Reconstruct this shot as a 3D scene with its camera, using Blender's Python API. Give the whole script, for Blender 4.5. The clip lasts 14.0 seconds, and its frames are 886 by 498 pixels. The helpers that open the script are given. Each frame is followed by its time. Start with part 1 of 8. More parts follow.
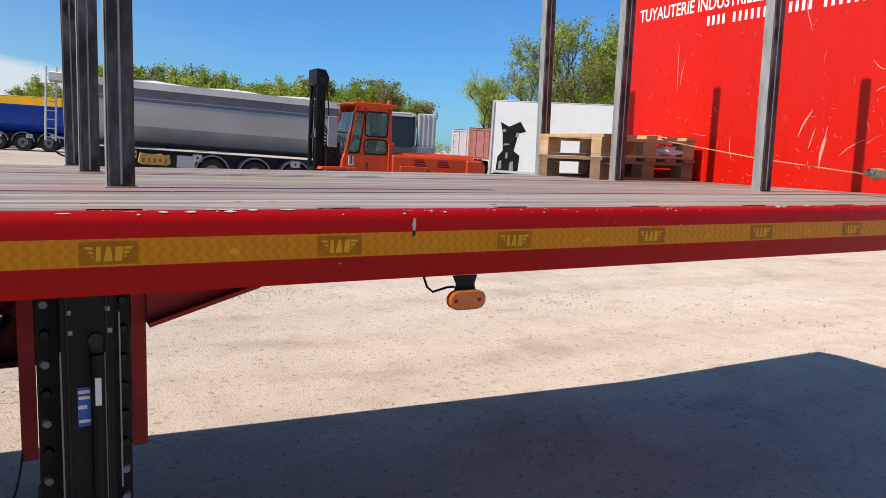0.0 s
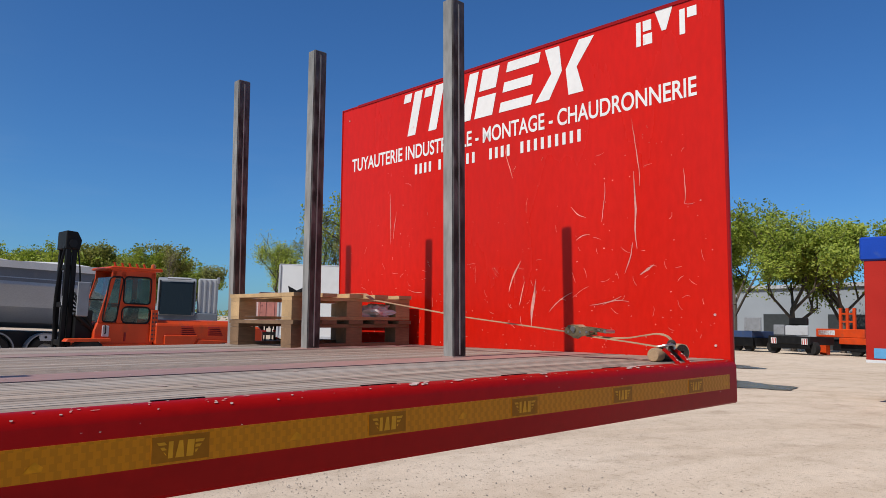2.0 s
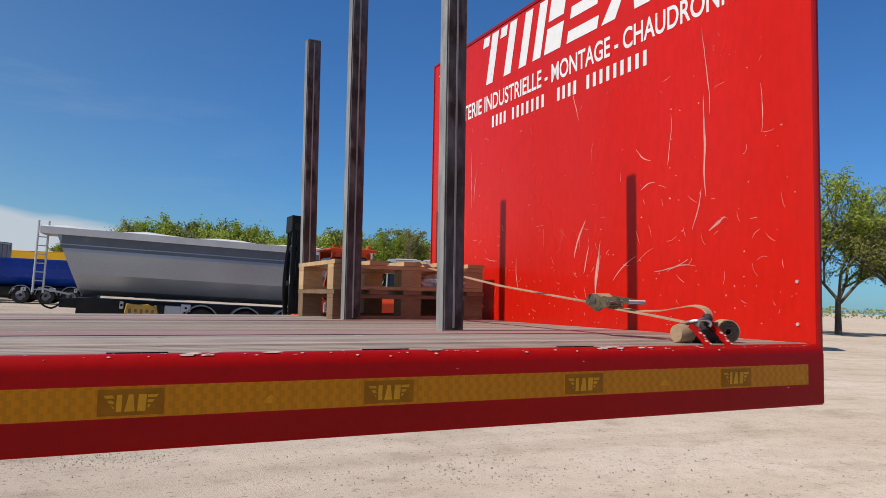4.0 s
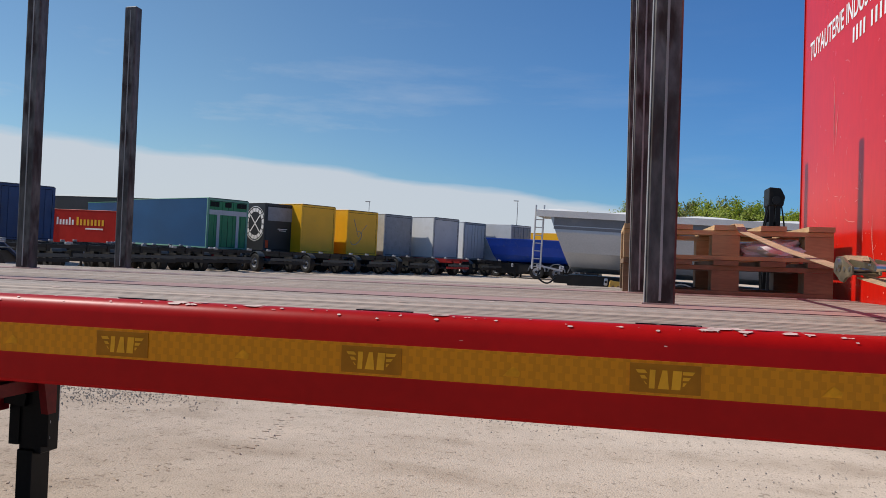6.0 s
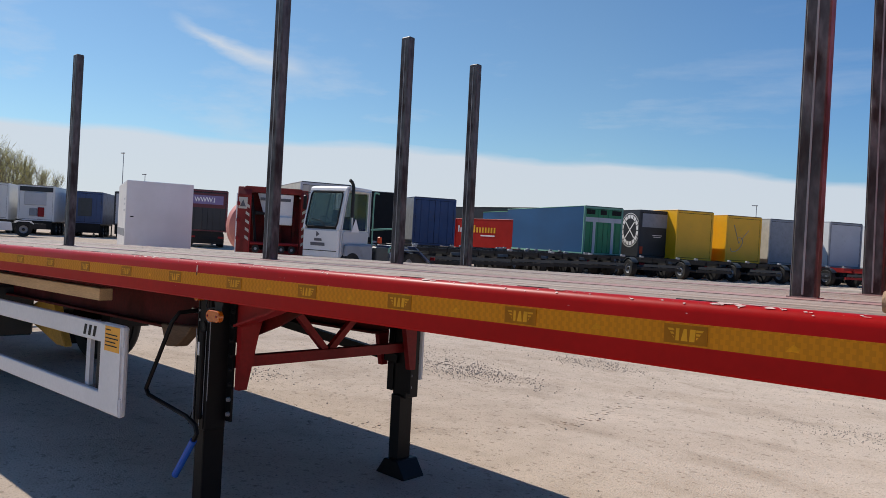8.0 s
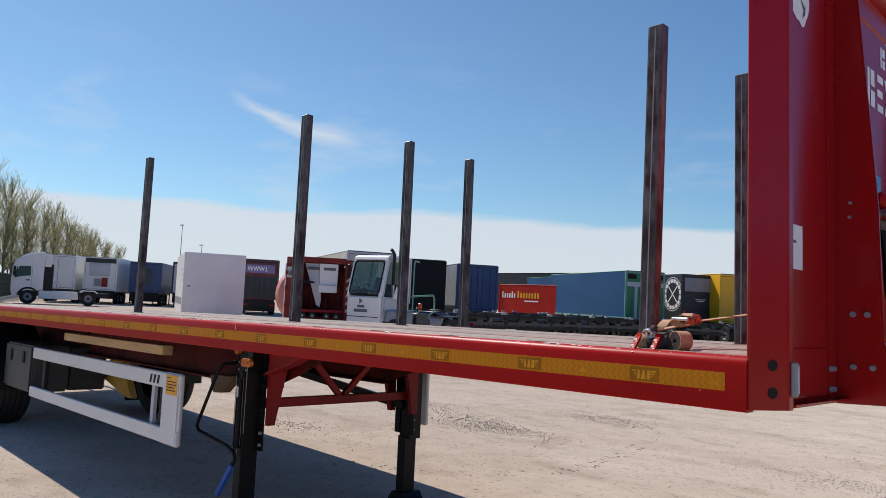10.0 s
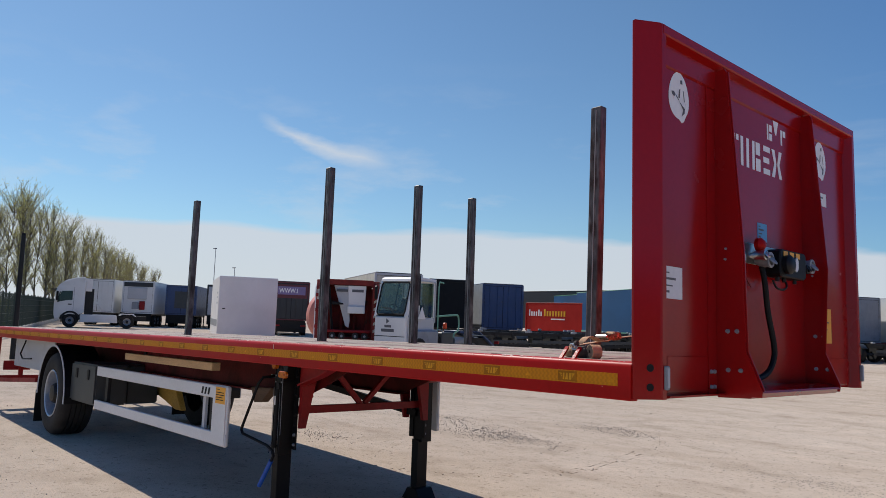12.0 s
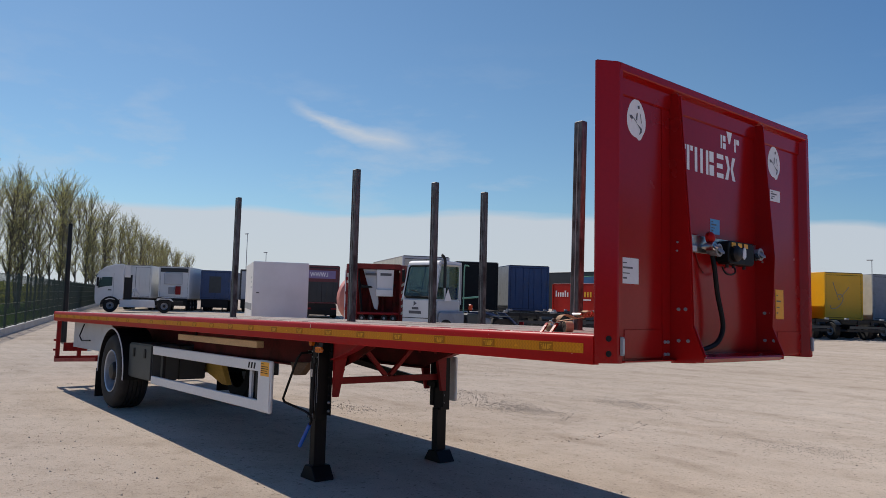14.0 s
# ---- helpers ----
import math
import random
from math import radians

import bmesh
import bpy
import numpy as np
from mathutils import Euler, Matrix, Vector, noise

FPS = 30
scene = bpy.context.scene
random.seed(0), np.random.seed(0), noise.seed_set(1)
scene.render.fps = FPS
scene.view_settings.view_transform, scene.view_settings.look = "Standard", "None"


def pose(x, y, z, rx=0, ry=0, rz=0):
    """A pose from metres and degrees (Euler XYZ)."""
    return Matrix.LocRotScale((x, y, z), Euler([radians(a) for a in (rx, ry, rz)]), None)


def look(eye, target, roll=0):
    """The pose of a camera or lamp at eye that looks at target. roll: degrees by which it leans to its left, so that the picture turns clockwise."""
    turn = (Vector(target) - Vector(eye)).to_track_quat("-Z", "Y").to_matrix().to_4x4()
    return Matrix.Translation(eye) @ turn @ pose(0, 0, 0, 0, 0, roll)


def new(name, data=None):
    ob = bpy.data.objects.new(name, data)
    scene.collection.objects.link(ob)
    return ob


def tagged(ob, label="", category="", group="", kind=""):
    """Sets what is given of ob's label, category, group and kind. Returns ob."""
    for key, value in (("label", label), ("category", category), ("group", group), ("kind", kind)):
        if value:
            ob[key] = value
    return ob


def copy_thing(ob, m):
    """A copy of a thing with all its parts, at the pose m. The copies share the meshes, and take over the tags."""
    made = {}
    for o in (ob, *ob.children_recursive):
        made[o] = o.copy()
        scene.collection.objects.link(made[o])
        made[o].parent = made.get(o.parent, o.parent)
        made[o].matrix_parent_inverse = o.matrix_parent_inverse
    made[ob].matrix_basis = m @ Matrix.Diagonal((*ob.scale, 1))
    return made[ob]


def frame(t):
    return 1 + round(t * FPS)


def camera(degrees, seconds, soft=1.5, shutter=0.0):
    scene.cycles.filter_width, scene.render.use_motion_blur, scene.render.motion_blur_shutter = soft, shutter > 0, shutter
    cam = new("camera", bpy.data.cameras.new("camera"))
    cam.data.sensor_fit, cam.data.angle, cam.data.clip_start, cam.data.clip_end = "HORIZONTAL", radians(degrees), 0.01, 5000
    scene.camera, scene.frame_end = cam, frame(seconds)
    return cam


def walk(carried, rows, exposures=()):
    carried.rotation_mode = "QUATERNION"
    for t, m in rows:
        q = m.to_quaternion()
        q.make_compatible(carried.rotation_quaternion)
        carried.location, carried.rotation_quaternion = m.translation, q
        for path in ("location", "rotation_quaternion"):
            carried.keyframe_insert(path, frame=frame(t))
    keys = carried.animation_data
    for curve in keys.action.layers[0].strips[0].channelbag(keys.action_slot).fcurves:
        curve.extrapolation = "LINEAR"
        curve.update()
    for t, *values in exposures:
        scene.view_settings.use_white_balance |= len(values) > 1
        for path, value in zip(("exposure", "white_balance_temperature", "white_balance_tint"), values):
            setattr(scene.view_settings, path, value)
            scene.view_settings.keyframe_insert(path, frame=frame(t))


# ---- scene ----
cam = camera(62.1, 14.0, soft=0.75)
METRES, EYE, TILT, LEAN, TURN = 6.886, 1.586, -0.157, -1.21, -29.2
ROWS = [
    (0.0, 0.0, 0.0, 0.0, 0.29, -7.52, -2.19),
    (0.5, 0.0258, 0.0282, 0.0017, -15.07, -2.36, -2.42),
    (1.0, 0.0444, 0.0534, 0.0003, -17.39, 6.71, -1.31),
    (1.5, 0.069, 0.086, 0.0042, -18.25, 6.09, -0.52),
    (2.0, 0.1, 0.0999, 0.0021, -14.89, 5.5, -0.54),
    (2.5, 0.138, 0.1074, 0.0031, -7.88, 5.26, -1.03),
    (5.0, 0.2941, 0.191, -0.0074, 17.39, 2.47, -1.46),
    (5.5, 0.3159, 0.225, -0.0073, 30.09, 1.8, -1.87),
    (6.0, 0.3333, 0.2449, -0.0066, 41.62, 1.16, -2.12),
    (6.5, 0.3657, 0.254, -0.0058, 51.98, 0.64, -2.42),
    (7.0, 0.3996, 0.2518, -0.0081, 62.54, 0.18, -2.8),
    (7.5, 0.437, 0.2423, -0.0072, 68.38, 0.16, -2.93),
    (8.0, 0.4684, 0.2404, -0.0071, 70.8, 0.32, -3.01),
    (10.5, 0.6688, 0.2508, -0.0084, 75.39, 5.99, -2.55),
    (11.0, 0.7041, 0.2475, -0.0095, 76.03, 6.21, -2.42),
    (11.5, 0.7395, 0.2411, -0.0067, 76.43, 6.66, -2.18),
    (12.0, 0.7735, 0.2452, -0.0062, 77.03, 6.63, -2.01),
    (12.5, 0.8127, 0.2482, -0.0062, 77.64, 6.64, -1.91),
    (13.0, 0.846, 0.2415, -0.0079, 78.49, 6.54, -1.71),
    (13.5, 0.8773, 0.2336, -0.0068, 79.24, 5.73, -1.64),
    (14.0, 0.8971, 0.2386, -0.0074, 79.32, 5.15, -1.51),
]
EXPOSE = [(0.0, 0.20), (0.5, -0.06), (1.0, -0.24), (2.5, -0.26), (5.0, -0.13), (6.5, -0.09), (8.0, 0.03), (10.5, 0.10), (12.0, -0.04), (13.2, -0.17), (14.0, -0.17)]
walk(cam, [(t, pose(0, 0, EYE, TILT, LEAN, TURN) @ pose(METRES * x, METRES * y, METRES * z, 90 + pitch, roll, yaw)) for t, x, y, z, yaw, pitch, roll in ROWS], EXPOSE)
# ---- light ----------------------------------------------------
SUN_TO = Vector((-1.0, 0.018, 1.15)).normalized()
sun = new("sun", bpy.data.lights.new("sun", "SUN"))
sun.data.energy, sun.data.angle, sun.data.color = 5.0, radians(0.55), (1.0, 0.95, 0.88)
sun.matrix_world = look((0, 0, 40), Vector((0, 0, 40)) - SUN_TO)

world = bpy.data.worlds.new("world")
scene.world = world
world.use_nodes = True


def sky_nodes():
    nt = world.node_tree
    n, l = nt.nodes, nt.links
    out, bg = n["World Output"], n["Background"]
    sky = n.new("ShaderNodeTexSky")
    sky.sky_type, sky.sun_disc = "NISHITA", False
    sky.sun_elevation = math.asin(SUN_TO.z)
    sky.sun_rotation = math.atan2(SUN_TO.x, SUN_TO.y)
    sky.air_density, sky.dust_density, sky.ozone_density = 1.0, 0.3, 1.6
    tc = n.new("ShaderNodeTexCoord")
    sep = n.new("ShaderNodeSeparateXYZ")
    l.new(tc.outputs["Generated"], sep.inputs[0])

    def m(op, a, b=None, clamp=False):
        k = n.new("ShaderNodeMath")
        k.operation, k.use_clamp = op, clamp
        for i, v in enumerate((a, b)):
            if v is None:
                continue
            if isinstance(v, (int, float)):
                k.inputs[i].default_value = v
            else:
                l.new(v, k.inputs[i])
        return k.outputs[0]

    x, y, z = sep.outputs
    noise_a = n.new("ShaderNodeTexNoise")
    noise_a.inputs["Scale"].default_value, noise_a.inputs["Detail"].default_value = 5.0, 7.0
    stretch = n.new("ShaderNodeMapping")
    stretch.inputs["Scale"].default_value = (1.0, 1.0, 5.0)
    l.new(tc.outputs["Generated"], stretch.inputs[0])
    l.new(stretch.outputs[0], noise_a.inputs["Vector"])
    # a bank of low white haze that fades out towards the east
    west = m("MULTIPLY", m("ADD", m("MULTIPLY", x, -1.0), 0.25), 1.35, True)
    edge = m("ADD", m("MULTIPLY", m("POWER", west, 0.42), 0.118), m("MULTIPLY", m("SUBTRACT", noise_a.outputs[0], 0.5), 0.035))
    bank = m("MULTIPLY", m("SUBTRACT", edge, z), 95.0, True)
    bank = m("MULTIPLY", bank, m("MULTIPLY", west, 4.0, True))
    # thin streaks higher up
    tilt = n.new("ShaderNodeMapping")
    tilt.inputs["Rotation"].default_value = (0.25, 0.32, 0.6)
    tilt.inputs["Scale"].default_value = (1.2, 3.2, 9.0)
    l.new(tc.outputs["Generated"], tilt.inputs[0])
    noise_b = n.new("ShaderNodeTexNoise")
    noise_b.inputs["Scale"].default_value, noise_b.inputs["Detail"].default_value = 1.9, 8.0
    noise_b.inputs["Roughness"].default_value = 0.62
    l.new(tilt.outputs[0], noise_b.inputs["Vector"])
    wisp = m("MULTIPLY", m("SUBTRACT", noise_b.outputs[0], 0.53), 4.2, True)
    wisp = m("MULTIPLY", wisp, m("MULTIPLY", m("SUBTRACT", 0.34, z), 6.0, True))
    wisp = m("MULTIPLY", wisp, m("ADD", m("MULTIPLY", west, 0.8, True), 0.06))
    # one longer feathered streak in the west
    d1, d2 = Vector((-0.8603, 0.4485, 0.2421)), Vector((-0.7793, 0.5975, 0.1888))
    mid, run = (d1 + d2).normalized(), (d2 - d1).normalized()

    def along(v):
        k = n.new("ShaderNodeVectorMath")
        k.operation = "DOT_PRODUCT"
        l.new(tc.outputs["Generated"], k.inputs[0])
        k.inputs[1].default_value = v
        return k.outputs["Value"]

    u, v = along(run), along(mid.cross(run))
    ragged = m("MULTIPLY", m("SUBTRACT", noise_b.outputs[0], 0.5), 0.05)
    wide = m("ADD", 0.016, m("MULTIPLY", u, 0.10))
    across = m("SUBTRACT", 1.0, m("DIVIDE", m("ABSOLUTE", m("ADD", m("ADD", v, ragged), m("MULTIPLY", m("MULTIPLY", u, u), 1.2))), wide), True)
    ends = m("MULTIPLY", m("SUBTRACT", 0.10, m("ABSOLUTE", u)), 18.0, True)
    ahead = m("GREATER_THAN", along(mid), 0.0)
    streak = m("MULTIPLY", m("MULTIPLY", across, ends), ahead)
    cover = m("MAXIMUM", m("MULTIPLY", bank, 0.88), m("MAXIMUM", m("MULTIPLY", wisp, 0.50), m("MULTIPLY", streak, 0.78)))
    clear = n.new("ShaderNodeVectorMath")
    clear.operation = "MULTIPLY"
    l.new(sky.outputs[0], clear.inputs[0])
    # deep blue away from the sun, paler towards it
    cast = n.new("ShaderNodeMix")
    cast.data_type = "RGBA"
    cast.inputs["A"].default_value, cast.inputs["B"].default_value = (0.38, 0.785, 1.28, 1), (0.71, 0.92, 1.05, 1)
    l.new(west, cast.inputs["Factor"])
    l.new(cast.outputs["Result"], clear.inputs[1])
    mix = n.new("ShaderNodeMix")
    mix.data_type = "RGBA"
    l.new(cover, mix.inputs["Factor"])
    l.new(clear.outputs[0], mix.inputs["A"])
    mix.inputs["B"].default_value = (6.7, 7.2, 7.9, 1)
    l.new(mix.outputs["Result"], bg.inputs["Color"])
    bg.inputs["Strength"].default_value = 0.094


sky_nodes()

# ---- materials ----------------------------------------------------------------


def mat(name, base, rough=0.5, metal=0.0, var=0.15, scale=2.5, fine=45.0, bump=0.15, dirt=None, dirt_at=0.6, dirt_soft=6.0, dirt_scale=3.0, squash=(1, 1, 1), spec=0.5, coat=0.0, each=0.0, depth=0.004):
    """A painted, wooden, metal or plastic surface: two scales of colour variation, fine relief, and dirt or wear in blotches."""
    k = bpy.data.materials.new(name)
    k.use_nodes = True
    nt = k.node_tree
    n, l = nt.nodes, nt.links
    b = n["Principled BSDF"]
    b.inputs["Roughness"].default_value, b.inputs["Metallic"].default_value = rough, metal
    b.inputs["Specular IOR Level"].default_value, b.inputs["Coat Weight"].default_value = spec, coat
    b.inputs["Coat Roughness"].default_value = 0.12
    tc, mp = n.new("ShaderNodeTexCoord"), n.new("ShaderNodeMapping")
    mp.inputs["Scale"].default_value = squash
    l.new(tc.outputs["Object"], mp.inputs[0])

    def tex(s, detail=5.0):
        t = n.new("ShaderNodeTexNoise")
        t.inputs["Scale"].default_value, t.inputs["Detail"].default_value = s, detail
        l.new(mp.outputs[0], t.inputs["Vector"])
        return t.outputs[0]

    def rng(v, lo, hi):
        r = n.new("ShaderNodeMapRange")
        r.inputs["From Min"].default_value, r.inputs["From Max"].default_value = 0.3, 0.7
        r.inputs["To Min"].default_value, r.inputs["To Max"].default_value = lo, hi
        l.new(v, r.inputs["Value"])
        return r.outputs[0]

    def times(col, v):
        x = n.new("ShaderNodeVectorMath")
        x.operation = "SCALE"
        if isinstance(col, tuple):
            x.inputs[0].default_value = col
        else:
            l.new(col, x.inputs[0])
        l.new(v, x.inputs["Scale"])
        return x.outputs[0]

    f = tex(fine, 3.0)
    col = times(tuple(base), rng(tex(scale), 1 - var, 1 + var))
    col = times(col, rng(f, 1 - 0.6 * var, 1 + 0.6 * var))
    if each:
        info = n.new("ShaderNodeObjectInfo")
        r = n.new("ShaderNodeMapRange")
        r.inputs["To Min"].default_value, r.inputs["To Max"].default_value = 1 - each, 1 + each
        l.new(info.outputs["Random"], r.inputs["Value"])
        col = times(col, r.outputs[0])
    if dirt:
        t = tex(dirt_scale, 8.0)
        s = n.new("ShaderNodeMath")
        s.operation = "SUBTRACT"
        l.new(t, s.inputs[0])
        s.inputs[1].default_value = dirt_at
        s2 = n.new("ShaderNodeMath")
        s2.operation, s2.use_clamp = "MULTIPLY", True
        l.new(s.outputs[0], s2.inputs[0])
        s2.inputs[1].default_value = dirt_soft
        mx = n.new("ShaderNodeMix")
        mx.data_type = "RGBA"
        l.new(s2.outputs[0], mx.inputs["Factor"])
        l.new(col, mx.inputs["A"])
        mx.inputs["B"].default_value = (*dirt, 1)
        col = mx.outputs["Result"]
        rr = n.new("ShaderNodeMapRange")
        rr.inputs["To Min"].default_value, rr.inputs["To Max"].default_value = rough, min(1.0, rough + 0.35)
        l.new(s2.outputs[0], rr.inputs["Value"])
        l.new(rr.outputs[0], b.inputs["Roughness"])
    l.new(col, b.inputs["Base Color"])
    bp = n.new("ShaderNodeBump")
    bp.inputs["Strength"].default_value, bp.inputs["Distance"].default_value = bump, depth
    l.new(f, bp.inputs["Height"])
    l.new(bp.outputs[0], b.inputs["Normal"])
    return k


RED = mat("red paint", (0.36, 0.004, 0.003), 0.38, var=0.10, scale=1.2, bump=0.05, dirt=(0.27, 0.010, 0.009), dirt_at=0.56, dirt_soft=3.0, dirt_scale=0.9, spec=0.12)
# Same red as the rear sheet; this darker base holds the front's shade.
RED_FRONT = mat("glossy red with the front's shade", (0.31, 0.006, 0.006), 0.19, var=0.08, scale=1.2, bump=0.03, dirt=(0.22, 0.012, 0.012), dirt_at=0.60, dirt_soft=3.0, dirt_scale=0.9, spec=0.27)
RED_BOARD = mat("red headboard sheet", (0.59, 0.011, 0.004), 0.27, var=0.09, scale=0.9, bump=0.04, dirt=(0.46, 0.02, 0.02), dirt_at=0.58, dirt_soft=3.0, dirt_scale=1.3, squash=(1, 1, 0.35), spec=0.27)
RED_FADED = mat("sun-faded red paint", (0.36, 0.055, 0.045), 0.6, var=0.2, scale=2.0, spec=0.3, dirt=(0.20, 0.06, 0.05), dirt_at=0.5, dirt_soft=4.0)
RED_RUST = mat("rusty dark red paint", (0.18, 0.020, 0.016), 0.6, var=0.3, scale=2.5, spec=0.25, dirt=(0.10, 0.022, 0.016), dirt_at=0.50, dirt_soft=5.0, dirt_scale=2.2)
RED_DULL = mat("dull red paint", (0.23, 0.007, 0.008), 0.55, var=0.2, scale=2.0, spec=0.3, dirt=(0.13, 0.025, 0.02), dirt_at=0.55, dirt_soft=5.0)
RED_STRIP = mat("faded red steel strip", (0.33, 0.20, 0.172), 0.55, var=0.2, scale=1.6, spec=0.25, dirt=(0.36, 0.29, 0.25), dirt_at=0.46, dirt_soft=6.0, dirt_scale=2.6, squash=(0.3, 1, 1))
CHIP = mat("bare primer chips", (0.56, 0.40, 0.35), 0.6, var=0.2, scale=9)
# Dark base carries the shade under the deck, with grime blotches over it.
RED_DARK = mat("dark red paint, grime and shade in one", (0.10, 0.006, 0.006), 0.65, var=0.3, scale=2.0, spec=0.2, dirt=(0.035, 0.018, 0.013), dirt_at=0.48, dirt_soft=4.0)
SCRATCH = mat("pale scratches", (0.66, 0.29, 0.23), 0.6, var=0.35, scale=5)
GALV_PALE = mat("pale zinc of seams and sunlit faces", (0.30, 0.29, 0.275), 0.55, metal=0.2, var=0.35, scale=4.0, squash=(1, 1, 0.25), dirt=(0.14, 0.12, 0.105), dirt_at=0.56, dirt_soft=4.0, dirt_scale=5.0, spec=0.4)
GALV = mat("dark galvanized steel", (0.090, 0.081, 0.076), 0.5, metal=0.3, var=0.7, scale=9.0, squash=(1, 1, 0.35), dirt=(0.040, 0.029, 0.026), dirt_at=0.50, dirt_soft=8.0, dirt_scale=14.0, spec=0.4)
STEEL = mat("bright steel", (0.55, 0.55, 0.54), 0.3, metal=1.0, var=0.15)
BLACK = mat("black paint", (0.006, 0.006, 0.0065), 0.5, var=0.25, dirt=(0.022, 0.019, 0.017), dirt_at=0.58, dirt_soft=4.0, spec=0.2)
CHASSIS = mat("dusty black chassis", (0.008, 0.008, 0.009), 0.5, var=0.3, dirt=(0.028, 0.026, 0.024), dirt_at=0.56, dirt_soft=4.0, spec=0.3)
RUBBER = mat("tyre rubber", (0.018, 0.017, 0.0165), 0.78, var=0.25, scale=6, spec=0.3, dirt=(0.06, 0.052, 0.045), dirt_at=0.58, dirt_soft=3.0)
WHITE = mat("white paint", (0.66, 0.66, 0.655), 0.38, var=0.06, scale=1.2, dirt=(0.52, 0.50, 0.47), dirt_at=0.55, dirt_soft=3.0, dirt_scale=1.2)
WHITE_OLD = mat("dusty white sheet", (0.70, 0.68, 0.67), 0.55, var=0.08, scale=0.8, dirt=(0.55, 0.51, 0.48), dirt_at=0.52, dirt_soft=3.0, dirt_scale=0.7)
LETTER = mat("white lettering", (0.80, 0.78, 0.76), 0.45, var=0.05, dirt=(0.70, 0.40, 0.36), dirt_at=0.66, dirt_soft=9.0, dirt_scale=14.0)
PLASTIC = mat("dark grey plastic", (0.036, 0.041, 0.042), 0.5, var=0.15, fine=120)
PAPER = mat("sun-bleached paper", (0.72, 0.71, 0.70), 0.7, var=0.06)
INK = mat("grey print", (0.10, 0.10, 0.11), 0.7)
WOOD_DECK = mat("weathered deck planks", (0.31, 0.243, 0.192), 0.62, var=0.36, scale=3.2, fine=34, bump=0.7, squash=(0.10, 4.5, 1), dirt=(0.40, 0.34, 0.295), dirt_at=0.5, dirt_soft=7.0, dirt_scale=2.6, each=0.17, depth=0.006, spec=0.32)
WOOD_NEW = mat("pale pallet wood", (0.46, 0.30, 0.15), 0.7, var=0.2, scale=3.0, squash=(0.5, 3, 3), bump=0.3, each=0.14)
# Browner base carries the shade on the lower pallet.
WOOD_BROWN = mat("brown wood with shade mixed in", (0.20, 0.118, 0.064), 0.75, var=0.25, scale=3.0, squash=(0.5, 3, 3), bump=0.3, each=0.15)
BRASS = mat("worn brassy ratchet steel", (0.22, 0.17, 0.10), 0.42, metal=0.7, var=0.3, scale=14, dirt=(0.05, 0.04, 0.03), dirt_at=0.5, dirt_soft=5.0, dirt_scale=20)
WEBBING = mat("beige strap webbing", (0.40, 0.26, 0.15), 0.85, var=0.2, scale=12, fine=220, bump=0.6, dirt=(0.20, 0.13, 0.09), dirt_at=0.52, dirt_soft=5.0, dirt_scale=8)
WEBBING_DARK = mat("dark soiled webbing", (0.045, 0.030, 0.024), 0.85, var=0.35, scale=12, fine=220, bump=0.6, dirt=(0.16, 0.10, 0.07), dirt_at=0.56, dirt_soft=5.0, dirt_scale=9)
AMBER = mat("amber lens", (0.46, 0.10, 0.004), 0.2, var=0.12, scale=20, coat=0.5)
ORANGE = mat("orange-red paint", (0.60, 0.060, 0.010), 0.42, var=0.14, scale=1.4, spec=0.3, dirt=(0.40, 0.07, 0.025), dirt_at=0.57, dirt_soft=4.0)
YELLOW = mat("yellow paint", (0.76, 0.39, 0.008), 0.42, var=0.07, scale=0.8, dirt=(0.52, 0.33, 0.05), dirt_at=0.6, dirt_soft=3.0)
YELLOW_DIRTY = mat("dirty yellow paint", (0.48, 0.29, 0.05), 0.6, var=0.2, dirt=(0.14, 0.09, 0.04), dirt_at=0.5, dirt_soft=4.0)
BLUE = mat("blue paint", (0.006, 0.050, 0.36), 0.42, spec=0.3, var=0.12, scale=0.9, dirt=(0.06, 0.11, 0.26), dirt_at=0.58, dirt_soft=3.0)
NAVY = mat("navy container paint", (0.030, 0.060, 0.15), 0.5, var=0.16, scale=1.0, dirt=(0.07, 0.08, 0.11), dirt_at=0.55, dirt_soft=4.0)
TEAL_BLUE = mat("blue tarpaulin", (0.010, 0.060, 0.15), 0.55, spec=0.2, var=0.14, scale=0.6, squash=(0.4, 1, 1))
GREEN = mat("green paint", (0.012, 0.19, 0.075), 0.42, var=0.12)
MINT = mat("light green paint", (0.13, 0.30, 0.22), 0.5, var=0.12)
GREY = mat("grey paint", (0.24, 0.25, 0.27), 0.5, var=0.12, dirt=(0.17, 0.16, 0.15), dirt_at=0.58, dirt_soft=4.0)
LIGHT_GREY = mat("light grey panel", (0.45, 0.46, 0.48), 0.5, var=0.08, scale=0.8, dirt=(0.33, 0.32, 0.31), dirt_at=0.58, dirt_soft=3.0)
DARK = mat("near-black tarpaulin", (0.022, 0.024, 0.028), 0.5, var=0.25, scale=0.8)
SIGNAL_RED = mat("faded red paint", (0.40, 0.025, 0.018), 0.45, var=0.10, scale=1.2, bump=0.05, dirt=(0.36, 0.010, 0.012), dirt_at=0.56, dirt_soft=3.0, dirt_scale=0.9, spec=0.09)
MAROON = mat("dark maroon paint", (0.11, 0.018, 0.025), 0.5, var=0.15)
VIOLET = mat("faded violet sign sheet", (0.20, 0.15, 0.30), 0.5, var=0.12)
BEIGE = mat("beige container sheet", (0.47, 0.44, 0.38), 0.55, var=0.1)
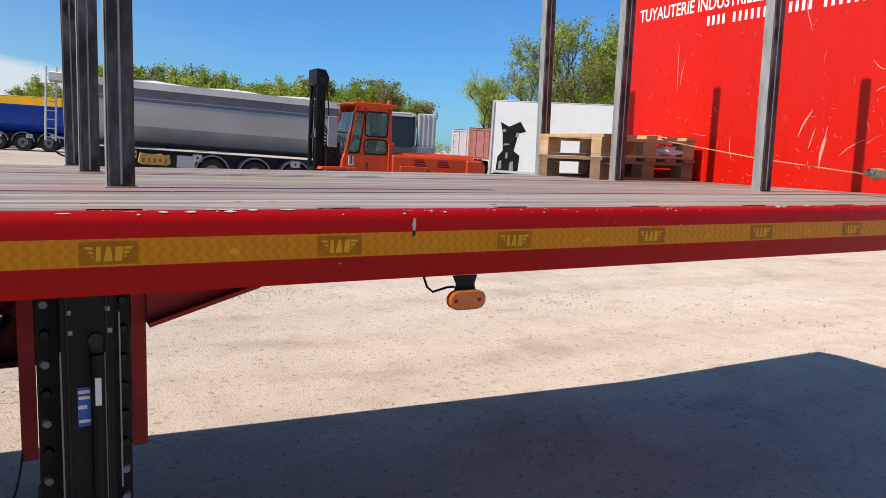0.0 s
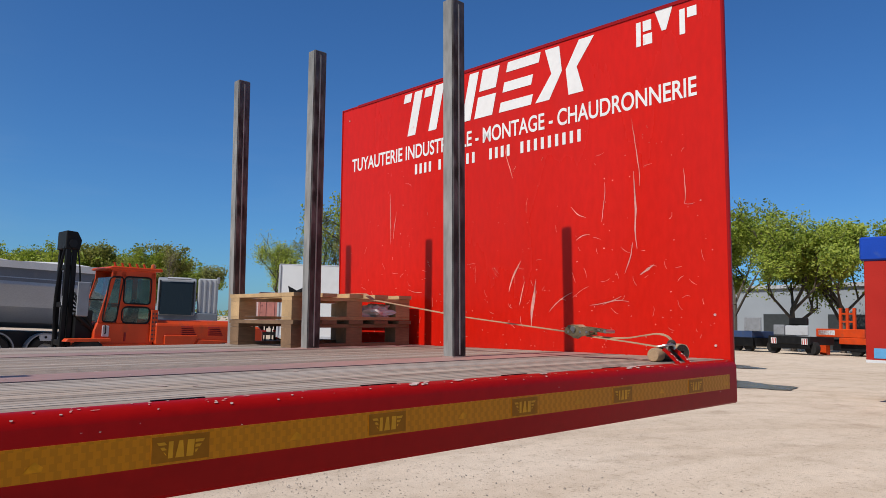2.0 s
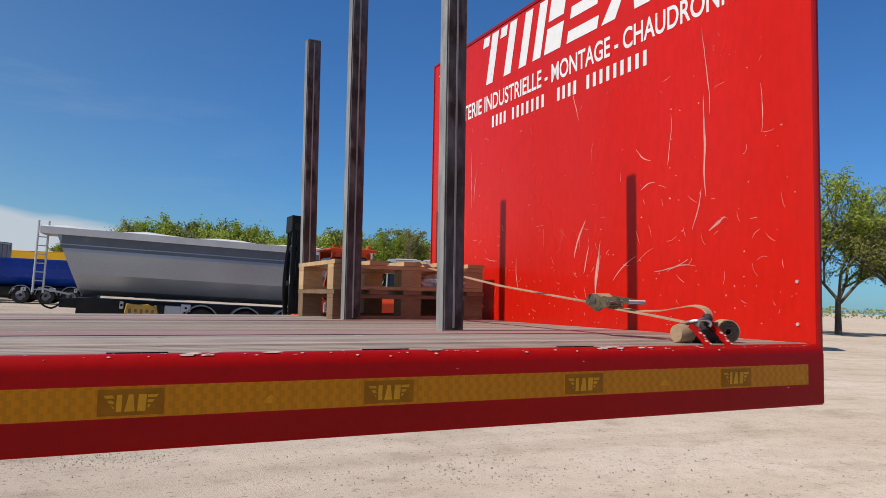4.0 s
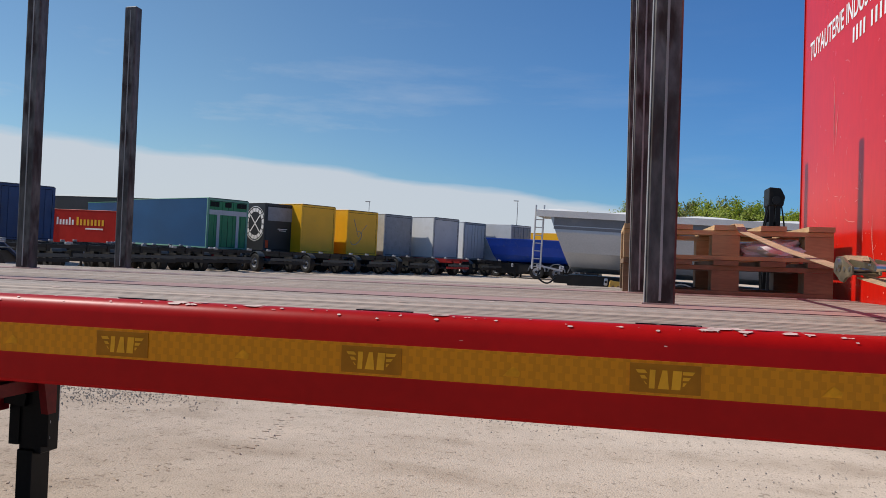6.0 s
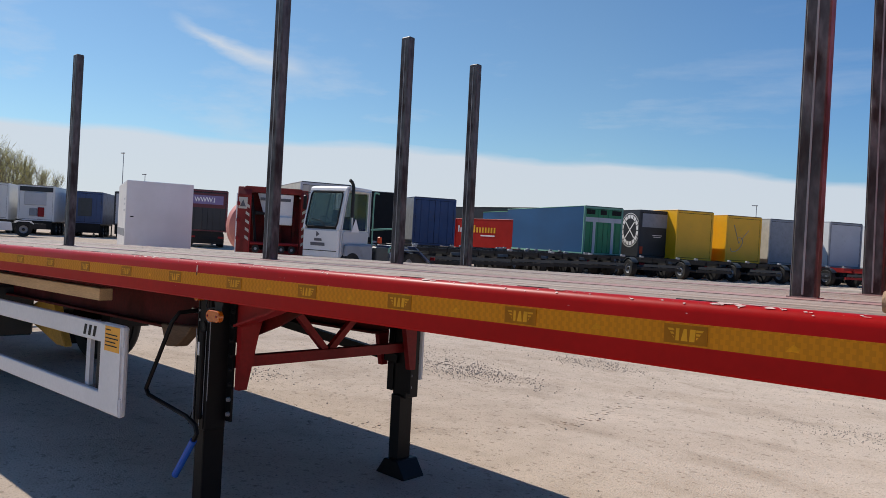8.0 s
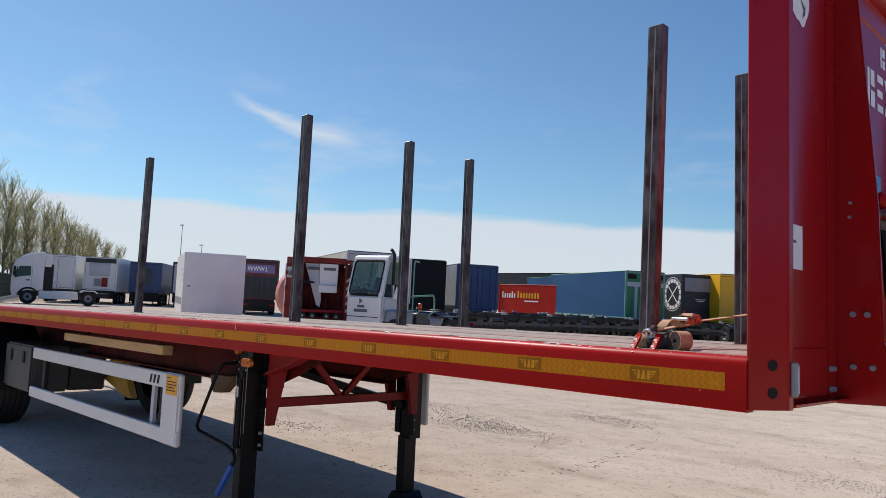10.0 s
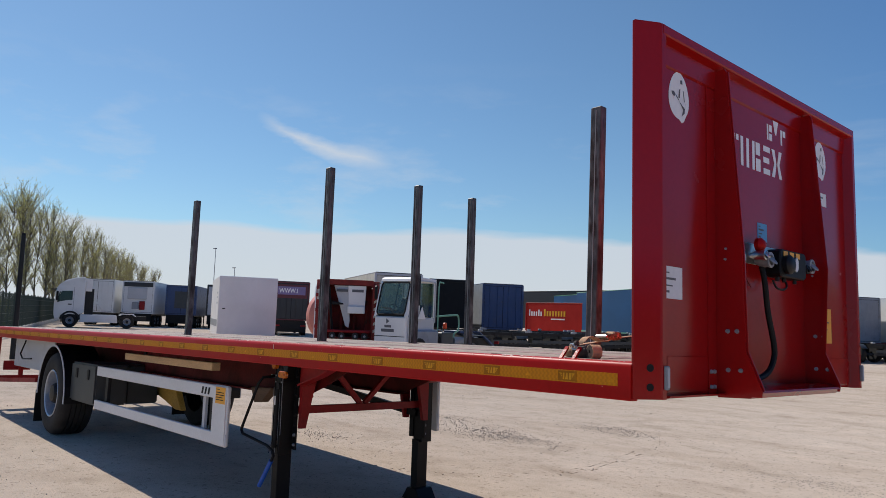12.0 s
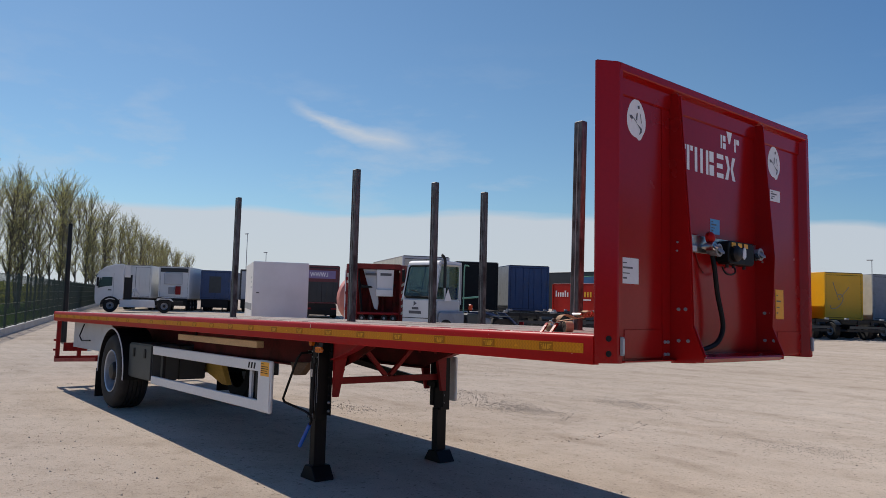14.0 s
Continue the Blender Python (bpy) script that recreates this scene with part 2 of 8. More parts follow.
SLATE = mat("mottled dark grey", (0.12, 0.135, 0.16), 0.4, var=0.15, scale=0.8, dirt=(0.17, 0.18, 0.19), dirt_at=0.56, dirt_soft=4.0)
ALU = mat("brushed aluminium", (0.34, 0.385, 0.45), 0.30, metal=0.45, var=0.10, scale=0.9, squash=(0.4, 1, 1), dirt=(0.38, 0.38, 0.38), dirt_at=0.55, dirt_soft=3.0, dirt_scale=0.8)
TARP = mat("white roof tarpaulin", (0.66, 0.65, 0.62), 0.7, var=0.1, scale=1.2, bump=0.5)
PINK = mat("faded red tank", (0.52, 0.20, 0.16), 0.5, var=0.12)
CONCRETE = mat("pale concrete", (0.42, 0.41, 0.385), 0.85, var=0.14, scale=1.2, bump=0.4)
BARK_PALE = mat("grey-brown bark", (0.13, 0.105, 0.078), 0.9, var=0.3, scale=4, squash=(1, 1, 0.3), bump=0.6)
BARK = mat("tree bark", (0.10, 0.082, 0.066), 0.9, var=0.3, scale=4, squash=(1, 1, 0.3), bump=0.6)
FENCE_GREEN = mat("dark green fence wire", (0.020, 0.040, 0.030), 0.5, var=0.15)
BUILDING = mat("grey wall panels", (0.30, 0.33, 0.36), 0.55, var=0.06, scale=0.3)
TAPE_FAINT = mat("worn yellow tape print", (0.62, 0.25, 0.002), 0.4, var=0.2, scale=60, spec=0.2)
TAPE_PLATE = mat("brown tape print", (0.33, 0.120, 0.003), 0.4, var=0.12, scale=30, spec=0.15)
TAPE_MARK = mat("pale yellow tape print", (0.66, 0.30, 0.010), 0.4, var=0.12, scale=30, spec=0.2)
BLUE_LABEL = mat("blue label", (0.10, 0.33, 0.58), 0.5, var=0.1)
BLUE_GRIP = mat("blue rubber grip", (0.015, 0.09, 0.42), 0.5, var=0.1)
YELLOW_LABEL = mat("orange-yellow label", (0.80, 0.36, 0.02), 0.45, var=0.08)


def leaf_mat(name, a, b, thin=0.45):
    k = bpy.data.materials.new(name)
    k.use_nodes = True
    n, l = k.node_tree.nodes, k.node_tree.links
    p = n["Principled BSDF"]
    p.inputs["Roughness"].default_value = 0.6
    p.inputs["Transmission Weight"].default_value = 0.0
    g = n.new("ShaderNodeNewGeometry")
    r = n.new("ShaderNodeValToRGB")
    r.color_ramp.elements[0].color, r.color_ramp.elements[1].color = (*a, 1), (*b, 1)
    l.new(g.outputs["Random Per Island"], r.inputs[0])
    l.new(r.outputs[0], p.inputs["Base Color"])
    t = n.new("ShaderNodeBsdfTranslucent")
    l.new(r.outputs[0], t.inputs[0])
    mx = n.new("ShaderNodeMixShader")
    mx.inputs[0].default_value = thin
    l.new(p.outputs[0], mx.inputs[1])
    l.new(t.outputs[0], mx.inputs[2])
    l.new(mx.outputs[0], n["Material Output"].inputs[0])
    return k


LEAF_FRESH = leaf_mat("fresh spring leaves", (0.19, 0.27, 0.026), (0.46, 0.51, 0.08))
LEAF_OLIVE = leaf_mat("olive spring leaves", (0.14, 0.165, 0.03), (0.32, 0.31, 0.075))
LEAF_BUD = leaf_mat("sparse yellow-green buds", (0.34, 0.33, 0.11), (0.56, 0.52, 0.20), 0.65)
GRASS = leaf_mat("verge grass blades", (0.06, 0.12, 0.02), (0.14, 0.19, 0.05))


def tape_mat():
    """Yellow tape; the glint of its zigzag cells is put into the colour."""
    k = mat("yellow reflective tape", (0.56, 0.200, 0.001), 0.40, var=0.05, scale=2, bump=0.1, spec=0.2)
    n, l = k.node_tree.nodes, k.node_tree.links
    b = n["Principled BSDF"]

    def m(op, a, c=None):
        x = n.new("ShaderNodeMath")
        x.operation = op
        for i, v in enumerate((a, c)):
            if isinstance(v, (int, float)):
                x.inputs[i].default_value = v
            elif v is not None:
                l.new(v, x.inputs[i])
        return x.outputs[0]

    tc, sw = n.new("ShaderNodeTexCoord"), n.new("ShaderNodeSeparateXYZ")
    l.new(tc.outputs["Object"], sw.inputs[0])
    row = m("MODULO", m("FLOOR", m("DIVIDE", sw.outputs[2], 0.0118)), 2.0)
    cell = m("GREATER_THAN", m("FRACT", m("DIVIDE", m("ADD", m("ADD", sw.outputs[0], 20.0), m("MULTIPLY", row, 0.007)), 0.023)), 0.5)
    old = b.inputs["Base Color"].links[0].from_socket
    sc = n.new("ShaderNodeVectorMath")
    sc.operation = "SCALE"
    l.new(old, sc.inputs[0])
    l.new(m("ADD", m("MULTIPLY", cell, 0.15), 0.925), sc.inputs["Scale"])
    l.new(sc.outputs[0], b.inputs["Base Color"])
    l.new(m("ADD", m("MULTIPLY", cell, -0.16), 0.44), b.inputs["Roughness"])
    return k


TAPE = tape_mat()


def glass_mat(name, tint, clear=0.35):
    k = bpy.data.materials.new(name)
    k.use_nodes = True
    b = k.node_tree.nodes["Principled BSDF"]
    b.inputs["Base Color"].default_value = (*tint, 1)
    b.inputs["Roughness"].default_value, b.inputs["IOR"].default_value = 0.04, 1.45
    b.inputs["Transmission Weight"].default_value = clear
    return k


GLASS = glass_mat("tinted cab glass", (0.020, 0.028, 0.030))
CAB_GLASS = glass_mat("pale green cab glass", (0.42, 0.55, 0.49), 0.95)


def ground_mat():
    k = bpy.data.materials.new("dusty gravel yard")
    k.use_nodes = True
    n, l = k.node_tree.nodes, k.node_tree.links
    b = n["Principled BSDF"]
    b.inputs["Roughness"].default_value = 0.92
    b.inputs["Specular IOR Level"].default_value = 0.1
    b.inputs["Diffuse Roughness"].default_value = 0.4
    tc = n.new("ShaderNodeTexCoord")

    def tex(s, detail, sq=(1, 1, 1), rz=0.0):
        mp = n.new("ShaderNodeMapping")
        mp.inputs["Scale"].default_value = sq
        mp.inputs["Rotation"].default_value = (0, 0, rz)
        l.new(tc.outputs["Object"], mp.inputs[0])
        t = n.new("ShaderNodeTexNoise")
        t.inputs["Scale"].default_value, t.inputs["Detail"].default_value = s, detail
        l.new(mp.outputs[0], t.inputs["Vector"])
        return t.outputs[0]

    def ramp(v, stops):
        r = n.new("ShaderNodeValToRGB")
        e = r.color_ramp.elements
        while len(e) < len(stops):
            e.new(0.5)
        for q, (p, c) in zip(e, stops):
            q.position, q.color = p, (*c, 1)
        l.new(v, r.inputs[0])
        return r.outputs[0]

    def mix(f, a, c, how="MIX"):
        x = n.new("ShaderNodeMix")
        x.data_type, x.blend_type = "RGBA", how
        if isinstance(f, float):
            x.inputs["Factor"].default_value = f
        else:
            l.new(f, x.inputs["Factor"])
        l.new(a, x.inputs["A"])
        l.new(c, x.inputs["B"])
        return x.outputs["Result"]

    broad = ramp(tex(0.13, 6), [(0.3, (0.520, 0.414, 0.318)), (0.52, (0.580, 0.472, 0.372)), (0.75, (0.630, 0.526, 0.428))])
    mid = ramp(tex(3.4, 10), [(0.30, (0.90, 0.885, 0.865)), (0.46, (0.99, 0.985, 0.98)), (0.72, (1.05, 1.045, 1.04))])
    tracks = ramp(tex(0.55, 8, (0.16, 3.2, 1), 0.35), [(0.36, (0.95, 0.942, 0.93)), (0.48, (1.0, 1.0, 1.0)), (0.7, (1.03, 1.025, 1.02))])
    # curved tyre tracks where vehicles have turned
    mp = n.new("ShaderNodeMapping")
    mp.inputs["Location"].default_value = (-7.0, 7.5, 0)
    l.new(tc.outputs["Object"], mp.inputs[0])
    rings = n.new("ShaderNodeTexWave")
    rings.wave_type, rings.rings_direction = "RINGS", "Z"
    rings.inputs["Scale"].default_value, rings.inputs["Distortion"].default_value = 0.16, 1.6
    rings.inputs["Detail"].default_value, rings.inputs["Detail Scale"].default_value = 6.0, 0.8
    l.new(mp.outputs[0], rings.inputs["Vector"])
    arcs = ramp(rings.outputs["Fac"], [(0.0, (1.0, 1.0, 1.0)), (0.78, (1.0, 1.0, 1.0)), (0.93, (0.94, 0.93, 0.92))])
    stain = ramp(tex(0.42, 9), [(0.28, (0.82, 0.80, 0.78)), (0.40, (1.0, 1.0, 1.0)), (1.0, (1.0, 1.0, 1.0))])
    grain = tex(70.0, 9)
    fine = ramp(grain, [(0.28, (0.64, 0.63, 0.62)), (0.42, (0.97, 0.967, 0.965)), (0.75, (1.08, 1.077, 1.075))])
    patch = ramp(tex(1.25, 10, (0.8, 1.2, 1), 0.5), [(0.34, (0.86, 0.845, 0.83)), (0.43, (0.99, 0.99, 0.99)), (0.60, (1.0, 1.0, 1.0)), (0.68, (1.05, 1.045, 1.04))])
    pebble = ramp(tex(21.0, 4), [(0.32, (0.66, 0.65, 0.64)), (0.40, (1.0, 1.0, 1.0)), (0.62, (1.0, 1.0, 1.0)), (0.74, (1.10, 1.095, 1.09))])
    fine = mix(1.0, mix(1.0, fine, pebble, "MULTIPLY"), patch, "MULTIPLY")
    col = mix(1.0, mix(1.0, mix(1.0, mix(1.0, mix(1.0, broad, mid, "MULTIPLY"), tracks, "MULTIPLY"), arcs, "MULTIPLY"), stain, "MULTIPLY"), fine, "MULTIPLY")
    l.new(col, b.inputs["Base Color"])
    bp = n.new("ShaderNodeBump")
    bp.inputs["Strength"].default_value, bp.inputs["Distance"].default_value = 0.55, 0.02
    l.new(grain, bp.inputs["Height"])
    b2 = n.new("ShaderNodeBump")
    b2.inputs["Strength"].default_value, b2.inputs["Distance"].default_value = 0.16, 0.05
    l.new(tex(3.0, 6), b2.inputs["Height"])
    l.new(bp.outputs[0], b2.inputs["Normal"])
    l.new(b2.outputs[0], b.inputs["Normal"])
    return k


GROUND = ground_mat()
STONE = mat("grey gravel stones", (0.33, 0.28, 0.23), 0.85, var=0.25, scale=3, each=0.1)
WET = mat("shallow muddy water", (0.12, 0.105, 0.09), 0.22, var=0.2, bump=0.02)
TURF = mat("rough turf", (0.055, 0.085, 0.022), 0.9, var=0.4, scale=1.5, fine=20, bump=0.6, dirt=(0.10, 0.095, 0.05), dirt_at=0.60, dirt_soft=4.0, dirt_scale=0.6, spec=0.1, depth=0.03)

# ---- building tools ----------------------------------------------------------------


def box(bm, x0, x1, y0, y1, z0, z1, bev=0.0, seg=1):
    v = [bm.verts.new((x, y, z)) for x in (x0, x1) for y in (y0, y1) for z in (z0, z1)]
    fs = [bm.faces.new([v[i] for i in q]) for q in ((0, 1, 3, 2), (4, 6, 7, 5), (0, 4, 5, 1), (2, 3, 7, 6), (0, 2, 6, 4), (1, 5, 7, 3))]
    if bev:
        es = {e for f in fs for e in f.edges}
        bmesh.ops.bevel(bm, geom=list(es), offset=bev, segments=seg, affect="EDGES", clamp_overlap=True)
    return bm


def prism(bm, pts, axis, a, b, bev=0.0):
    """A polygon, given in the two other axes in order, drawn out along an axis from a to b."""
    def at(p, d):
        c = list(p)
        c.insert("xyz".index(axis), d)
        return bm.verts.new(c)
    lo, hi = [at(p, a) for p in pts], [at(p, b) for p in pts]
    k = len(pts)
    fs = [bm.faces.new(lo), bm.faces.new(hi[::-1])]
    fs += [bm.faces.new((lo[i], hi[i], hi[(i + 1) % k], lo[(i + 1) % k])) for i in range(k)]
    if bev:
        bmesh.ops.bevel(bm, geom=list({e for f in fs for e in f.edges}), offset=bev, segments=1, affect="EDGES", clamp_overlap=True)
    return bm


def rod(bm, p, q, r, r2=None, seg=8):
    p, q = Vector(p), Vector(q)
    r2 = r if r2 is None else r2
    d = (q - p).normalized()
    u = d.orthogonal().normalized()
    w = d.cross(u)
    ring = lambda c, s: [bm.verts.new(c + (u * math.cos(2 * math.pi * i / seg) + w * math.sin(2 * math.pi * i / seg)) * s) for i in range(seg)]
    a, b = ring(p, r), ring(q, r2)
    for i in range(seg):
        bm.faces.new((a[i], a[(i + 1) % seg], b[(i + 1) % seg], b[i]))
    bm.faces.new(a[::-1]), bm.faces.new(b)
    return bm


def pipe(bm, pts, r, seg=8):
    """One round tube bent through all the points."""
    pts = [Vector(p) for p in pts]
    rings, u = [], None
    for i, p in enumerate(pts):
        d = (pts[min(i + 1, len(pts) - 1)] - pts[max(i - 1, 0)]).normalized()
        u = d.orthogonal().normalized() if u is None else (u - d * u.dot(d)).normalized()
        w = d.cross(u)
        rings.append([bm.verts.new(p + (u * math.cos(2 * math.pi * k / seg) + w * math.sin(2 * math.pi * k / seg)) * r) for k in range(seg)])
    for a, b in zip(rings, rings[1:]):
        for k in range(seg):
            bm.faces.new((a[k], a[(k + 1) % seg], b[(k + 1) % seg], b[k]))
    bm.faces.new(rings[0][::-1]), bm.faces.new(rings[-1])
    return bm


def arc_band(bm, cx, cz, r0, r1, a0, a1, y0, y1, n_=16):
    """A curved sheet round an axle, between two radii, from angle a0 to a1."""
    rows = []
    for i in range(n_ + 1):
        t = radians(a0 + (a1 - a0) * i / n_)
        rows.append([bm.verts.new((cx + r * math.cos(t), y, cz + r * math.sin(t))) for r, y in ((r0, y0), (r1, y0), (r1, y1), (r0, y1))])
    for a, b in zip(rows, rows[1:]):
        for k in range(4):
            bm.faces.new((a[k], a[(k + 1) % 4], b[(k + 1) % 4], b[k]))
    bm.faces.new(rows[0][::-1]), bm.faces.new(rows[-1])
    return bm


def beam(bm, p, q, wide, high):
    """A square bar from p to q."""
    p, q = Vector(p), Vector(q)
    d = (q - p).normalized()
    up = Vector((0, 0, 1)) if abs(d.z) < 0.9 else Vector((0, 1, 0))
    s = d.cross(up).normalized() * wide / 2
    t = s.cross(d).normalized() * high / 2
    a = [bm.verts.new(p + s * i + t * j) for i, j in ((-1, -1), (1, -1), (1, 1), (-1, 1))]
    b = [bm.verts.new(q + s * i + t * j) for i, j in ((-1, -1), (1, -1), (1, 1), (-1, 1))]
    for i in range(4):
        bm.faces.new((a[i], a[(i + 1) % 4], b[(i + 1) % 4], b[i]))
    bm.faces.new(a[::-1]), bm.faces.new(b)
    return bm


def lathe(bm, prof, c, axis="y", seg=28, caps=True):
    """A profile of (radius, along) turned about an axis through c."""
    rings = []
    for r, a in prof:
        ring = []
        for i in range(seg):
            t = 2 * math.pi * i / seg
            s, k = r * math.cos(t), r * math.sin(t)
            o = {"y": (s, a, k), "x": (a, s, k), "z": (s, k, a)}[axis]
            ring.append(bm.verts.new(Vector(c) + Vector(o)))
        rings.append(ring)
    for p, q in zip(rings, rings[1:]):
        for i in range(seg):
            bm.faces.new((p[i], p[(i + 1) % seg], q[(i + 1) % seg], q[i]))
    if caps:
        bm.faces.new(rings[0]), bm.faces.new(rings[-1][::-1])
    return bm


def B():
    return bmesh.new()


def mesh_of(name, bm, material, smooth=False):
    bmesh.ops.recalc_face_normals(bm, faces=bm.faces)
    me = bpy.data.meshes.new(name)
    bm.to_mesh(me)
    bm.free()
    me.materials.append(material)
    if smooth:
        for p in me.polygons:
            p.use_smooth = True
        me.set_sharp_from_angle(angle=radians(38))
    return me


def part(name, bm, material, parent, label="", smooth=False, kind=""):
    ob = new(name, mesh_of(name, bm, material, smooth))
    ob.parent = parent
    return tagged(ob, label, kind=kind)


def thing(name, label, category, m=None, group="", kind=""):
    ob = new(name)
    ob.empty_display_size = 0.2
    ob.matrix_basis = m if m is not None else Matrix()
    return tagged(ob, label, category, group, kind)


def solid(name, bm, material, label, category, m=None, group="", kind="", smooth=False):
    ob = new(name, mesh_of(name, bm, material, smooth))
    ob.matrix_basis = m if m is not None else Matrix()
    return tagged(ob, label, category, group, kind)


def lettering(bm, text, place, across, up, width, height):
    """Letters of the built-in font as thin raised plates, from place along across, filling width and cap height."""
    cu = bpy.data.curves.new("letters", "FONT")
    cu.body, cu.size, cu.extrude, cu.offset = text, 1.0, 0.0, 0.016
    tmp = bpy.data.objects.new("letters", cu)
    scene.collection.objects.link(tmp)
    bpy.context.view_layer.update()
    me = bpy.data.meshes.new_from_object(tmp.evaluated_get(bpy.context.evaluated_depsgraph_get()))
    xs = [v.co.x for v in me.vertices]
    ys = [v.co.y for v in me.vertices]
    sx, sy = width / (max(xs) - min(xs)), height / (max(ys) - min(ys))
    a, u = Vector(across), Vector(up)
    vs = [bm.verts.new(Vector(place) + a * (v.co.x - min(xs)) * sx + u * (v.co.y - min(ys)) * sy) for v in me.vertices]
    for p in me.polygons:
        try:
            bm.faces.new([vs[i] for i in p.vertices])
        except ValueError:
            pass
    bpy.data.objects.remove(tmp)
    bpy.data.meshes.remove(me)
    bpy.data.curves.remove(cu)
    return bm


def plate(bm, place, across, up, pts):
    """A flat polygon in a plane."""
    a, u, p = Vector(across), Vector(up), Vector(place)
    bm.faces.new([bm.verts.new(p + a * x + u * y) for x, y in pts])
    return bm

# ---- ground ----------------------------------------------------------------


def level(x, y):
    """The yard dips a little under the trailer."""
    return -0.02 - 0.07 * math.exp(-((x - 3.9) / 2.4) ** 2 - ((y - 4.4) / 2.2) ** 2)


def ground():
    bm = B()
    steps = [-900, -300, -140, -80, -50] + [-36 + 2 * i for i in range(37)] + [50, 80, 140, 300, 900]
    grid = [[bm.verts.new((x, y + 8, (0.03 * noise.noise(Vector((x * 0.22, y * 0.22, 0))) * (0.25 if abs(x) < 10 and abs(y + 4) < 9 else 1.0) if abs(x) < 45 and abs(y) < 45 else 0.0) + level(x, y + 8))) for y in steps] for x in steps]
    for i in range(len(steps) - 1):
        for j in range(len(steps) - 1):
            bm.faces.new((grid[i][j], grid[i + 1][j], grid[i + 1][j + 1], grid[i][j + 1]))
    return solid("ground", bm, GROUND, "dusty beige gravel yard with wheel tracks and loose stones", "ground", kind="structure", smooth=True)


ground()


def stones():
    """Loose stones and swept-up heaps of gravel on the yard."""
    rnd = random.Random(5)
    bm = B()
    spots = [(-2.1, 6.9, 0.55, 480), (-1.5, 8.95, 0.5, 260), (2.0, 7.65, 0.45, 320), (-3.7, 7.3, 0.6, 260), (-3.4, 4.66, 0.35, 130), (4.1, 5.0, 0.5, 120), (5.2, 6.4, 0.8, 130), (-6.5, 11.0, 1.6, 160), (2.4, 9.0, 1.4, 120)]
    places = [(rnd.gauss(x, s), rnd.gauss(y, s * 0.5), 1.0) for x, y, s, k in spots for _ in range(int(k * 1.7))]
    places += [(rnd.uniform(-12, 10), rnd.uniform(-3, 12), rnd.choice((0.6, 0.7, 0.8, 1.3))) for _ in range(1900)]
    places += [(rnd.gauss(x, 1.2), rnd.gauss(y, 0.5), rnd.choice((0.6, 0.8, 1.4))) for x, y in ((-2.5, 0.3), (0.5, -0.2), (-5.5, -0.6), (3.0, 0.8), (5.5, 2.6), (8.0, 4.0), (6.5, 5.5)) for _ in range(130)]
    for x, y, f in places:
        r = f * rnd.uniform(0.004, 0.011)
        c = Vector((x, y, level(x, y) + r * 0.35))
        top = bm.verts.new(c + Vector((rnd.uniform(-.4, .4) * r, rnd.uniform(-.4, .4) * r, r * 0.8)))
        k = rnd.choice((5, 6))
        ring = [bm.verts.new(c + Vector((math.cos(6.283 * i / k) * r * rnd.uniform(.7, 1.3), math.sin(6.283 * i / k) * r * rnd.uniform(.7, 1.3), -r * 0.4))) for i in range(k)]
        for i in range(k):
            bm.faces.new((ring[i], ring[(i + 1) % k], top))
    solid("gravel", bm, STONE, "loose grey gravel stones scattered over the dusty yard", "gravel", kind="stuff")


stones()


def tyre_track(pts, wide, label):
    """Ribbed marks that a tyre has pressed into the dust, along a bent line."""
    bm = B()
    rnd = random.Random(3)
    pts = [Vector((x, y, 0)) for x, y in pts]
    for p, q in zip(pts, pts[1:]):
        d = (q - p).normalized()
        w = Vector((-d.y, d.x, 0))
        k = int((q - p).length / 0.055)
        for i in range(k):
            for j in range(3):
                if rnd.random() < 0.45:
                    continue
                c = p + d * (0.055 * i + (0.028 if j % 2 else 0.0)) + w * wide * (j - 1) / 3
                z = level(c.x, c.y) + rnd.uniform(-0.001, 0.005)
                e, f = d * rnd.uniform(0.004, 0.014), w * wide * rnd.uniform(0.05, 0.16)
                vs = [bm.verts.new((v.x, v.y, z - h)) for h in (0, 0.02) for v in (c - e - f, c + e - f, c + e + f, c - e + f)]
                bm.faces.new(vs[:4])
                for a_, b_ in ((0, 1), (1, 2), (2, 3), (3, 0)):
                    bm.faces.new((vs[a_], vs[b_], vs[b_ + 4], vs[a_ + 4]))
    solid("tyre_track", bm, GROUND, label, "tyre track", kind="stuff")


def bend(pts, k=10):
    """Points along a smooth line through the given ones."""
    out = []
    for i in range(len(pts) - 1):
        p0, p1, p2, p3 = (Vector(pts[max(0, min(len(pts) - 1, i + o))]) for o in (-1, 0, 1, 2))
        for j in range(k):
            t = j / k
            out.append(tuple(0.5 * ((2 * p1) + (p2 - p0) * t + (2 * p0 - 5 * p1 + 4 * p2 - p3) * t * t + (3 * p1 - p0 - 3 * p2 + p3) * t ** 3)))
    return out


tyre_track(bend([(-1.6, 3.75), (-0.58, 4.44), (-0.04, 5.12), (0.14, 5.94), (0.05, 6.8), (-0.21, 7.7)]), 0.22, "faint ribbed tyre track in the dust")

# ---- the flatbed trailer --------------------------------------------------------
# It leans a little: built level, then turned as it stands on its legs.
STAND = Matrix.Translation((0, 0, EYE)) @ (pose(0, 0, 0, 0, 0, TURN) @ pose(0, 0, 0, 0, LEAN, 0) @ pose(0, 0, 0, TILT, 0, 0) @ pose(0, 0, 0, 0, 0, -TURN)) @ Matrix.Translation((0, 0, -EYE)) @ pose(0, 0, 0, 0, -0.16, 0)
YN, YF, YM = 1.522, 4.072, 2.797
DECK, RAIL_TOP, RAIL_LOW = 1.450, 1.449, 1.287
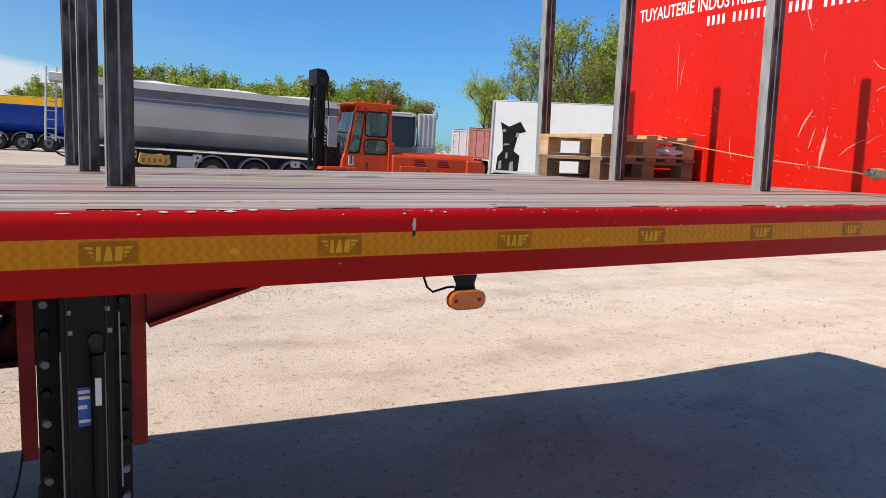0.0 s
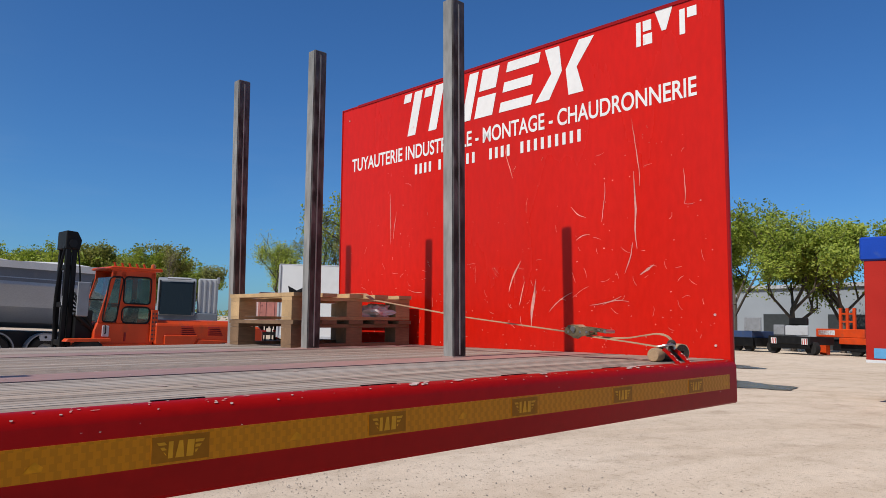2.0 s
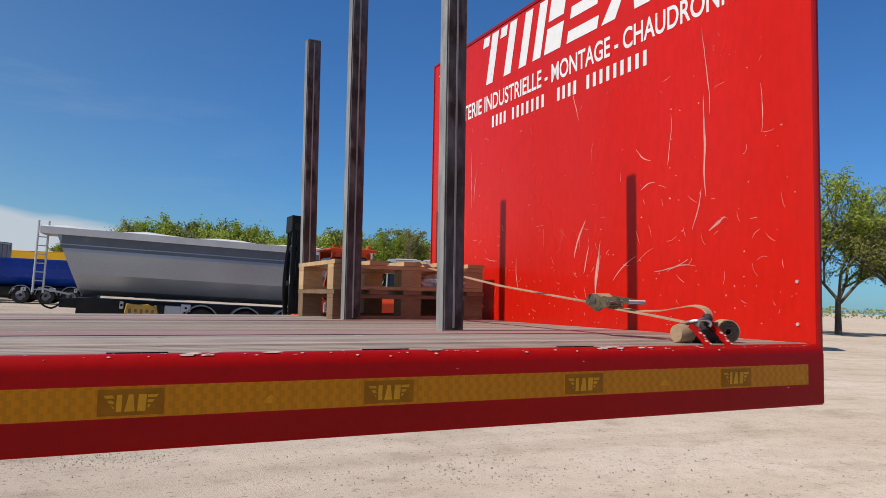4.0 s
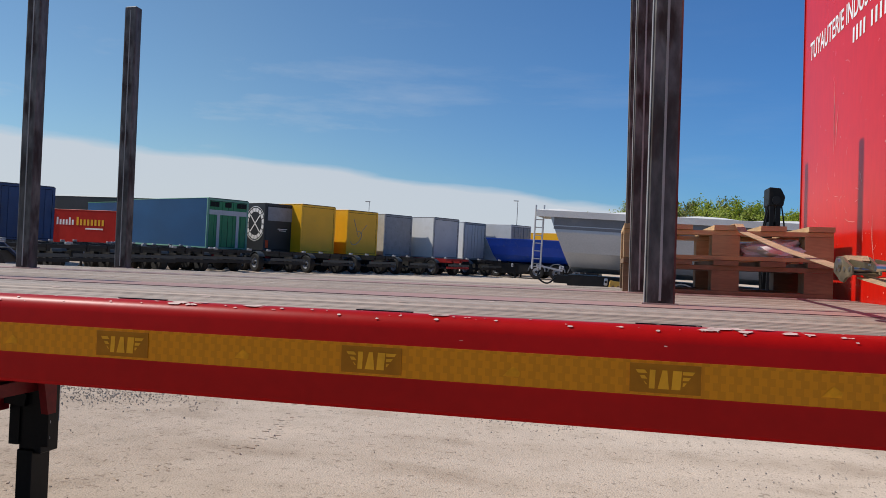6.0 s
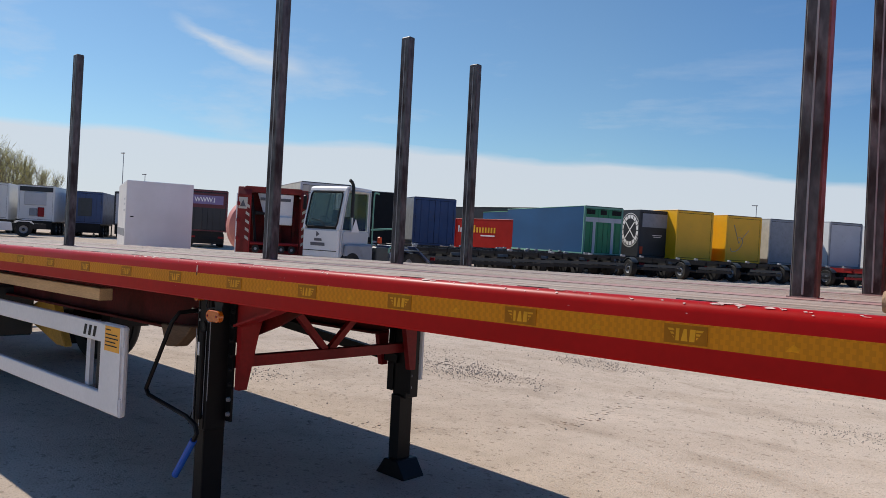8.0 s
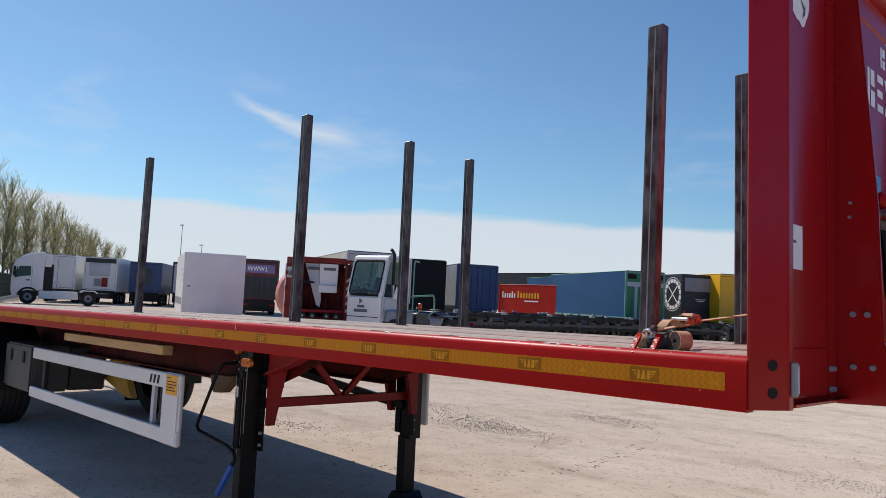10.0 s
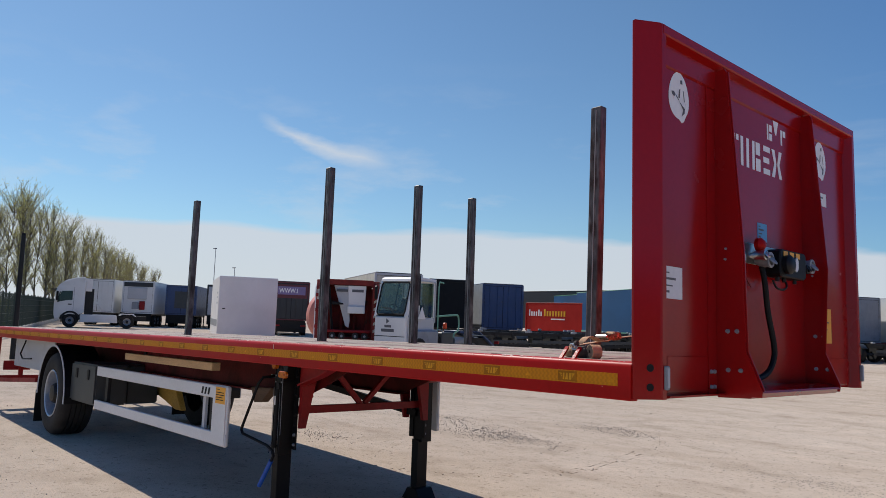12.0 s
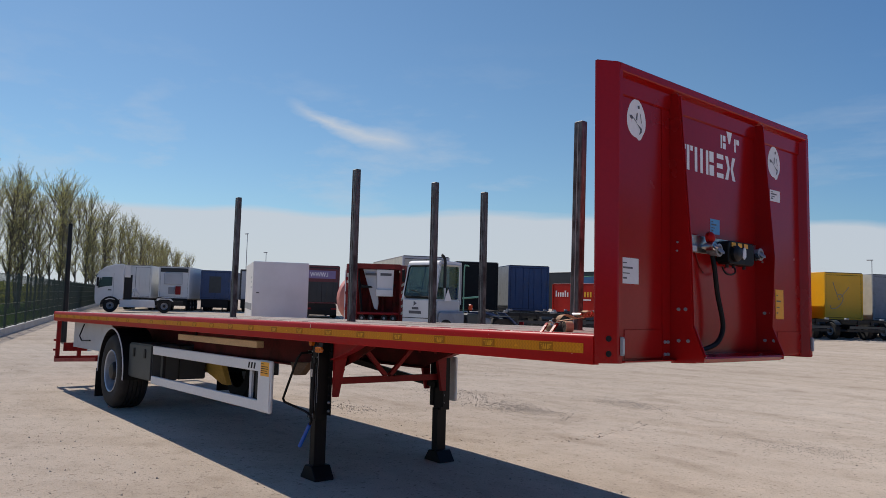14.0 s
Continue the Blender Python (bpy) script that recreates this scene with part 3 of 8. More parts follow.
XR, XB = -8.23, 3.718

trailer = thing("flatbed_trailer", "red flatbed semi-trailer with wooden deck and headboard, parked on landing legs", "trailer", STAND)


def rail(y, out):
    """The edge beam: a rolled channel with a rounded top, seen from outside at y; out is -1 or 1."""
    s = -out
    prof = [(y, RAIL_LOW + 0.006), (y + s * 0.006, RAIL_LOW), (y + s * 0.05, RAIL_LOW), (y + s * 0.05, RAIL_LOW + 0.02), (y + s * 0.028, RAIL_LOW + 0.03), (y + s * 0.028, RAIL_TOP - 0.03), (y + s * 0.034, RAIL_TOP - 0.03), (y + s * 0.034, RAIL_TOP), (y + s * 0.030, RAIL_TOP)]
    prof += [(y + s * (0.028 - 0.028 * math.sin(a)), RAIL_TOP - 0.028 + 0.028 * math.cos(a)) for a in (0.35, 0.75, 1.15, 1.5)]
    return prism(B(), prof, "x", XR, XB)


for y, out in ((YN, -1), (YF, 1)):
    r = part("side_rail", rail(y, out), RED, trailer, "glossy red side rail with chipped upper edge", smooth=True)

# chips and scrapes along the near upper edge
rnd = random.Random(11)
bm = B()
for _ in range(330):
    x = rnd.uniform(XR, XB) if rnd.random() < 0.35 else rnd.uniform(-1.0, XB)
    a = rnd.choice((0.0, 0.1, 0.2, 0.3, 0.45, 0.6)) if rnd.random() < 0.92 else 1.5
    w, h = rnd.uniform(0.0008, 0.0042) * (4.0 if rnd.random() < 0.10 else 1.0), rnd.uniform(0.0004, 0.0016)
    c = Vector((x, YN + 0.028 - 0.0292 * math.sin(a), RAIL_TOP - 0.028 + 0.0292 * math.cos(a)))
    if a == 1.5:
        c.z -= rnd.uniform(0, 0.13)
    t = Vector((0, -math.cos(a), -math.sin(a)))
    k = 7
    bm.faces.new([bm.verts.new(c + Vector((1, 0, 0)) * w * math.cos(6.283 * i / k) * rnd.uniform(0.6, 1.2) + t * h * math.sin(6.283 * i / k) * rnd.uniform(0.6, 1.2)) for i in range(k)])
for k in range(30):
    x, a, r = rnd.gauss(0.36, 0.05) if k < 9 else rnd.gauss(3.03, 0.06) if k < 20 else rnd.gauss(2.10, 0.05) if k < 27 else rnd.gauss(2.55, 0.02), rnd.choice((0.1, 0.3, 0.5)), rnd.uniform(0.004, 0.010)
    c = Vector((x, YN + 0.028 - 0.0294 * math.sin(a), RAIL_TOP - 0.028 + 0.0294 * math.cos(a)))
    t = Vector((0, -math.cos(a), -math.sin(a)))
    bm.faces.new([bm.verts.new(c + Vector((1, 0, 0)) * r * 1.8 * math.cos(6.283 * i / 9) * rnd.uniform(0.6, 1.2) + t * r * 0.6 * math.sin(6.283 * i / 9) * rnd.uniform(0.5, 1.1)) for i in range(9)])
for _ in range(60):
    x, a, r = rnd.uniform(0.6, XB - 0.05) if rnd.random() < 0.75 else rnd.uniform(-3.0, 0.6), rnd.choice((0.45, 0.6, 0.75, 0.9)), rnd.uniform(0.0012, 0.0036)
    c = Vector((x, YN + 0.028 - 0.0292 * math.sin(a), RAIL_TOP - 0.028 + 0.0292 * math.cos(a)))
    t = Vector((0, -math.cos(a), -math.sin(a)))
    bm.faces.new([bm.verts.new(c + Vector((1, 0, 0)) * r * 1.3 * math.cos(6.283 * i / 8) * rnd.uniform(0.6, 1.2) + t * r * 0.7 * math.sin(6.283 * i / 8) * rnd.uniform(0.6, 1.1)) for i in range(8)])
part("chipping", bm, CHIP, trailer, "pale chips in the red paint", kind="stuff")
bm = B()
plate(bm, (0.774, YN - 0.0030, 1.400), (1, 0, 0), (0, 0, 1), [(-0.003, 0.0), (0.002, -0.004), (0.005, 0.012), (0.004, 0.028), (-0.002, 0.030), (-0.005, 0.014)])
part("gouge", bm, CHIP, trailer, "pale gouge in the rail's paint")
bm = B()
plate(bm, (0.774, YN - 0.0034, 1.386), (1, 0, 0), (0, 0, 1), [(-0.004, 0.0), (0.003, 0.001), (0.004, 0.013), (-0.003, 0.015)])
part("gouge", bm, CHASSIS, trailer, "dark lower end of the gouge")

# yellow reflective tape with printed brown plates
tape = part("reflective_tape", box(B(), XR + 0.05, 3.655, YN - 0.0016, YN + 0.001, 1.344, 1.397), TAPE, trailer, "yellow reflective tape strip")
STEP = 0.4665
for k in range(-1, 25):
    x = 2.924 - STEP * k
    if x < XR + 0.3 or x > 3.6:
        continue
    part("tape_plate", box(B(), x - 0.052, x + 0.052, YN - 0.003, YN - 0.001, 1.3485, 1.3925), TAPE_PLATE, tape, "brown printed plate")
    bm = B()
    o = (x, YN - 0.0036, 1.3705)
    for s in (-1, 1):
        for j in range(3):
            z = 0.0125 - 0.0085 * j
            plate(bm, o, (s, 0, 0), (0, 0, 1), [(0.026 + (0.004 if s < 0 else 0.0), z), (0.0435 - 0.006 * j, z), (0.040 - 0.006 * j, z - 0.0052), (0.0255, z - 0.0052)])
    # three plain blocks between the wings
    for pts in ([(-0.0235, -0.0155), (-0.0150, -0.0155), (-0.0140, 0.013), (-0.0225, 0.013)], [(-0.0105, -0.0155), (0.006, -0.0155), (0.003, 0.013), (-0.004, 0.013)], [(0.0095, -0.0155), (0.0225, -0.0155), (0.0245, 0.013), (0.0115, 0.013)]):
        plate(bm, o, (1, 0, 0), (0, 0, 1), pts)
    part("tape_print", bm, TAPE_MARK, tape, "pale yellow winged print")
    bm = B()
    plate(bm, (x + STEP / 2, YN - 0.0024, 1.365), (1, 0, 0), (0, 0, 1), [(-0.014, -0.006), (0.012, -0.006), (0.014, 0.001), (0.002, 0.010), (-0.006, 0.003)])
    part("tape_print", bm, TAPE_FAINT, tape, "worn small print")

# deck planks, with faded steel strips between them
y = YN + 0.077
gap = 0.011
strips = [(2.10, 2.32), (3.17, 3.39)]
edges_y = [YN + 0.036, 2.10, 2.32, 3.17, 3.39, YF - 0.036]
for i in range(5):
    a, b = edges_y[i], edges_y[i + 1]
    if i in (1, 3):
        part("steel_strip", box(B(), XR + 0.02, XB - 0.01, a + gap, b - gap, DECK - 0.03, DECK + 0.001), RED_STRIP, trailer, "faded pinkish-red steel strip")
        continue
    k = max(1, round((b - a) / 0.118))
    w = (b - a) / k
    for j in range(k):
        bm = B()
        y0, y1 = a + j * w + gap / 2, a + (j + 1) * w - gap / 2
        prof = [(y0, DECK - 0.03), (y0, DECK - 0.003), (y0 + 0.003, DECK)]
        for g in (0.33, 0.67):
            c = y0 + g * (y1 - y0)
            prof += [(c - 0.0045, DECK), (c - 0.003, DECK - 0.007), (c + 0.003, DECK - 0.007), (c + 0.0045, DECK)]
        prof += [(y1 - 0.003, DECK), (y1, DECK - 0.003), (y1, DECK - 0.03)]
        prism(bm, prof, "x", XR + 0.02, XB - 0.01)
        part("plank", bm, WOOD_DECK, trailer)
# Added sheet keeps sunlight from falling through the plank gaps.
part("underlay", box(B(), XR + 0.03, XB - 0.02, YN + 0.04, YF - 0.04, DECK - 0.037, DECK - 0.031), BLACK, trailer, "added dark sheet that stops light between planks")
# dark lashing slots in the edge of the deck
for k in range(24):
    x = 2.93 - 0.465 * k
    part("lashing_slot", box(B(), x - 0.05, x + 0.05, YN + 0.036, YN + 0.043, DECK - 0.001, DECK + 0.0008), BLACK, trailer, "dark lashing slot")
# small litter on the deck
bm = B()
for _ in range(260):
    x, y = rnd.uniform(-4, 3.6), rnd.uniform(YN + 0.1, YF - 0.1)
    r = rnd.uniform(0.003, 0.012)
    bm.faces.new([bm.verts.new((x + r * math.cos(i * 1.2566) * rnd.uniform(.5, 1.8), y + r * math.sin(i * 1.2566) * rnd.uniform(.4, 1), DECK + 0.0016)) for i in range(5)])
part("wood_scuffing", bm, CHIP, trailer, "pale splinters and scuffs on the planks", kind="stuff")

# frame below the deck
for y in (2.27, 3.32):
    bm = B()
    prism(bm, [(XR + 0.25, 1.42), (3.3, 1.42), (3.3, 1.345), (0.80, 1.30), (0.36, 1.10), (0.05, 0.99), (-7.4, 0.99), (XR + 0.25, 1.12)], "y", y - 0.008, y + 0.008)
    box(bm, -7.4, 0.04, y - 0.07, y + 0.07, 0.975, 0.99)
    part("main_beam", bm, RED_DARK, trailer, "deep dull red chassis beam")
for k in range(25):
    x = XR + 0.3 + 0.47 * k
    part("cross_member", box(B(), x - 0.03, x + 0.03, YN + 0.055, YF - 0.055, 1.325, 1.425), RED_DULL, trailer)
part("end_rail", box(B(), XR - 0.03, XR, YN, YF, RAIL_LOW, RAIL_TOP, 0.01), RED, trailer, "red rear end rail")
part("coupling_plate", box(B(), 1.9, 3.66, 2.2, 3.4, 1.30, 1.322), RED_DULL, trailer, "red coupling skid plate")
part("king_pin", rod(B(), (2.55, 2.8, 1.30), (2.55, 2.8, 1.21), 0.045, seg=14), STEEL, trailer, "steel king pin")

# headboard ---------------------------------------------------------------------
HB, HT = 1.295, 2.932
HN, HF = 1.530, 4.083
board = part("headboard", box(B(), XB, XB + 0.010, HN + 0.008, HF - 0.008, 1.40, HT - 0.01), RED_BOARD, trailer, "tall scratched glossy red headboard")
FX = XB + 0.0235
for s, y in ((1, HN), (-1, HF)):
    a = lambda d: y + s * d
    e = 0.0 if s == 1 else 0.046
    bm = B()
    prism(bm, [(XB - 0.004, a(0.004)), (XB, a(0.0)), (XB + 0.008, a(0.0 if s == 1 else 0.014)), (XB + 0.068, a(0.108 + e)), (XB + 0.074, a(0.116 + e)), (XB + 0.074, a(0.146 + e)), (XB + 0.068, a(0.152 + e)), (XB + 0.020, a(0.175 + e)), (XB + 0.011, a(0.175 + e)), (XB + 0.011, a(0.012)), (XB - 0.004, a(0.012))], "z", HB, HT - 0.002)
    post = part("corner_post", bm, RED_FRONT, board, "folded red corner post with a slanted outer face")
    part("post_cap", prism(B(), [(XB + 0.006, a(0.004)), (XB + 0.066, a(0.108 + e)), (XB + 0.072, a(0.146 + e)), (XB + 0.02, a(0.17 + e)), (XB + 0.012, a(0.014))], "z", HT - 0.001, HT + 0.003), RED, post)
    for z in (1.425, 1.345):
        n_ = Vector((0.108 + e, -s * 0.060, 0)).normalized()
        c = Vector((XB + 0.045, a(0.0665 + e * 0.65), z))
        part("post_hole", rod(B(), c - n_ * 0.002, c + n_ * 0.0016, 0.0165, seg=16), BLACK, post, "dark round hole")
    bm = B()
    box(bm, XB + 0.074, XB + 0.092, min(a(0.122 + e), a(0.144 + e)), max(a(0.122 + e), a(0.144 + e)), 1.335, 1.435, 0.004)
    la = part("side_lamp", bm, GREY, board, "narrow grey corner lamp")
    part("lens", box(B(), XB + 0.092, XB + 0.0945, min(a(0.126 + e), a(0.140 + e)), max(a(0.126 + e), a(0.140 + e)), 1.345, 1.425, 0.001), LIGHT_GREY, la, "pale lamp lens")
    # inner panel between post and rib, with a folded lower sill
    w0, w1 = sorted((a(0.23), a(0.58)))
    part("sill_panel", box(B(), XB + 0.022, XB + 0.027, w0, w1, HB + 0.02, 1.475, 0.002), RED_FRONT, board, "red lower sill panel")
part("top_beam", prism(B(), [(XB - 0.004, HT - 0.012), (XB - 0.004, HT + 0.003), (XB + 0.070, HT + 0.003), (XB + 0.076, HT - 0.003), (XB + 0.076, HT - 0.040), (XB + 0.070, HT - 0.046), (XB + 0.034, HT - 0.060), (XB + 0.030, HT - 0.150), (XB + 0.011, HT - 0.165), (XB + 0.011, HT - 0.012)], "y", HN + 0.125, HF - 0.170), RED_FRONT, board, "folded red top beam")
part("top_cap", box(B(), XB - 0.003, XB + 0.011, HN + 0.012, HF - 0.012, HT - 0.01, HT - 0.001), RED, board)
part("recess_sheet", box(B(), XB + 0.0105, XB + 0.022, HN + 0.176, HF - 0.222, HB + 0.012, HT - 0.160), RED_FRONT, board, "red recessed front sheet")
for s, y, deep in ((-1, 2.200, 0.242), (1, 3.215, 0.205)):
    bm = B()
    # folded rib: a tapered web that flares into a foot, with a narrow lip along its front edge
    tip = [(XB + 0.080, HT - 0.060), (XB + 0.088, HT - 0.075), (XB + 0.155, 1.97), (XB + deep - 0.074, 1.50), (XB + deep, HB + 0.030), (XB + deep - 0.004, HB + 0.004)]
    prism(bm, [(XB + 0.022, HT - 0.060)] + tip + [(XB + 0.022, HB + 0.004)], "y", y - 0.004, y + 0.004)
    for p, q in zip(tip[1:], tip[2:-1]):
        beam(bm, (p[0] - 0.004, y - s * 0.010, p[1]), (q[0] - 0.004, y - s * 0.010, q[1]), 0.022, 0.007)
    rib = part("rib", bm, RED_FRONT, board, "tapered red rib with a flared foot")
    # mounting flange beside the web
    f0, f1 = sorted((y + s * 0.0045, y + s * 0.085))
    part("rib_flange", prism(B(), [(XB + 0.022, f0), (XB + 0.022, f1), (XB + 0.028, f1 - 0.003), (XB + 0.028, f0)], "z", HB + 0.012, HT - 0.160), RED_FRONT, rib)
    for u, z in ((0.035, 1.335), (0.065, 1.335), (0.035, 1.405), (0.065, 1.405)):
        part("bolt", rod(B(), (XB + 0.028, y + s * u, z), (XB + 0.037, y + s * u, z), 0.0105, 0.008, seg=10), GREY, rib, "grey bolt head")
    for u, z in ((0.060, 1.415), (0.120, 1.415), (0.060, 1.595), (0.105, 1.595), (0.055, 1.985), (0.052, 1.935)):
        r_ = 0.011 if z < 1.7 else 0.006
        part("bolt", rod(B(), (XB + u + 0.022, y - 0.013, z), (XB + u + 0.022, y - 0.004, z), r_ * 0.8, r_, seg=10), GREY, rib, "grey bolt head")
part("front_shelf", prism(B(), [(XB + 0.024, HB + 0.045), (XB + 0.150, HB + 0.045), (XB + 0.200, HB + 0.030), (XB + 0.204, HB + 0.020), (XB + 0.180, HB - 0.004), (XB + 0.024, HB - 0.010)], "y", 2.205, 3.210), RED_FRONT, board, "red shelf between the ribs")
part("bottom_skirt", prism(B(), [(XB + 0.022, HB - 0.004), (XB + 0.070, HB + 0.004), (XB + 0.070, HB + 0.012), (XB + 0.022, HB + 0.012)], "y", HN + 0.178, 2.195), RED_FRONT, board)

# coupling sockets and air hose on the front
sock = part("socket_bar", box(B(), XB + 0.036, XB + 0.042, 2.30, 3.18, 1.945, 2.045, 0.002), STEEL, board, "bright metal socket bar")
part("bar_lip", box(B(), XB + 0.024, XB + 0.042, 2.30, 3.18, 2.0455, 2.050), STEEL, sock)
for y, z, r, m, lab in ((2.52, 1.985, 0.024, STEEL, "chrome coupling socket"), (2.575, 1.965, 0.036, GREY, "grey round socket"), (3.09, 1.975, 0.036, GREY, "grey round socket"), (3.03, 1.955, 0.022, CHASSIS, "small black socket")):
    k = part("socket", lathe(B(), [(r * 0.5, 0.0), (r * 0.8, 0.02), (r, 0.03), (r, 0.070), (r * 1.12, 0.072), (r * 1.12, 0.082), (r * 0.75, 0.084), (r * 0.7, 0.06)], (XB + 0.042, y, z), "x", 18), m, sock, lab, smooth=True)
    part("socket_lid", rod(B(), (XB + 0.127, y, z), (XB + 0.131, y, z + 0.004), r * 0.95, r * 0.8, seg=16), m, k)
part("red_cap", lathe(B(), [(0.010, 0), (0.034, 0.008), (0.036, 0.03), (0.022, 0.045), (0.008, 0.05)], (XB + 0.058, 2.545, 2.042), "x", 16), RED, sock, "red coupling cap", smooth=True)
part("cap_strap", pipe(B(), [(XB + 0.085, 2.545, 2.03), (XB + 0.10, 2.54, 2.0), (XB + 0.09, 2.52, 1.97)], 0.005, 6), BLACK, sock)
valve = part("valve_block", prism(B(), [(2.68, 1.905), (2.70, 1.89), (2.98, 1.89), (3.0, 1.905), (3.0, 2.02), (2.985, 2.035), (2.70, 2.035), (2.68, 2.02)], "x", XB + 0.042, XB + 0.125, 0.006), BLACK, sock, "black valve block")
part("valve_dome", lathe(B(), [(0.05, 0), (0.05, 0.022), (0.038, 0.034), (0.02, 0.038)], (XB + 0.125, 2.75, 1.955), "x", 16), CHASSIS, valve, smooth=True)
part("valve_cap", prism(B(), [(2.845, 1.935), (2.865, 1.925), (2.885, 1.945), (2.885, 1.985), (2.87, 2.005), (2.85, 1.99), (2.845, 1.96)], "x", XB + 0.126, XB + 0.132), WHITE, valve, "white oval cap")
for k in range(3):
    part("yellow_tag", box(B(), XB + 0.1255, XB + 0.128, 2.715 + 0.075 * k, 2.765 + 0.075 * k, 1.998, 2.026, 0.001), YELLOW_LABEL, valve, "small yellow tag")
for y in (2.72, 2.80, 2.93):
    part("hose_tail", rod(B(), (XB + 0.09, y, 1.892), (XB + 0.09, y, 1.868), 0.011, seg=8), CHASSIS, valve)
part("small_box", box(B(), XB + 0.042, XB + 0.080, 2.305, 2.40, 1.945, 1.982, 0.004), LIGHT_GREY, sock)
part("air_hose", pipe(B(), bend([(XB + 0.075, 2.575, 1.935), (XB + 0.085, 2.585, 1.85), (XB + 0.085, 2.615, 1.70), (XB + 0.095, 2.65, 1.55), (XB + 0.095, 2.65, 1.47), (XB + 0.085, 2.60, 1.40), (XB + 0.075, 2.48, 1.365), (XB + 0.060, 2.34, 1.352)], 4), 0.015), BLACK, sock, "black air hose", smooth=True)
part("cable", pipe(B(), bend([(XB + 0.10, 2.80, 1.87), (XB + 0.105, 2.79, 1.84), (XB + 0.105, 2.74, 1.825), (XB + 0.10, 2.68, 1.835), (XB + 0.09, 2.66, 1.88)], 4), 0.006), BLACK, sock, "thin black cable", smooth=True)
part("cable", pipe(B(), bend([(XB + 0.03, 2.46, 1.945), (XB + 0.03, 2.50, 1.87), (XB + 0.03, 2.56, 1.82)], 4), 0.004, 5), RED_DULL, sock)

# front emblems, labels and lettering (facing +x)
fa, fu = (0, 1, 0), (0, 0, 1)
bar = lambda x0, x1, z0, z1: [(x0, z0), (x1, z0), (x1, z1), (x0, z1)]
SHAPES = [
    [bar(0.0, 0.26, 0.80, 1.0), bar(0.36, 0.64, 0.0, 1.0), bar(0.74, 1.0, 0.80, 1.0)],
    [bar(0.06, 0.34, 0.0, 1.0), bar(0.66, 0.94, 0.0, 1.0)],
    [bar(0.05, 0.32, 0.0, 1.0), bar(0.44, 0.92, 0.56, 1.0), bar(0.44, 0.96, 0.0, 0.44)],
    [bar(0.05, 0.95, 0.80, 1.0), bar(0.05, 0.85, 0.40, 0.60), bar(0.05, 0.95, 0.0, 0.20)],
    [[(0.0, 1.0), (0.30, 1.0), (0.46, 0.5), (0.30, 0.0), (0.0, 0.0), (0.24, 0.5)], [(0.70, 1.0), (1.0, 1.0), (0.76, 0.5), (1.0, 0.0), (0.70, 0.0), (0.54, 0.5)]],
    [[(0.0, 1.0), (1.0, 1.0), (0.62, 0.1), (0.38, 0.1)]],
    [bar(0.05, 0.34, 0.0, 1.0), bar(0.46, 0.95, 0.60, 1.0)],
]


def mark(name, o, across, w, h, slant, k, label):
    bm = B()
    for poly in SHAPES[k]:
        plate(bm, o, across, (0, 0, 1), [(w * x + slant * z, h * z) for x, z in poly])
    part(name, bm, LETTER, board, label)


for k, (u, w) in enumerate(((2.345, 0.105), (2.465, 0.105), (2.595, 0.105), (2.725, 0.09), (2.83, 0.13))):
    mark("front_mark", (FX, u, 2.452), fa, w, 0.155, 0.0, k, "white company mark of plain bars")
for k, (u, z) in enumerate(((2.775, 2.650), (2.852, 2.685), (2.945, 2.650))):
    mark("front_mark", (FX, u, z), fa, 0.070, 0.088, 0.0, (2, 5, 6)[k], "small white mark of plain bars")
for u in (1.87, 3.495):
    bm = B()
    plate(bm, (FX, u, 2.668), fa, fu, [(0.088 * math.cos(i / 28 * 6.283) * (1 - 0.16 * math.sin(i / 28 * 6.283)), 0.112 * math.sin(i / 28 * 6.283) - (0.016 if i in (22, 23) else 0.0)) for i in range(28)])
    em = part("emblem", bm, LETTER, board, "round white emblem")
    bm = B()
    for pts in ([(-0.066, 0.008), (-0.045, 0.012), (-0.030, 0.0), (-0.042, -0.014), (-0.060, -0.006)], [(-0.030, 0.002), (0.0, -0.020), (0.004, -0.028), (-0.028, -0.008)], [(0.010, 0.075), (0.028, 0.080), (0.030, 0.060), (0.012, 0.058)], [(0.0, 0.028), (0.012, 0.036), (0.006, -0.012), (-0.006, -0.010)], [(0.0, -0.026), (0.050, -0.052), (0.058, -0.020), (0.048, -0.075), (0.022, -0.095), (0.036, -0.062)], [(0.034, 0.030), (0.040, 0.030), (0.050, -0.020), (0.044, -0.022)]):
        plate(bm, (FX + 0.0012, u, 2.668), fa, fu, pts)
    part("emblem_drawing", bm, INK, em, "dark plain shapes")
for u0, u1, z0, z1, m, lab in ((1.735, 1.890, 1.725, 1.868, PAPER, "white paper label"), (2.645, 2.755, 2.080, 2.175, BLUE_LABEL, "light blue label"), (3.430, 3.575, 2.385, 2.465, PAPER, "white paper label"), (3.485, 3.60, 1.56, 1.765, YELLOW_LABEL, "yellow label")):
    la = part("label", box(B(), FX - 0.001, FX + 0.001, u0, u1, z0, z1), m, board, lab)
    bm = B()
    for k in range(4):
        z = z1 - (z1 - z0) * (0.22 + 0.20 * k)
        e = (u1 - u0) * (0.30 + 0.17 * ((k * 2) % 3))
        plate(bm, (FX + 0.0018, u0, z), fa, fu, [(0.010, 0), (e, 0), (e, 0.010 if k % 2 else 0.006), (0.010, 0.010 if k % 2 else 0.006)])
    part("print", bm, INK, la, "grey print bars")

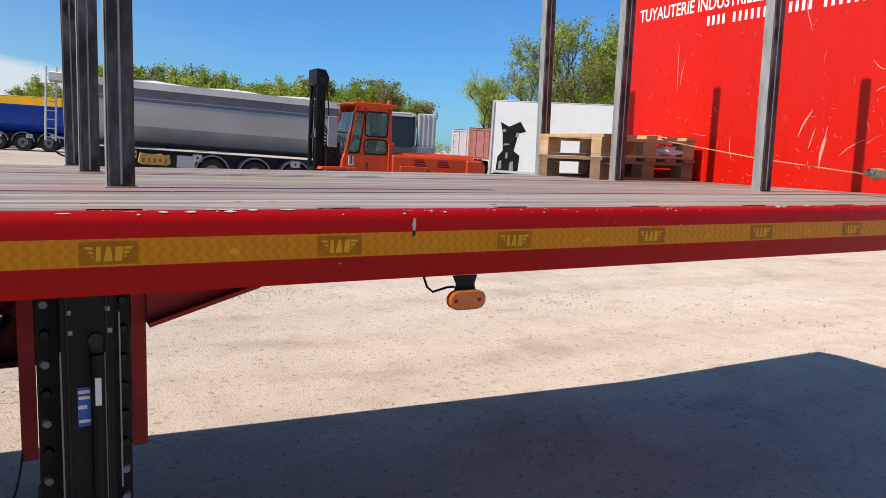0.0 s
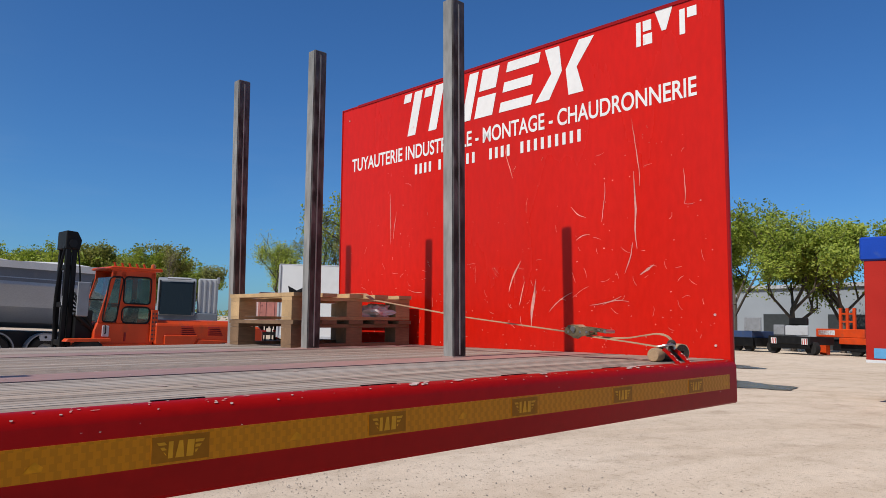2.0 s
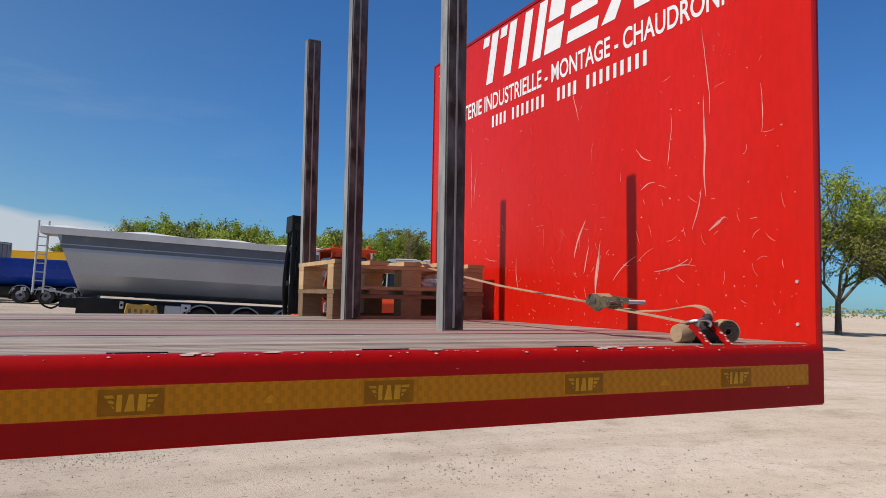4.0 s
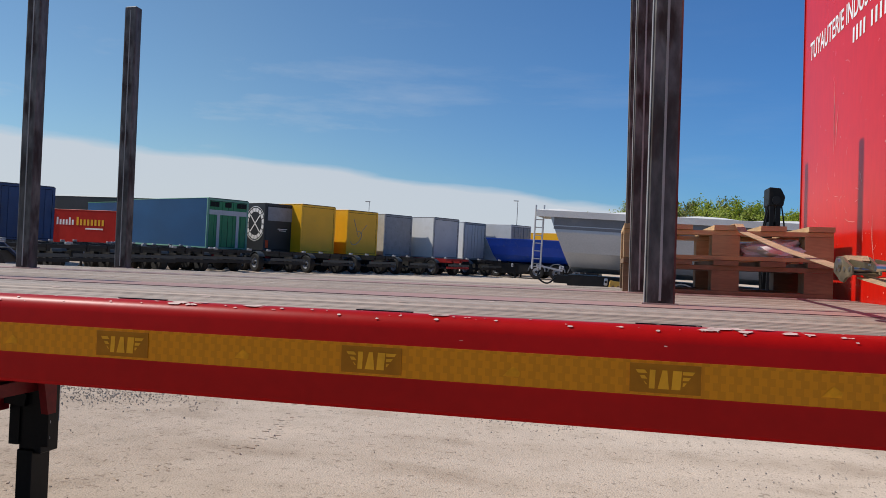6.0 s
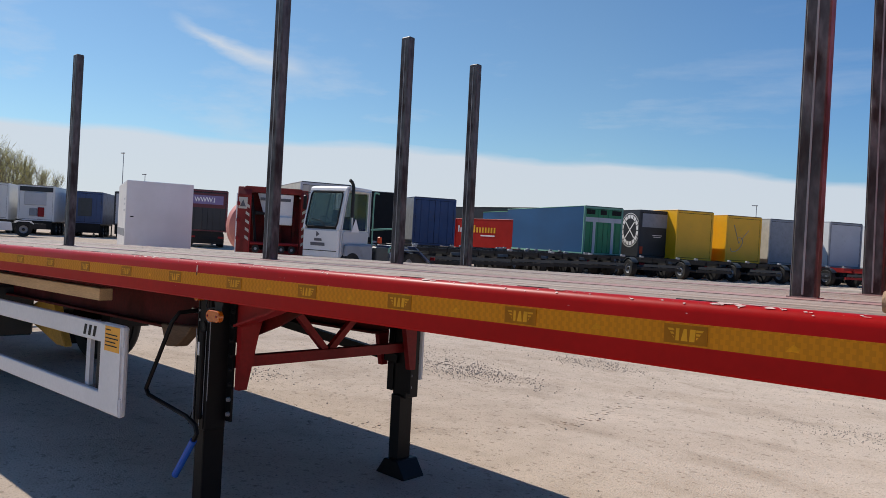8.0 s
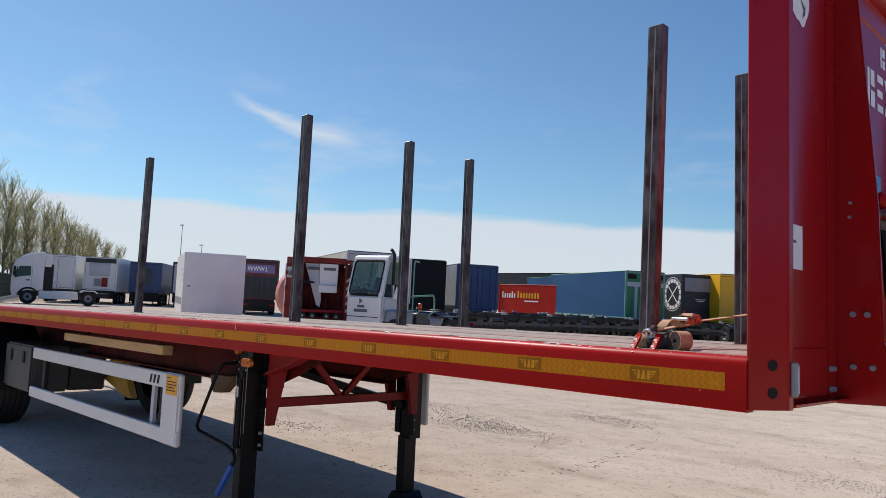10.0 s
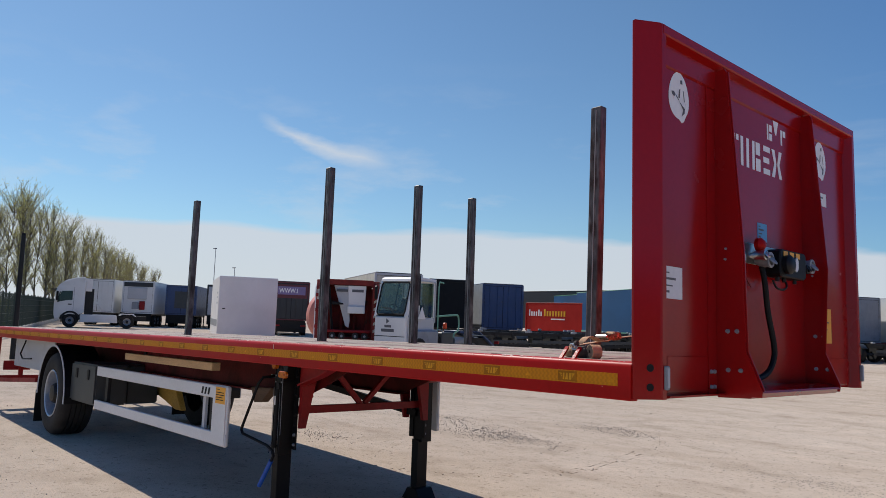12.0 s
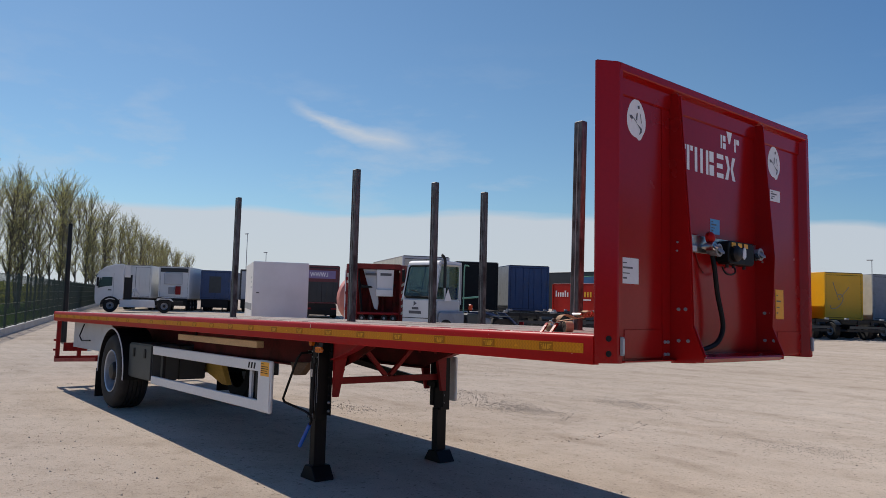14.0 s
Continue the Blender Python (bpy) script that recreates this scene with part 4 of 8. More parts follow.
# rear lettering of the headboard (facing -x)
RX = XB - 0.0015
ra = (0, -1, 0)
bm = B()
lettering(bm, "TUYAUTERIE INDUSTRIELLE - MONTAGE - CHAUDRONNERIE", (RX, 3.965, 2.512), ra, fu, 2.313, 0.083)
part("lettering", bm, LETTER, board, "white capital lettering TUYAUTERIE INDUSTRIELLE - MONTAGE - CHAUDRONNERIE")
for u, w in ((0.0, 0.155), (0.195, 0.30), (0.575, 0.16), (0.785, 0.385)):
    n_ = max(2, round(w / 0.042))
    for k in range(n_):
        bm = B()
        plate(bm, (RX, 3.370 - u - k * w / n_, 2.418), ra, fu, [(0, 0), (0.019, 0), (0.019, 0.058), (0, 0.058)])
        part("print_bar", bm, LETTER, board)
for k, (u, w) in enumerate(((0.0, 0.24), (0.250, 0.235), (0.515, 0.245), (0.785, 0.235), (1.035, 0.285))):
    mark("company_mark", (RX, 3.525 - u, 2.652), ra, w, 0.252, 0.062, k, "large slanted white company mark of plain bars")
for k, (u, z) in enumerate(((0.0, 2.785), (0.095, 2.815), (0.205, 2.785))):
    mark("company_mark", (RX, 1.930 - u, z), ra, 0.085, 0.108, 0.0, (2, 5, 6)[k], "small white mark of plain bars")

# scratches and scuffs on the rear of the headboard
rnd = random.Random(21)
bm = B()


def scratch(y, z, ang, ln, w, curl):
    pts, d = [], ang
    for i in range(9):
        pts.append((y, z))
        d += curl + rnd.uniform(-0.12, 0.12)
        y += math.cos(d) * ln / 8
        z += math.sin(d) * ln / 8
    edge = None
    for i, (a, b) in enumerate(pts):
        if not (YN + 0.03 < a < YF - 0.03 and 1.48 < b < 2.48):
            edge = None
            continue
        (c, e), (f, g) = pts[max(0, i - 1)], pts[min(8, i + 1)]
        t = Vector((f - c, g - e)).normalized()
        k = 0.44 * w * math.sin(math.pi * (i + 0.1) / 8.4) * rnd.uniform(0.5, 1.1) + 0.0004
        last, edge = edge, [bm.verts.new((XB - 0.0012, a - t.y * k, b + t.x * k)), bm.verts.new((XB - 0.0012, a + t.y * k, b - t.x * k))]
        if last:
            bm.faces.new((last[0], edge[0], edge[1], last[1]))


for y, z, a, ln, w, c in ((3.585, 2.33, -1.50, 0.30, 0.007, -0.02), (3.53, 2.22, -1.6, 0.16, 0.005, 0.0), (1.955, 2.47, -1.58, 0.30, 0.005, 0.0), (1.95, 2.24, -1.58, 0.34, 0.011, 0.01), (1.96, 1.93, -1.35, 0.14, 0.005, 0.05), (2.585, 1.88, -1.0, 0.17, 0.014, -0.06), (2.49, 1.79, -1.2, 0.23, 0.020, -0.06), (2.56, 1.78, -1.3, 0.12, 0.006, 0.0), (2.685, 2.46, -1.58, 0.17, 0.005, 0.0), (2.10, 2.21, -1.8, 0.18, 0.004, 0.04), (1.72, 2.22, -1.75, 0.15, 0.003, 0.02), (1.53, 2.015, 3.1, 0.14, 0.004, 0.02), (2.02, 1.70, -0.55, 0.17, 0.004, 0.10), (2.28, 1.72, -0.2, 0.16, 0.004, -0.12), (1.86, 1.83, -0.5, 0.08, 0.012, 0.05), (2.12, 1.66, 2.6, 0.14, 0.004, 0.10), (3.30, 1.74, 0.1, 0.12, 0.003, 0.02), (2.20, 2.06, 0.1, 0.10, 0.004, 0.1), (2.18, 1.98, 0.05, 0.08, 0.005, -0.1), (3.12, 1.75, -1.57, 0.16, 0.006, 0.0)):
    bm = B()
    scratch(y, z, a, ln, w, c)
    part("scratch", bm, SCRATCH, board)
bm = B()
for _ in range(190):
    y, z, r = rnd.uniform(YN + 0.06, YF - 0.1), 1.47 + 1.0 * rnd.random() ** 1.8, rnd.uniform(0.0006, 0.0026)
    a = rnd.uniform(0, 3.14)
    bm.faces.new([bm.verts.new((XB - 0.0013, y + r * math.cos(a + q) * (2.2 if i % 2 else 0.8), z + r * math.sin(a + q) * rnd.uniform(0.6, 1.8))) for i, q in enumerate((0, 1.3, 2.6, 3.6, 5.0))])
for _ in range(95):
    low = rnd.random() < 0.62
    scratch(rnd.uniform(YN + 0.1, YF - 0.1), rnd.uniform(1.5, 1.9) if low else rnd.uniform(1.7, 2.45), rnd.choice((-1.57, -1.3, 0.1, 0.4, -0.4, -1.8)) + rnd.uniform(-0.4, 0.4), rnd.uniform(0.012, 0.06) * (1.8 if rnd.random() < 0.08 else 1), rnd.uniform(0.0004, 0.0011), rnd.uniform(-0.14, 0.14))
part("scuffing", bm, SCRATCH, board, "fine pale scuffing in the red paint", kind="stuff")
for y, z in ((1.60, 1.62), (1.60, 1.50), (4.0, 2.85), (4.0, 1.55)):
    part("rivet", rod(B(), (XB - 0.004, y, z), (XB, y, z), 0.005, seg=8), CHIP, board)

# landing legs -----------------------------------------------------------------------
LX = 0.106


def leg(y, out):
    o0, o1 = sorted((y + out * 0.125, y + out * 0.004))
    lg = part("landing_leg", box(B(), LX - 0.062, LX + 0.062, o0, o1, 0.54, 1.30, 0.004), BLACK, trailer, "black telescopic landing leg")
    o0, o1 = sorted((y + out * 0.110, y - out * 0.015))
    part("inner_tube", box(B(), LX - 0.056, LX + 0.030, o0, o1, 0.03, 0.56, 0.004), BLACK, lg)
    bm = B()
    prism(bm, [(LX - 0.135, -0.004), (LX + 0.135, -0.004), (LX + 0.135, 0.018), (LX + 0.062, 0.125), (LX - 0.062, 0.125), (LX - 0.135, 0.018)], "y", y + out * 0.05 - 0.10, y + out * 0.05 + 0.10, 0.006)
    part("foot", bm, BLACK, lg, "black flared foot plate")
    bm = B()
    box(bm, LX - 0.112, LX - 0.055, y - 0.006, y + 0.006, 0.58, 1.32)
    box(bm, LX + 0.055, LX + 0.110, y - 0.006, y + 0.006, 0.58, 1.32)
    part("mounting_flange", bm, BLACK, lg, "black drilled mounting flange")
    for s in (-1, 1):
        for k in range(9):
            z = 0.62 + 0.078 * k
            p = Vector((LX + s * 0.092, y + out * 0.005, z))
            part("bolt", rod(B(), p, p + Vector((0, out * 0.016, 0)), 0.0135, 0.010, seg=12), GREY if k < 2 or (s < 0 and k % 2) else CHASSIS, lg)
    for s in (-1, 1):
        bm = B()
        x0, x1 = sorted((LX + s * 0.114, LX + s * 0.152))
        prism(bm, [(y - out * 0.008, 0.752), (y - out * 0.008, 1.30), (y - out * 0.19, 1.30), (y - out * 0.12, 1.05), (y - out * 0.06, 0.752)], "x", x0, x1)
        part("leg_bracket", bm, RED_DULL, lg, "dull red leg bracket")
    bm = B()
    o0, o1 = sorted((y - out * 0.02, y + out * 0.045))
    prism(bm, [(LX + 0.1525, 1.30), (LX + 0.1525, 1.10), (0.55, 1.192), (0.80, 1.29), (0.80, 1.30)], "y", y - 0.006, y + 0.006)
    beam(bm, (LX + 0.153, y, 1.098), (0.55, y, 1.188), 0.09, 0.012)
    beam(bm, (0.55, y, 1.188), (0.80, y, 1.288), 0.09, 0.012)
    part("knee_brace", bm, RED_DULL, lg, "red knee brace")
    return lg


near_leg = leg(2.085, -1)
far_leg = leg(3.455, 1)
part("maker_label", box(B(), 0.081, 0.112, 1.9565, 1.9598, 0.875, 0.975), BLUE_GRIP, near_leg, "blue maker's label")
part("print", box(B(), 0.082, 0.102, 1.955, 1.9565, 0.92, 0.93), PAPER, near_leg)
part("white_tag", box(B(), 0.119, 0.133, 1.924, 1.928, 0.935, 1.005), PAPER, near_leg, "white paper tag")
for z in (0.885, 0.945, 0.960):
    part("print", box(B(), 0.083, 0.109, 1.955, 1.9565, z, z + 0.008), PAPER, near_leg)
for x in (0.062, 0.150):
    part("leg_edge", box(B(), x - 0.002, x + 0.002, 1.955, 1.9605, 0.55, 1.24), CHASSIS, near_leg)
part("leg_ram", rod(B(), (LX + 0.02, 1.945, 0.60), (LX + 0.02, 1.945, 1.06), 0.017, seg=10), BLACK, near_leg)
for x, z0, z1 in ((0.046, 0.56, 1.07), (0.112, 0.56, 1.05), (0.144, 0.62, 1.06), (0.179, 0.70, 1.16)):
    part("guide_rod", rod(B(), (x, 1.957, z0), (x, 1.957, z1), 0.0022, seg=6), GREY, near_leg, "thin grey rod along an edge")
for x, z in ((0.066, 1.165), (0.068, 1.115), (0.153, 1.170), (0.157, 1.115)):
    part("square_nut", box(B(), x - 0.006, x + 0.006, 1.955, 1.961, z - 0.006, z + 0.006, 0.001), GREY, near_leg, "small square nut")
part("ram_eye", rod(B(), (0.124, 1.945, 1.095), (0.124, 1.962, 1.095), 0.017, seg=14), CHASSIS, near_leg, "dark ram eye")
part("ram_fork", box(B(), 0.110, 0.140, 1.948, 1.962, 1.055, 1.10, 0.003), CHASSIS, near_leg)
part("hanging_wire", pipe(B(), bend([(LX - 0.150, 2.08, 0.78), (LX - 0.165, 2.06, 0.70), (LX - 0.20, 2.04, 0.60), (LX - 0.21, 2.02, 0.50)], 4), 0.003, 5), BLACK, near_leg, "thin hanging wire")
part("amber_marker", rod(B(), (LX - 0.03, 1.925, 1.245), (LX - 0.03, 1.965, 1.245), 0.028, seg=14), AMBER, near_leg, "small amber marker")
part("cross_tube", beam(B(), (LX + 0.06, 2.10, 0.892), (LX + 0.06, 3.44, 0.892), 0.06, 0.06), RED_DULL, near_leg, "red cross tube between the legs")
part("cross_diagonal", beam(B(), (LX + 0.06, 2.40, 1.27), (LX + 0.06, 2.74, 0.92), 0.035, 0.04), RED_DULL, near_leg)
part("cross_diagonal", beam(B(), (LX + 0.06, 3.14, 1.27), (LX + 0.06, 2.78, 0.92), 0.035, 0.04), RED_DULL, near_leg)
part("rear_brace", beam(B(), (LX - 0.02, 3.46, 0.80), (-1.3, 3.1, 1.03), 0.05, 0.06), BLACK, far_leg, "black rear brace")
crank = part("crank", pipe(B(), [(LX - 0.17, 2.02, 1.15), (LX - 0.185, 1.92, 1.14), (LX - 0.20, 1.89, 1.09), (LX - 0.40, 1.88, 0.745), (LX - 0.43, 1.88, 0.695), (LX - 0.40, 1.88, 0.665), (LX + 0.01, 1.88, 0.62), (LX + 0.105, 1.88, 0.59), (LX + 0.125, 1.88, 0.55), (LX + 0.095, 1.88, 0.51)], 0.012), BLACK, near_leg, "bent black crank handle", smooth=True)
part("grip", rod(B(), (LX + 0.096, 1.88, 0.512), (LX - 0.07, 1.88, 0.295), 0.018, seg=10), BLUE_GRIP, crank, "blue rubber grip")
part("crank_shaft", rod(B(), (LX - 0.19, 2.0, 1.15), (LX - 0.17, 2.25, 1.15), 0.016, seg=8), STEEL, crank)

# amber side lamp under the rail
bm = B()
prism(bm, [(0.925 + 0.052 * (1 if i < 6 else -1) * 1.0 + 0.024 * math.cos(-math.pi / 2 + math.pi * (i % 6) / 5 + (0 if i < 6 else math.pi)) - 0.024 * (1 if i < 6 else -1), 1.226 + 0.024 * math.sin(-math.pi / 2 + math.pi * (i % 6) / 5 + (0 if i < 6 else math.pi))) for i in range(12)], "y", YN - 0.012, YN + 0.012, 0.003)
lamp = part("side_marker", bm, AMBER, trailer, "amber side marker lamp")
bm = B()
prism(bm, [(0.895, 1.284), (0.962, 1.284), (0.955, 1.262), (0.958, 1.245), (0.900, 1.245), (0.905, 1.262)], "y", YN + 0.013, YN + 0.02)
part("lamp_bracket", bm, BLACK, lamp, "black lamp bracket")
part("lamp_wire", pipe(B(), [(0.82, YN + 0.03, 1.285), (0.825, YN + 0.02, 1.26), (0.84, YN + 0.018, 1.247), (0.88, YN + 0.018, 1.256), (0.90, YN + 0.018, 1.256)], 0.003, 6), BLACK, lamp)
for k in range(2):
    part("lamp_screw", rod(B(), (0.889 + 0.066 * k, YN - 0.014, 1.226), (0.889 + 0.066 * k, YN - 0.012, 1.226), 0.005, seg=8), RED_DULL, lamp)

# side guards ---------------------------------------------------------------------------


def guard(y, out):
    g = part("side_guard", box(B(), -3.50, -0.22, y - 0.018, y + 0.018, 0.948, 1.056, 0.006), WHITE, trailer, "white side guard")
    part("guard_rail", box(B(), -3.52, -0.22, y - 0.018, y + 0.018, 0.574, 0.674, 0.006), WHITE, g)
    part("guard_post", box(B(), -0.485, -0.215, y - 0.022, y + 0.022, 0.569, 1.060, 0.016, 3), WHITE, g)
    for x in (-3.30, -0.60):
        part("guard_strut", box(B(), x - 0.04, x + 0.04, y - out * 0.055 - 0.02, y - out * 0.055 + 0.02, 0.58, 1.04, 0.004), CHASSIS, g, "dark steel strut")
    part("inner_post", box(B(), -0.74, -0.69, y - out * 0.03 - 0.012, y - out * 0.03 + 0.012, 0.674, 0.948), LIGHT_GREY, g)
    part("guard_label", box(B(), -0.42, -0.245, y + out * 0.0225 - 0.001, y + out * 0.0225 + 0.001, 0.912, 1.046), YELLOW_LABEL, g, "yellow label")
    for z, w in ((1.024, 0.06), (0.999, 0.14), (0.979, 0.15), (0.959, 0.12), (0.939, 0.14)):
        part("print", box(B(), -0.41, -0.41 + w, y + out * 0.0245 - 0.0006, y + out * 0.0245 + 0.0006, z, z + 0.006), BLACK, g)
    bm = B()
    for k in range(3):
        x = -0.71 + 0.062 * k
        plate(bm, (x, y + out * 0.0195, 0.969), (1, 0, 0), (0, 0, 1), [(0, 0), (0.034, 0), (0.050, 0.06), (0.016, 0.06)])
    part("guard_mark", bm, BLACK, g, "small black mark")
    return g


guard(1.70, -1)
part("far_guard_post", box(B(), -0.24, -0.12, 3.90, 3.94, 0.58, 1.07, 0.010), WHITE, trailer, "white post of the far side guard")
# spare timber slung under the deck
part("stowed_timber", box(B(), -2.75, -0.62, 1.72, 1.80, 1.165, 1.235, 0.004), WOOD_NEW, trailer, "weathered timber stowed under the deck")
part("timber_hook", box(B(), -2.45, -2.41, 1.81, 1.83, 1.15, 1.33), BLACK, trailer)
part("tool_box", box(B(), -4.46, -3.54, 1.68, 2.05, 0.60, 1.065, 0.02, 2), PLASTIC, trailer, "dark grey plastic toolbox")
for x in (-4.22, -3.78):
    part("latch", box(B(), x - 0.035, x + 0.035, 1.668, 1.682, 0.88, 1.0, 0.008), BLACK, trailer, "black toolbox latch")
part("inner_box", box(B(), -4.40, -3.60, 2.06, 2.44, 0.605, 1.06, 0.02), PLASTIC, trailer, "dark box behind the toolbox")
part("axle_bracket", prism(B(), [(-3.97, 0.75), (-3.98, 0.79), (-3.58, 0.91), (-3.57, 1.04), (-3.31, 1.04), (-3.25, 0.93), (-3.15, 0.80), (-2.96, 0.57), (-3.16, 0.57), (-3.45, 0.65)], "y", 2.47, 2.54, 0.01), YELLOW_DIRTY, trailer, "dirty yellow steel bracket")
part("brown_bracket", prism(B(), [(-0.64, 1.02), (-0.28, 1.035), (-0.33, 0.98), (-0.44, 0.90), (-0.57, 0.89)], "y", 2.11, 2.19, 0.006), WOOD_BROWN, trailer, "brown worn bracket")

# axle, wheels, mudguards ------------------------------------------------------------
AX, AZ = -5.08, 0.628


def wheel(y, out, parent, x, z, r=0.525, w=0.385, rim_m=ALU):
    bm = B()
    s = out
    prof = [(r * 0.57, s * 0.0), (r * 0.62, s * 0.012), (r * 0.80, s * 0.02), (r * 0.93, s * 0.004), (r * 0.985, -s * 0.03), (r, -s * 0.05)]
    for k in range(1, 5):
        a = 0.05 + (w - 0.10) * k / 5
        prof += [(r, -s * (a - 0.008)), (r * 0.972, -s * (a - 0.005)), (r * 0.972, -s * (a + 0.005)), (r, -s * (a + 0.008))]
    prof += [(r, -s * (w - 0.05)), (r * 0.985, -s * (w - 0.03)), (r * 0.93, -s * (w - 0.004)), (r * 0.6, -s * w)]
    lathe(bm, prof, (x, y, z), "y", 40, False)
    ty = part("tyre", bm, RUBBER, parent, "worn black tyre", smooth=True)
    bm = B()
    lathe(bm, [(r * 0.575, s * 0.008), (r * 0.56, s * 0.014), (r * 0.53, s * 0.004), (r * 0.515, -s * 0.05), (r * 0.50, -s * 0.19), (r * 0.45, -s * 0.205), (r * 0.38, -s * 0.17), (r * 0.27, -s * 0.14), (r * 0.25, -s * 0.14)], (x, y, z), "y", 32, False)
    part("rim", bm, rim_m, ty, "dusty silver steel rim", smooth=True)
    part("hub", lathe(B(), [(r * 0.25, -s * 0.15), (r * 0.25, -s * 0.04), (r * 0.20, s * 0.0), (r * 0.10, s * 0.01), (0.001, s * 0.01)], (x, y, z), "y", 20), CHASSIS, ty, "dark axle hub", smooth=True)
    return ty


part("axle", rod(B(), (AX, 1.9, AZ), (AX, 3.7, AZ), 0.065, seg=14), BLACK, trailer, "black axle tube")
for y, out in ((1.64, -1), (3.95, 1)):
    t = wheel(y, out, trailer, AX, AZ)
    for k in range(10):
        a = 2 * math.pi * k / 10
        p = Vector((AX + 0.165 * math.cos(a), y - out * 0.165, AZ + 0.165 * math.sin(a)))
        part("wheel_nut", rod(B(), p, p + Vector((0, out * 0.03, 0)), 0.014, seg=6), STEEL, t)
    bm = B()
    y0, y1 = (y - 0.02, y + 0.42) if out < 0 else (y - 0.42, y + 0.02)
    arc_band(bm, AX, AZ, 0.605, 0.622, -8, 184, y0, y1, 20)
    mg = part("mudguard", bm, BLACK, trailer, "black plastic mudguard")
    bm = B()
    yy = y - 0.024 if out < 0 else y + 0.024
    arc_band(bm, AX, AZ, 0.600, 0.628, -8, 184, yy - 0.004, yy + 0.004, 20)
    part("mudguard_edge", bm, LIGHT_GREY, mg, "pale rubber edge")
    part("mud_flap", box(B(), AX - 0.70, AX - 0.685, y0, y1, 0.20, 0.62), BLACK, mg, "black rubber mud flap")
for y in (2.27, 3.32):
    part("axle_hanger", prism(B(), [(AX - 0.5, 1.01), (AX + 0.5, 1.01), (AX + 0.14, 0.55), (AX - 0.14, 0.55)], "y", y - 0.04, y + 0.04), BLACK, trailer, "black axle hanger")

# rear underrun frame with light boards
bm = B()
beam(bm, (-8.16, 1.56, 0.62), (-8.16, 4.03, 0.62), 0.08, 0.10)
part("underrun_bar", bm, RED_DULL, trailer, "red rear underrun bar")
for y in (1.60, 1.95, 3.65, 4.0):
    part("underrun_post", box(B(), -8.19, -8.13, y - 0.03, y + 0.03, 0.62, 1.30), RED_DULL, trailer)
part("side_frame_bar", beam(B(), (-8.16, 1.58, 0.60), (-5.75, 1.62, 0.75), 0.05, 0.06), RED_DULL, trailer)
part("rear_panel", box(B(), -7.95, -5.75, 1.80, 1.82, 0.84, 1.27, 0.004), LIGHT_GREY, trailer, "pale beige panel under the deck")
part("rear_cable", pipe(B(), [(-7.2, 1.77, 1.25), (-7.25, 1.72, 1.05), (-7.1, 1.72, 0.98), (-6.6, 1.72, 1.0)], 0.012, 6), BLACK, trailer)
part("rear_lamp", box(B(), -8.215, -8.19, 1.70, 2.10, 0.75, 0.90, 0.01), RED_DULL, trailer, "rear lamp cluster")
for z in (0.78, 0.95):
    part("side_peg", rod(B(), (-8.16, 1.53, z), (-8.16, 1.60, z), 0.02, seg=8), RED_DULL, trailer)

# posts on the deck -------------------------------------------------------------------
POST_TOP = 2.865


def stake():
    st = thing("deck_post", "upright square galvanized steel post with rust, standing in the deck", "post", STAND, "posts on the deck")
    bm = B()
    box(bm, -0.036, 0.036, -0.027, 0.027, 0.0, POST_TOP - DECK, 0.005)
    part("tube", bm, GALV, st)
    # Pale plate on the sunward side only; the sunlight is in its colour.
    part("flange", box(B(), -0.0380, -0.0362, -0.024, 0.024, 0.004, POST_TOP - DECK - 0.004), GALV_PALE, st, "pale zinc face, sunlight put into its colour")
    bm = B()
    box(bm, -0.0035, 0.0025, -0.0285, -0.027, 0.01, POST_TOP - DECK - 0.02)
    part("weld_seam", bm, GALV_PALE, st, "thin pale weld seam")
    part("collar", box(B(), -0.044, 0.044, -0.035, 0.035, -0.004, 0.004), RED_STRIP, st, "faded red deck socket rim")
    return st


first = stake()
spots = [(2.966, 2.287, 2.880), (2.958, 3.258, 2.91), (2.96, 3.985, 2.93), (0.22, 2.277, 2.925), (0.202, 3.282, 2.935), (0.178, 4.015, 2.93), (-2.17, 2.15, 2.895)]
for k, (x, y, top) in enumerate(spots):
    m = STAND @ Matrix.Translation((x, y, DECK)) @ pose(0, 0, 0, -1.0 if k == 0 else 0.3 * math.sin(k * 2.1), 0.3 * math.cos(k * 1.7), 0) @ Matrix.Diagonal((1, 1, (top - DECK) / (POST_TOP - DECK), 1))
    if k == 0:
        first.matrix_basis = m
    else:
        copy_thing(first, m).matrix_basis = m

# two half-size pallets stacked against the headboard ------------------------------------


def pallet(z, wood, label, x0=2.90, y0=3.34):
    pl = thing("pallet", label, "pallet", STAND @ Matrix.Translation((x0, y0, z)), "stacked pallets")
    lx, ly = 0.76, 0.60
    for k in (0, 2):
        part("bottom_board", box(B(), 0, lx, k * (ly - 0.09) / 2, k * (ly - 0.09) / 2 + 0.09, 0.0, 0.016), wood, pl)
    for i in range(3):
        for j in (0, 2):
            part("block", box(B(), i * (lx - 0.10) / 2, i * (lx - 0.10) / 2 + 0.10, j * (ly - 0.09) / 2, j * (ly - 0.09) / 2 + 0.09, 0.017, 0.095), wood, pl)
    for j in (0, 2):
        part("stringer", box(B(), 0, lx, j * (ly - 0.09) / 2, j * (ly - 0.09) / 2 + 0.09, 0.096, 0.113), wood, pl)
    for i in range(5):
        x = i * (lx - 0.09) / 4
        part("top_board", box(B(), x, x + 0.09, -0.015, ly + 0.012, 0.114, 0.133), wood, pl)
    return pl


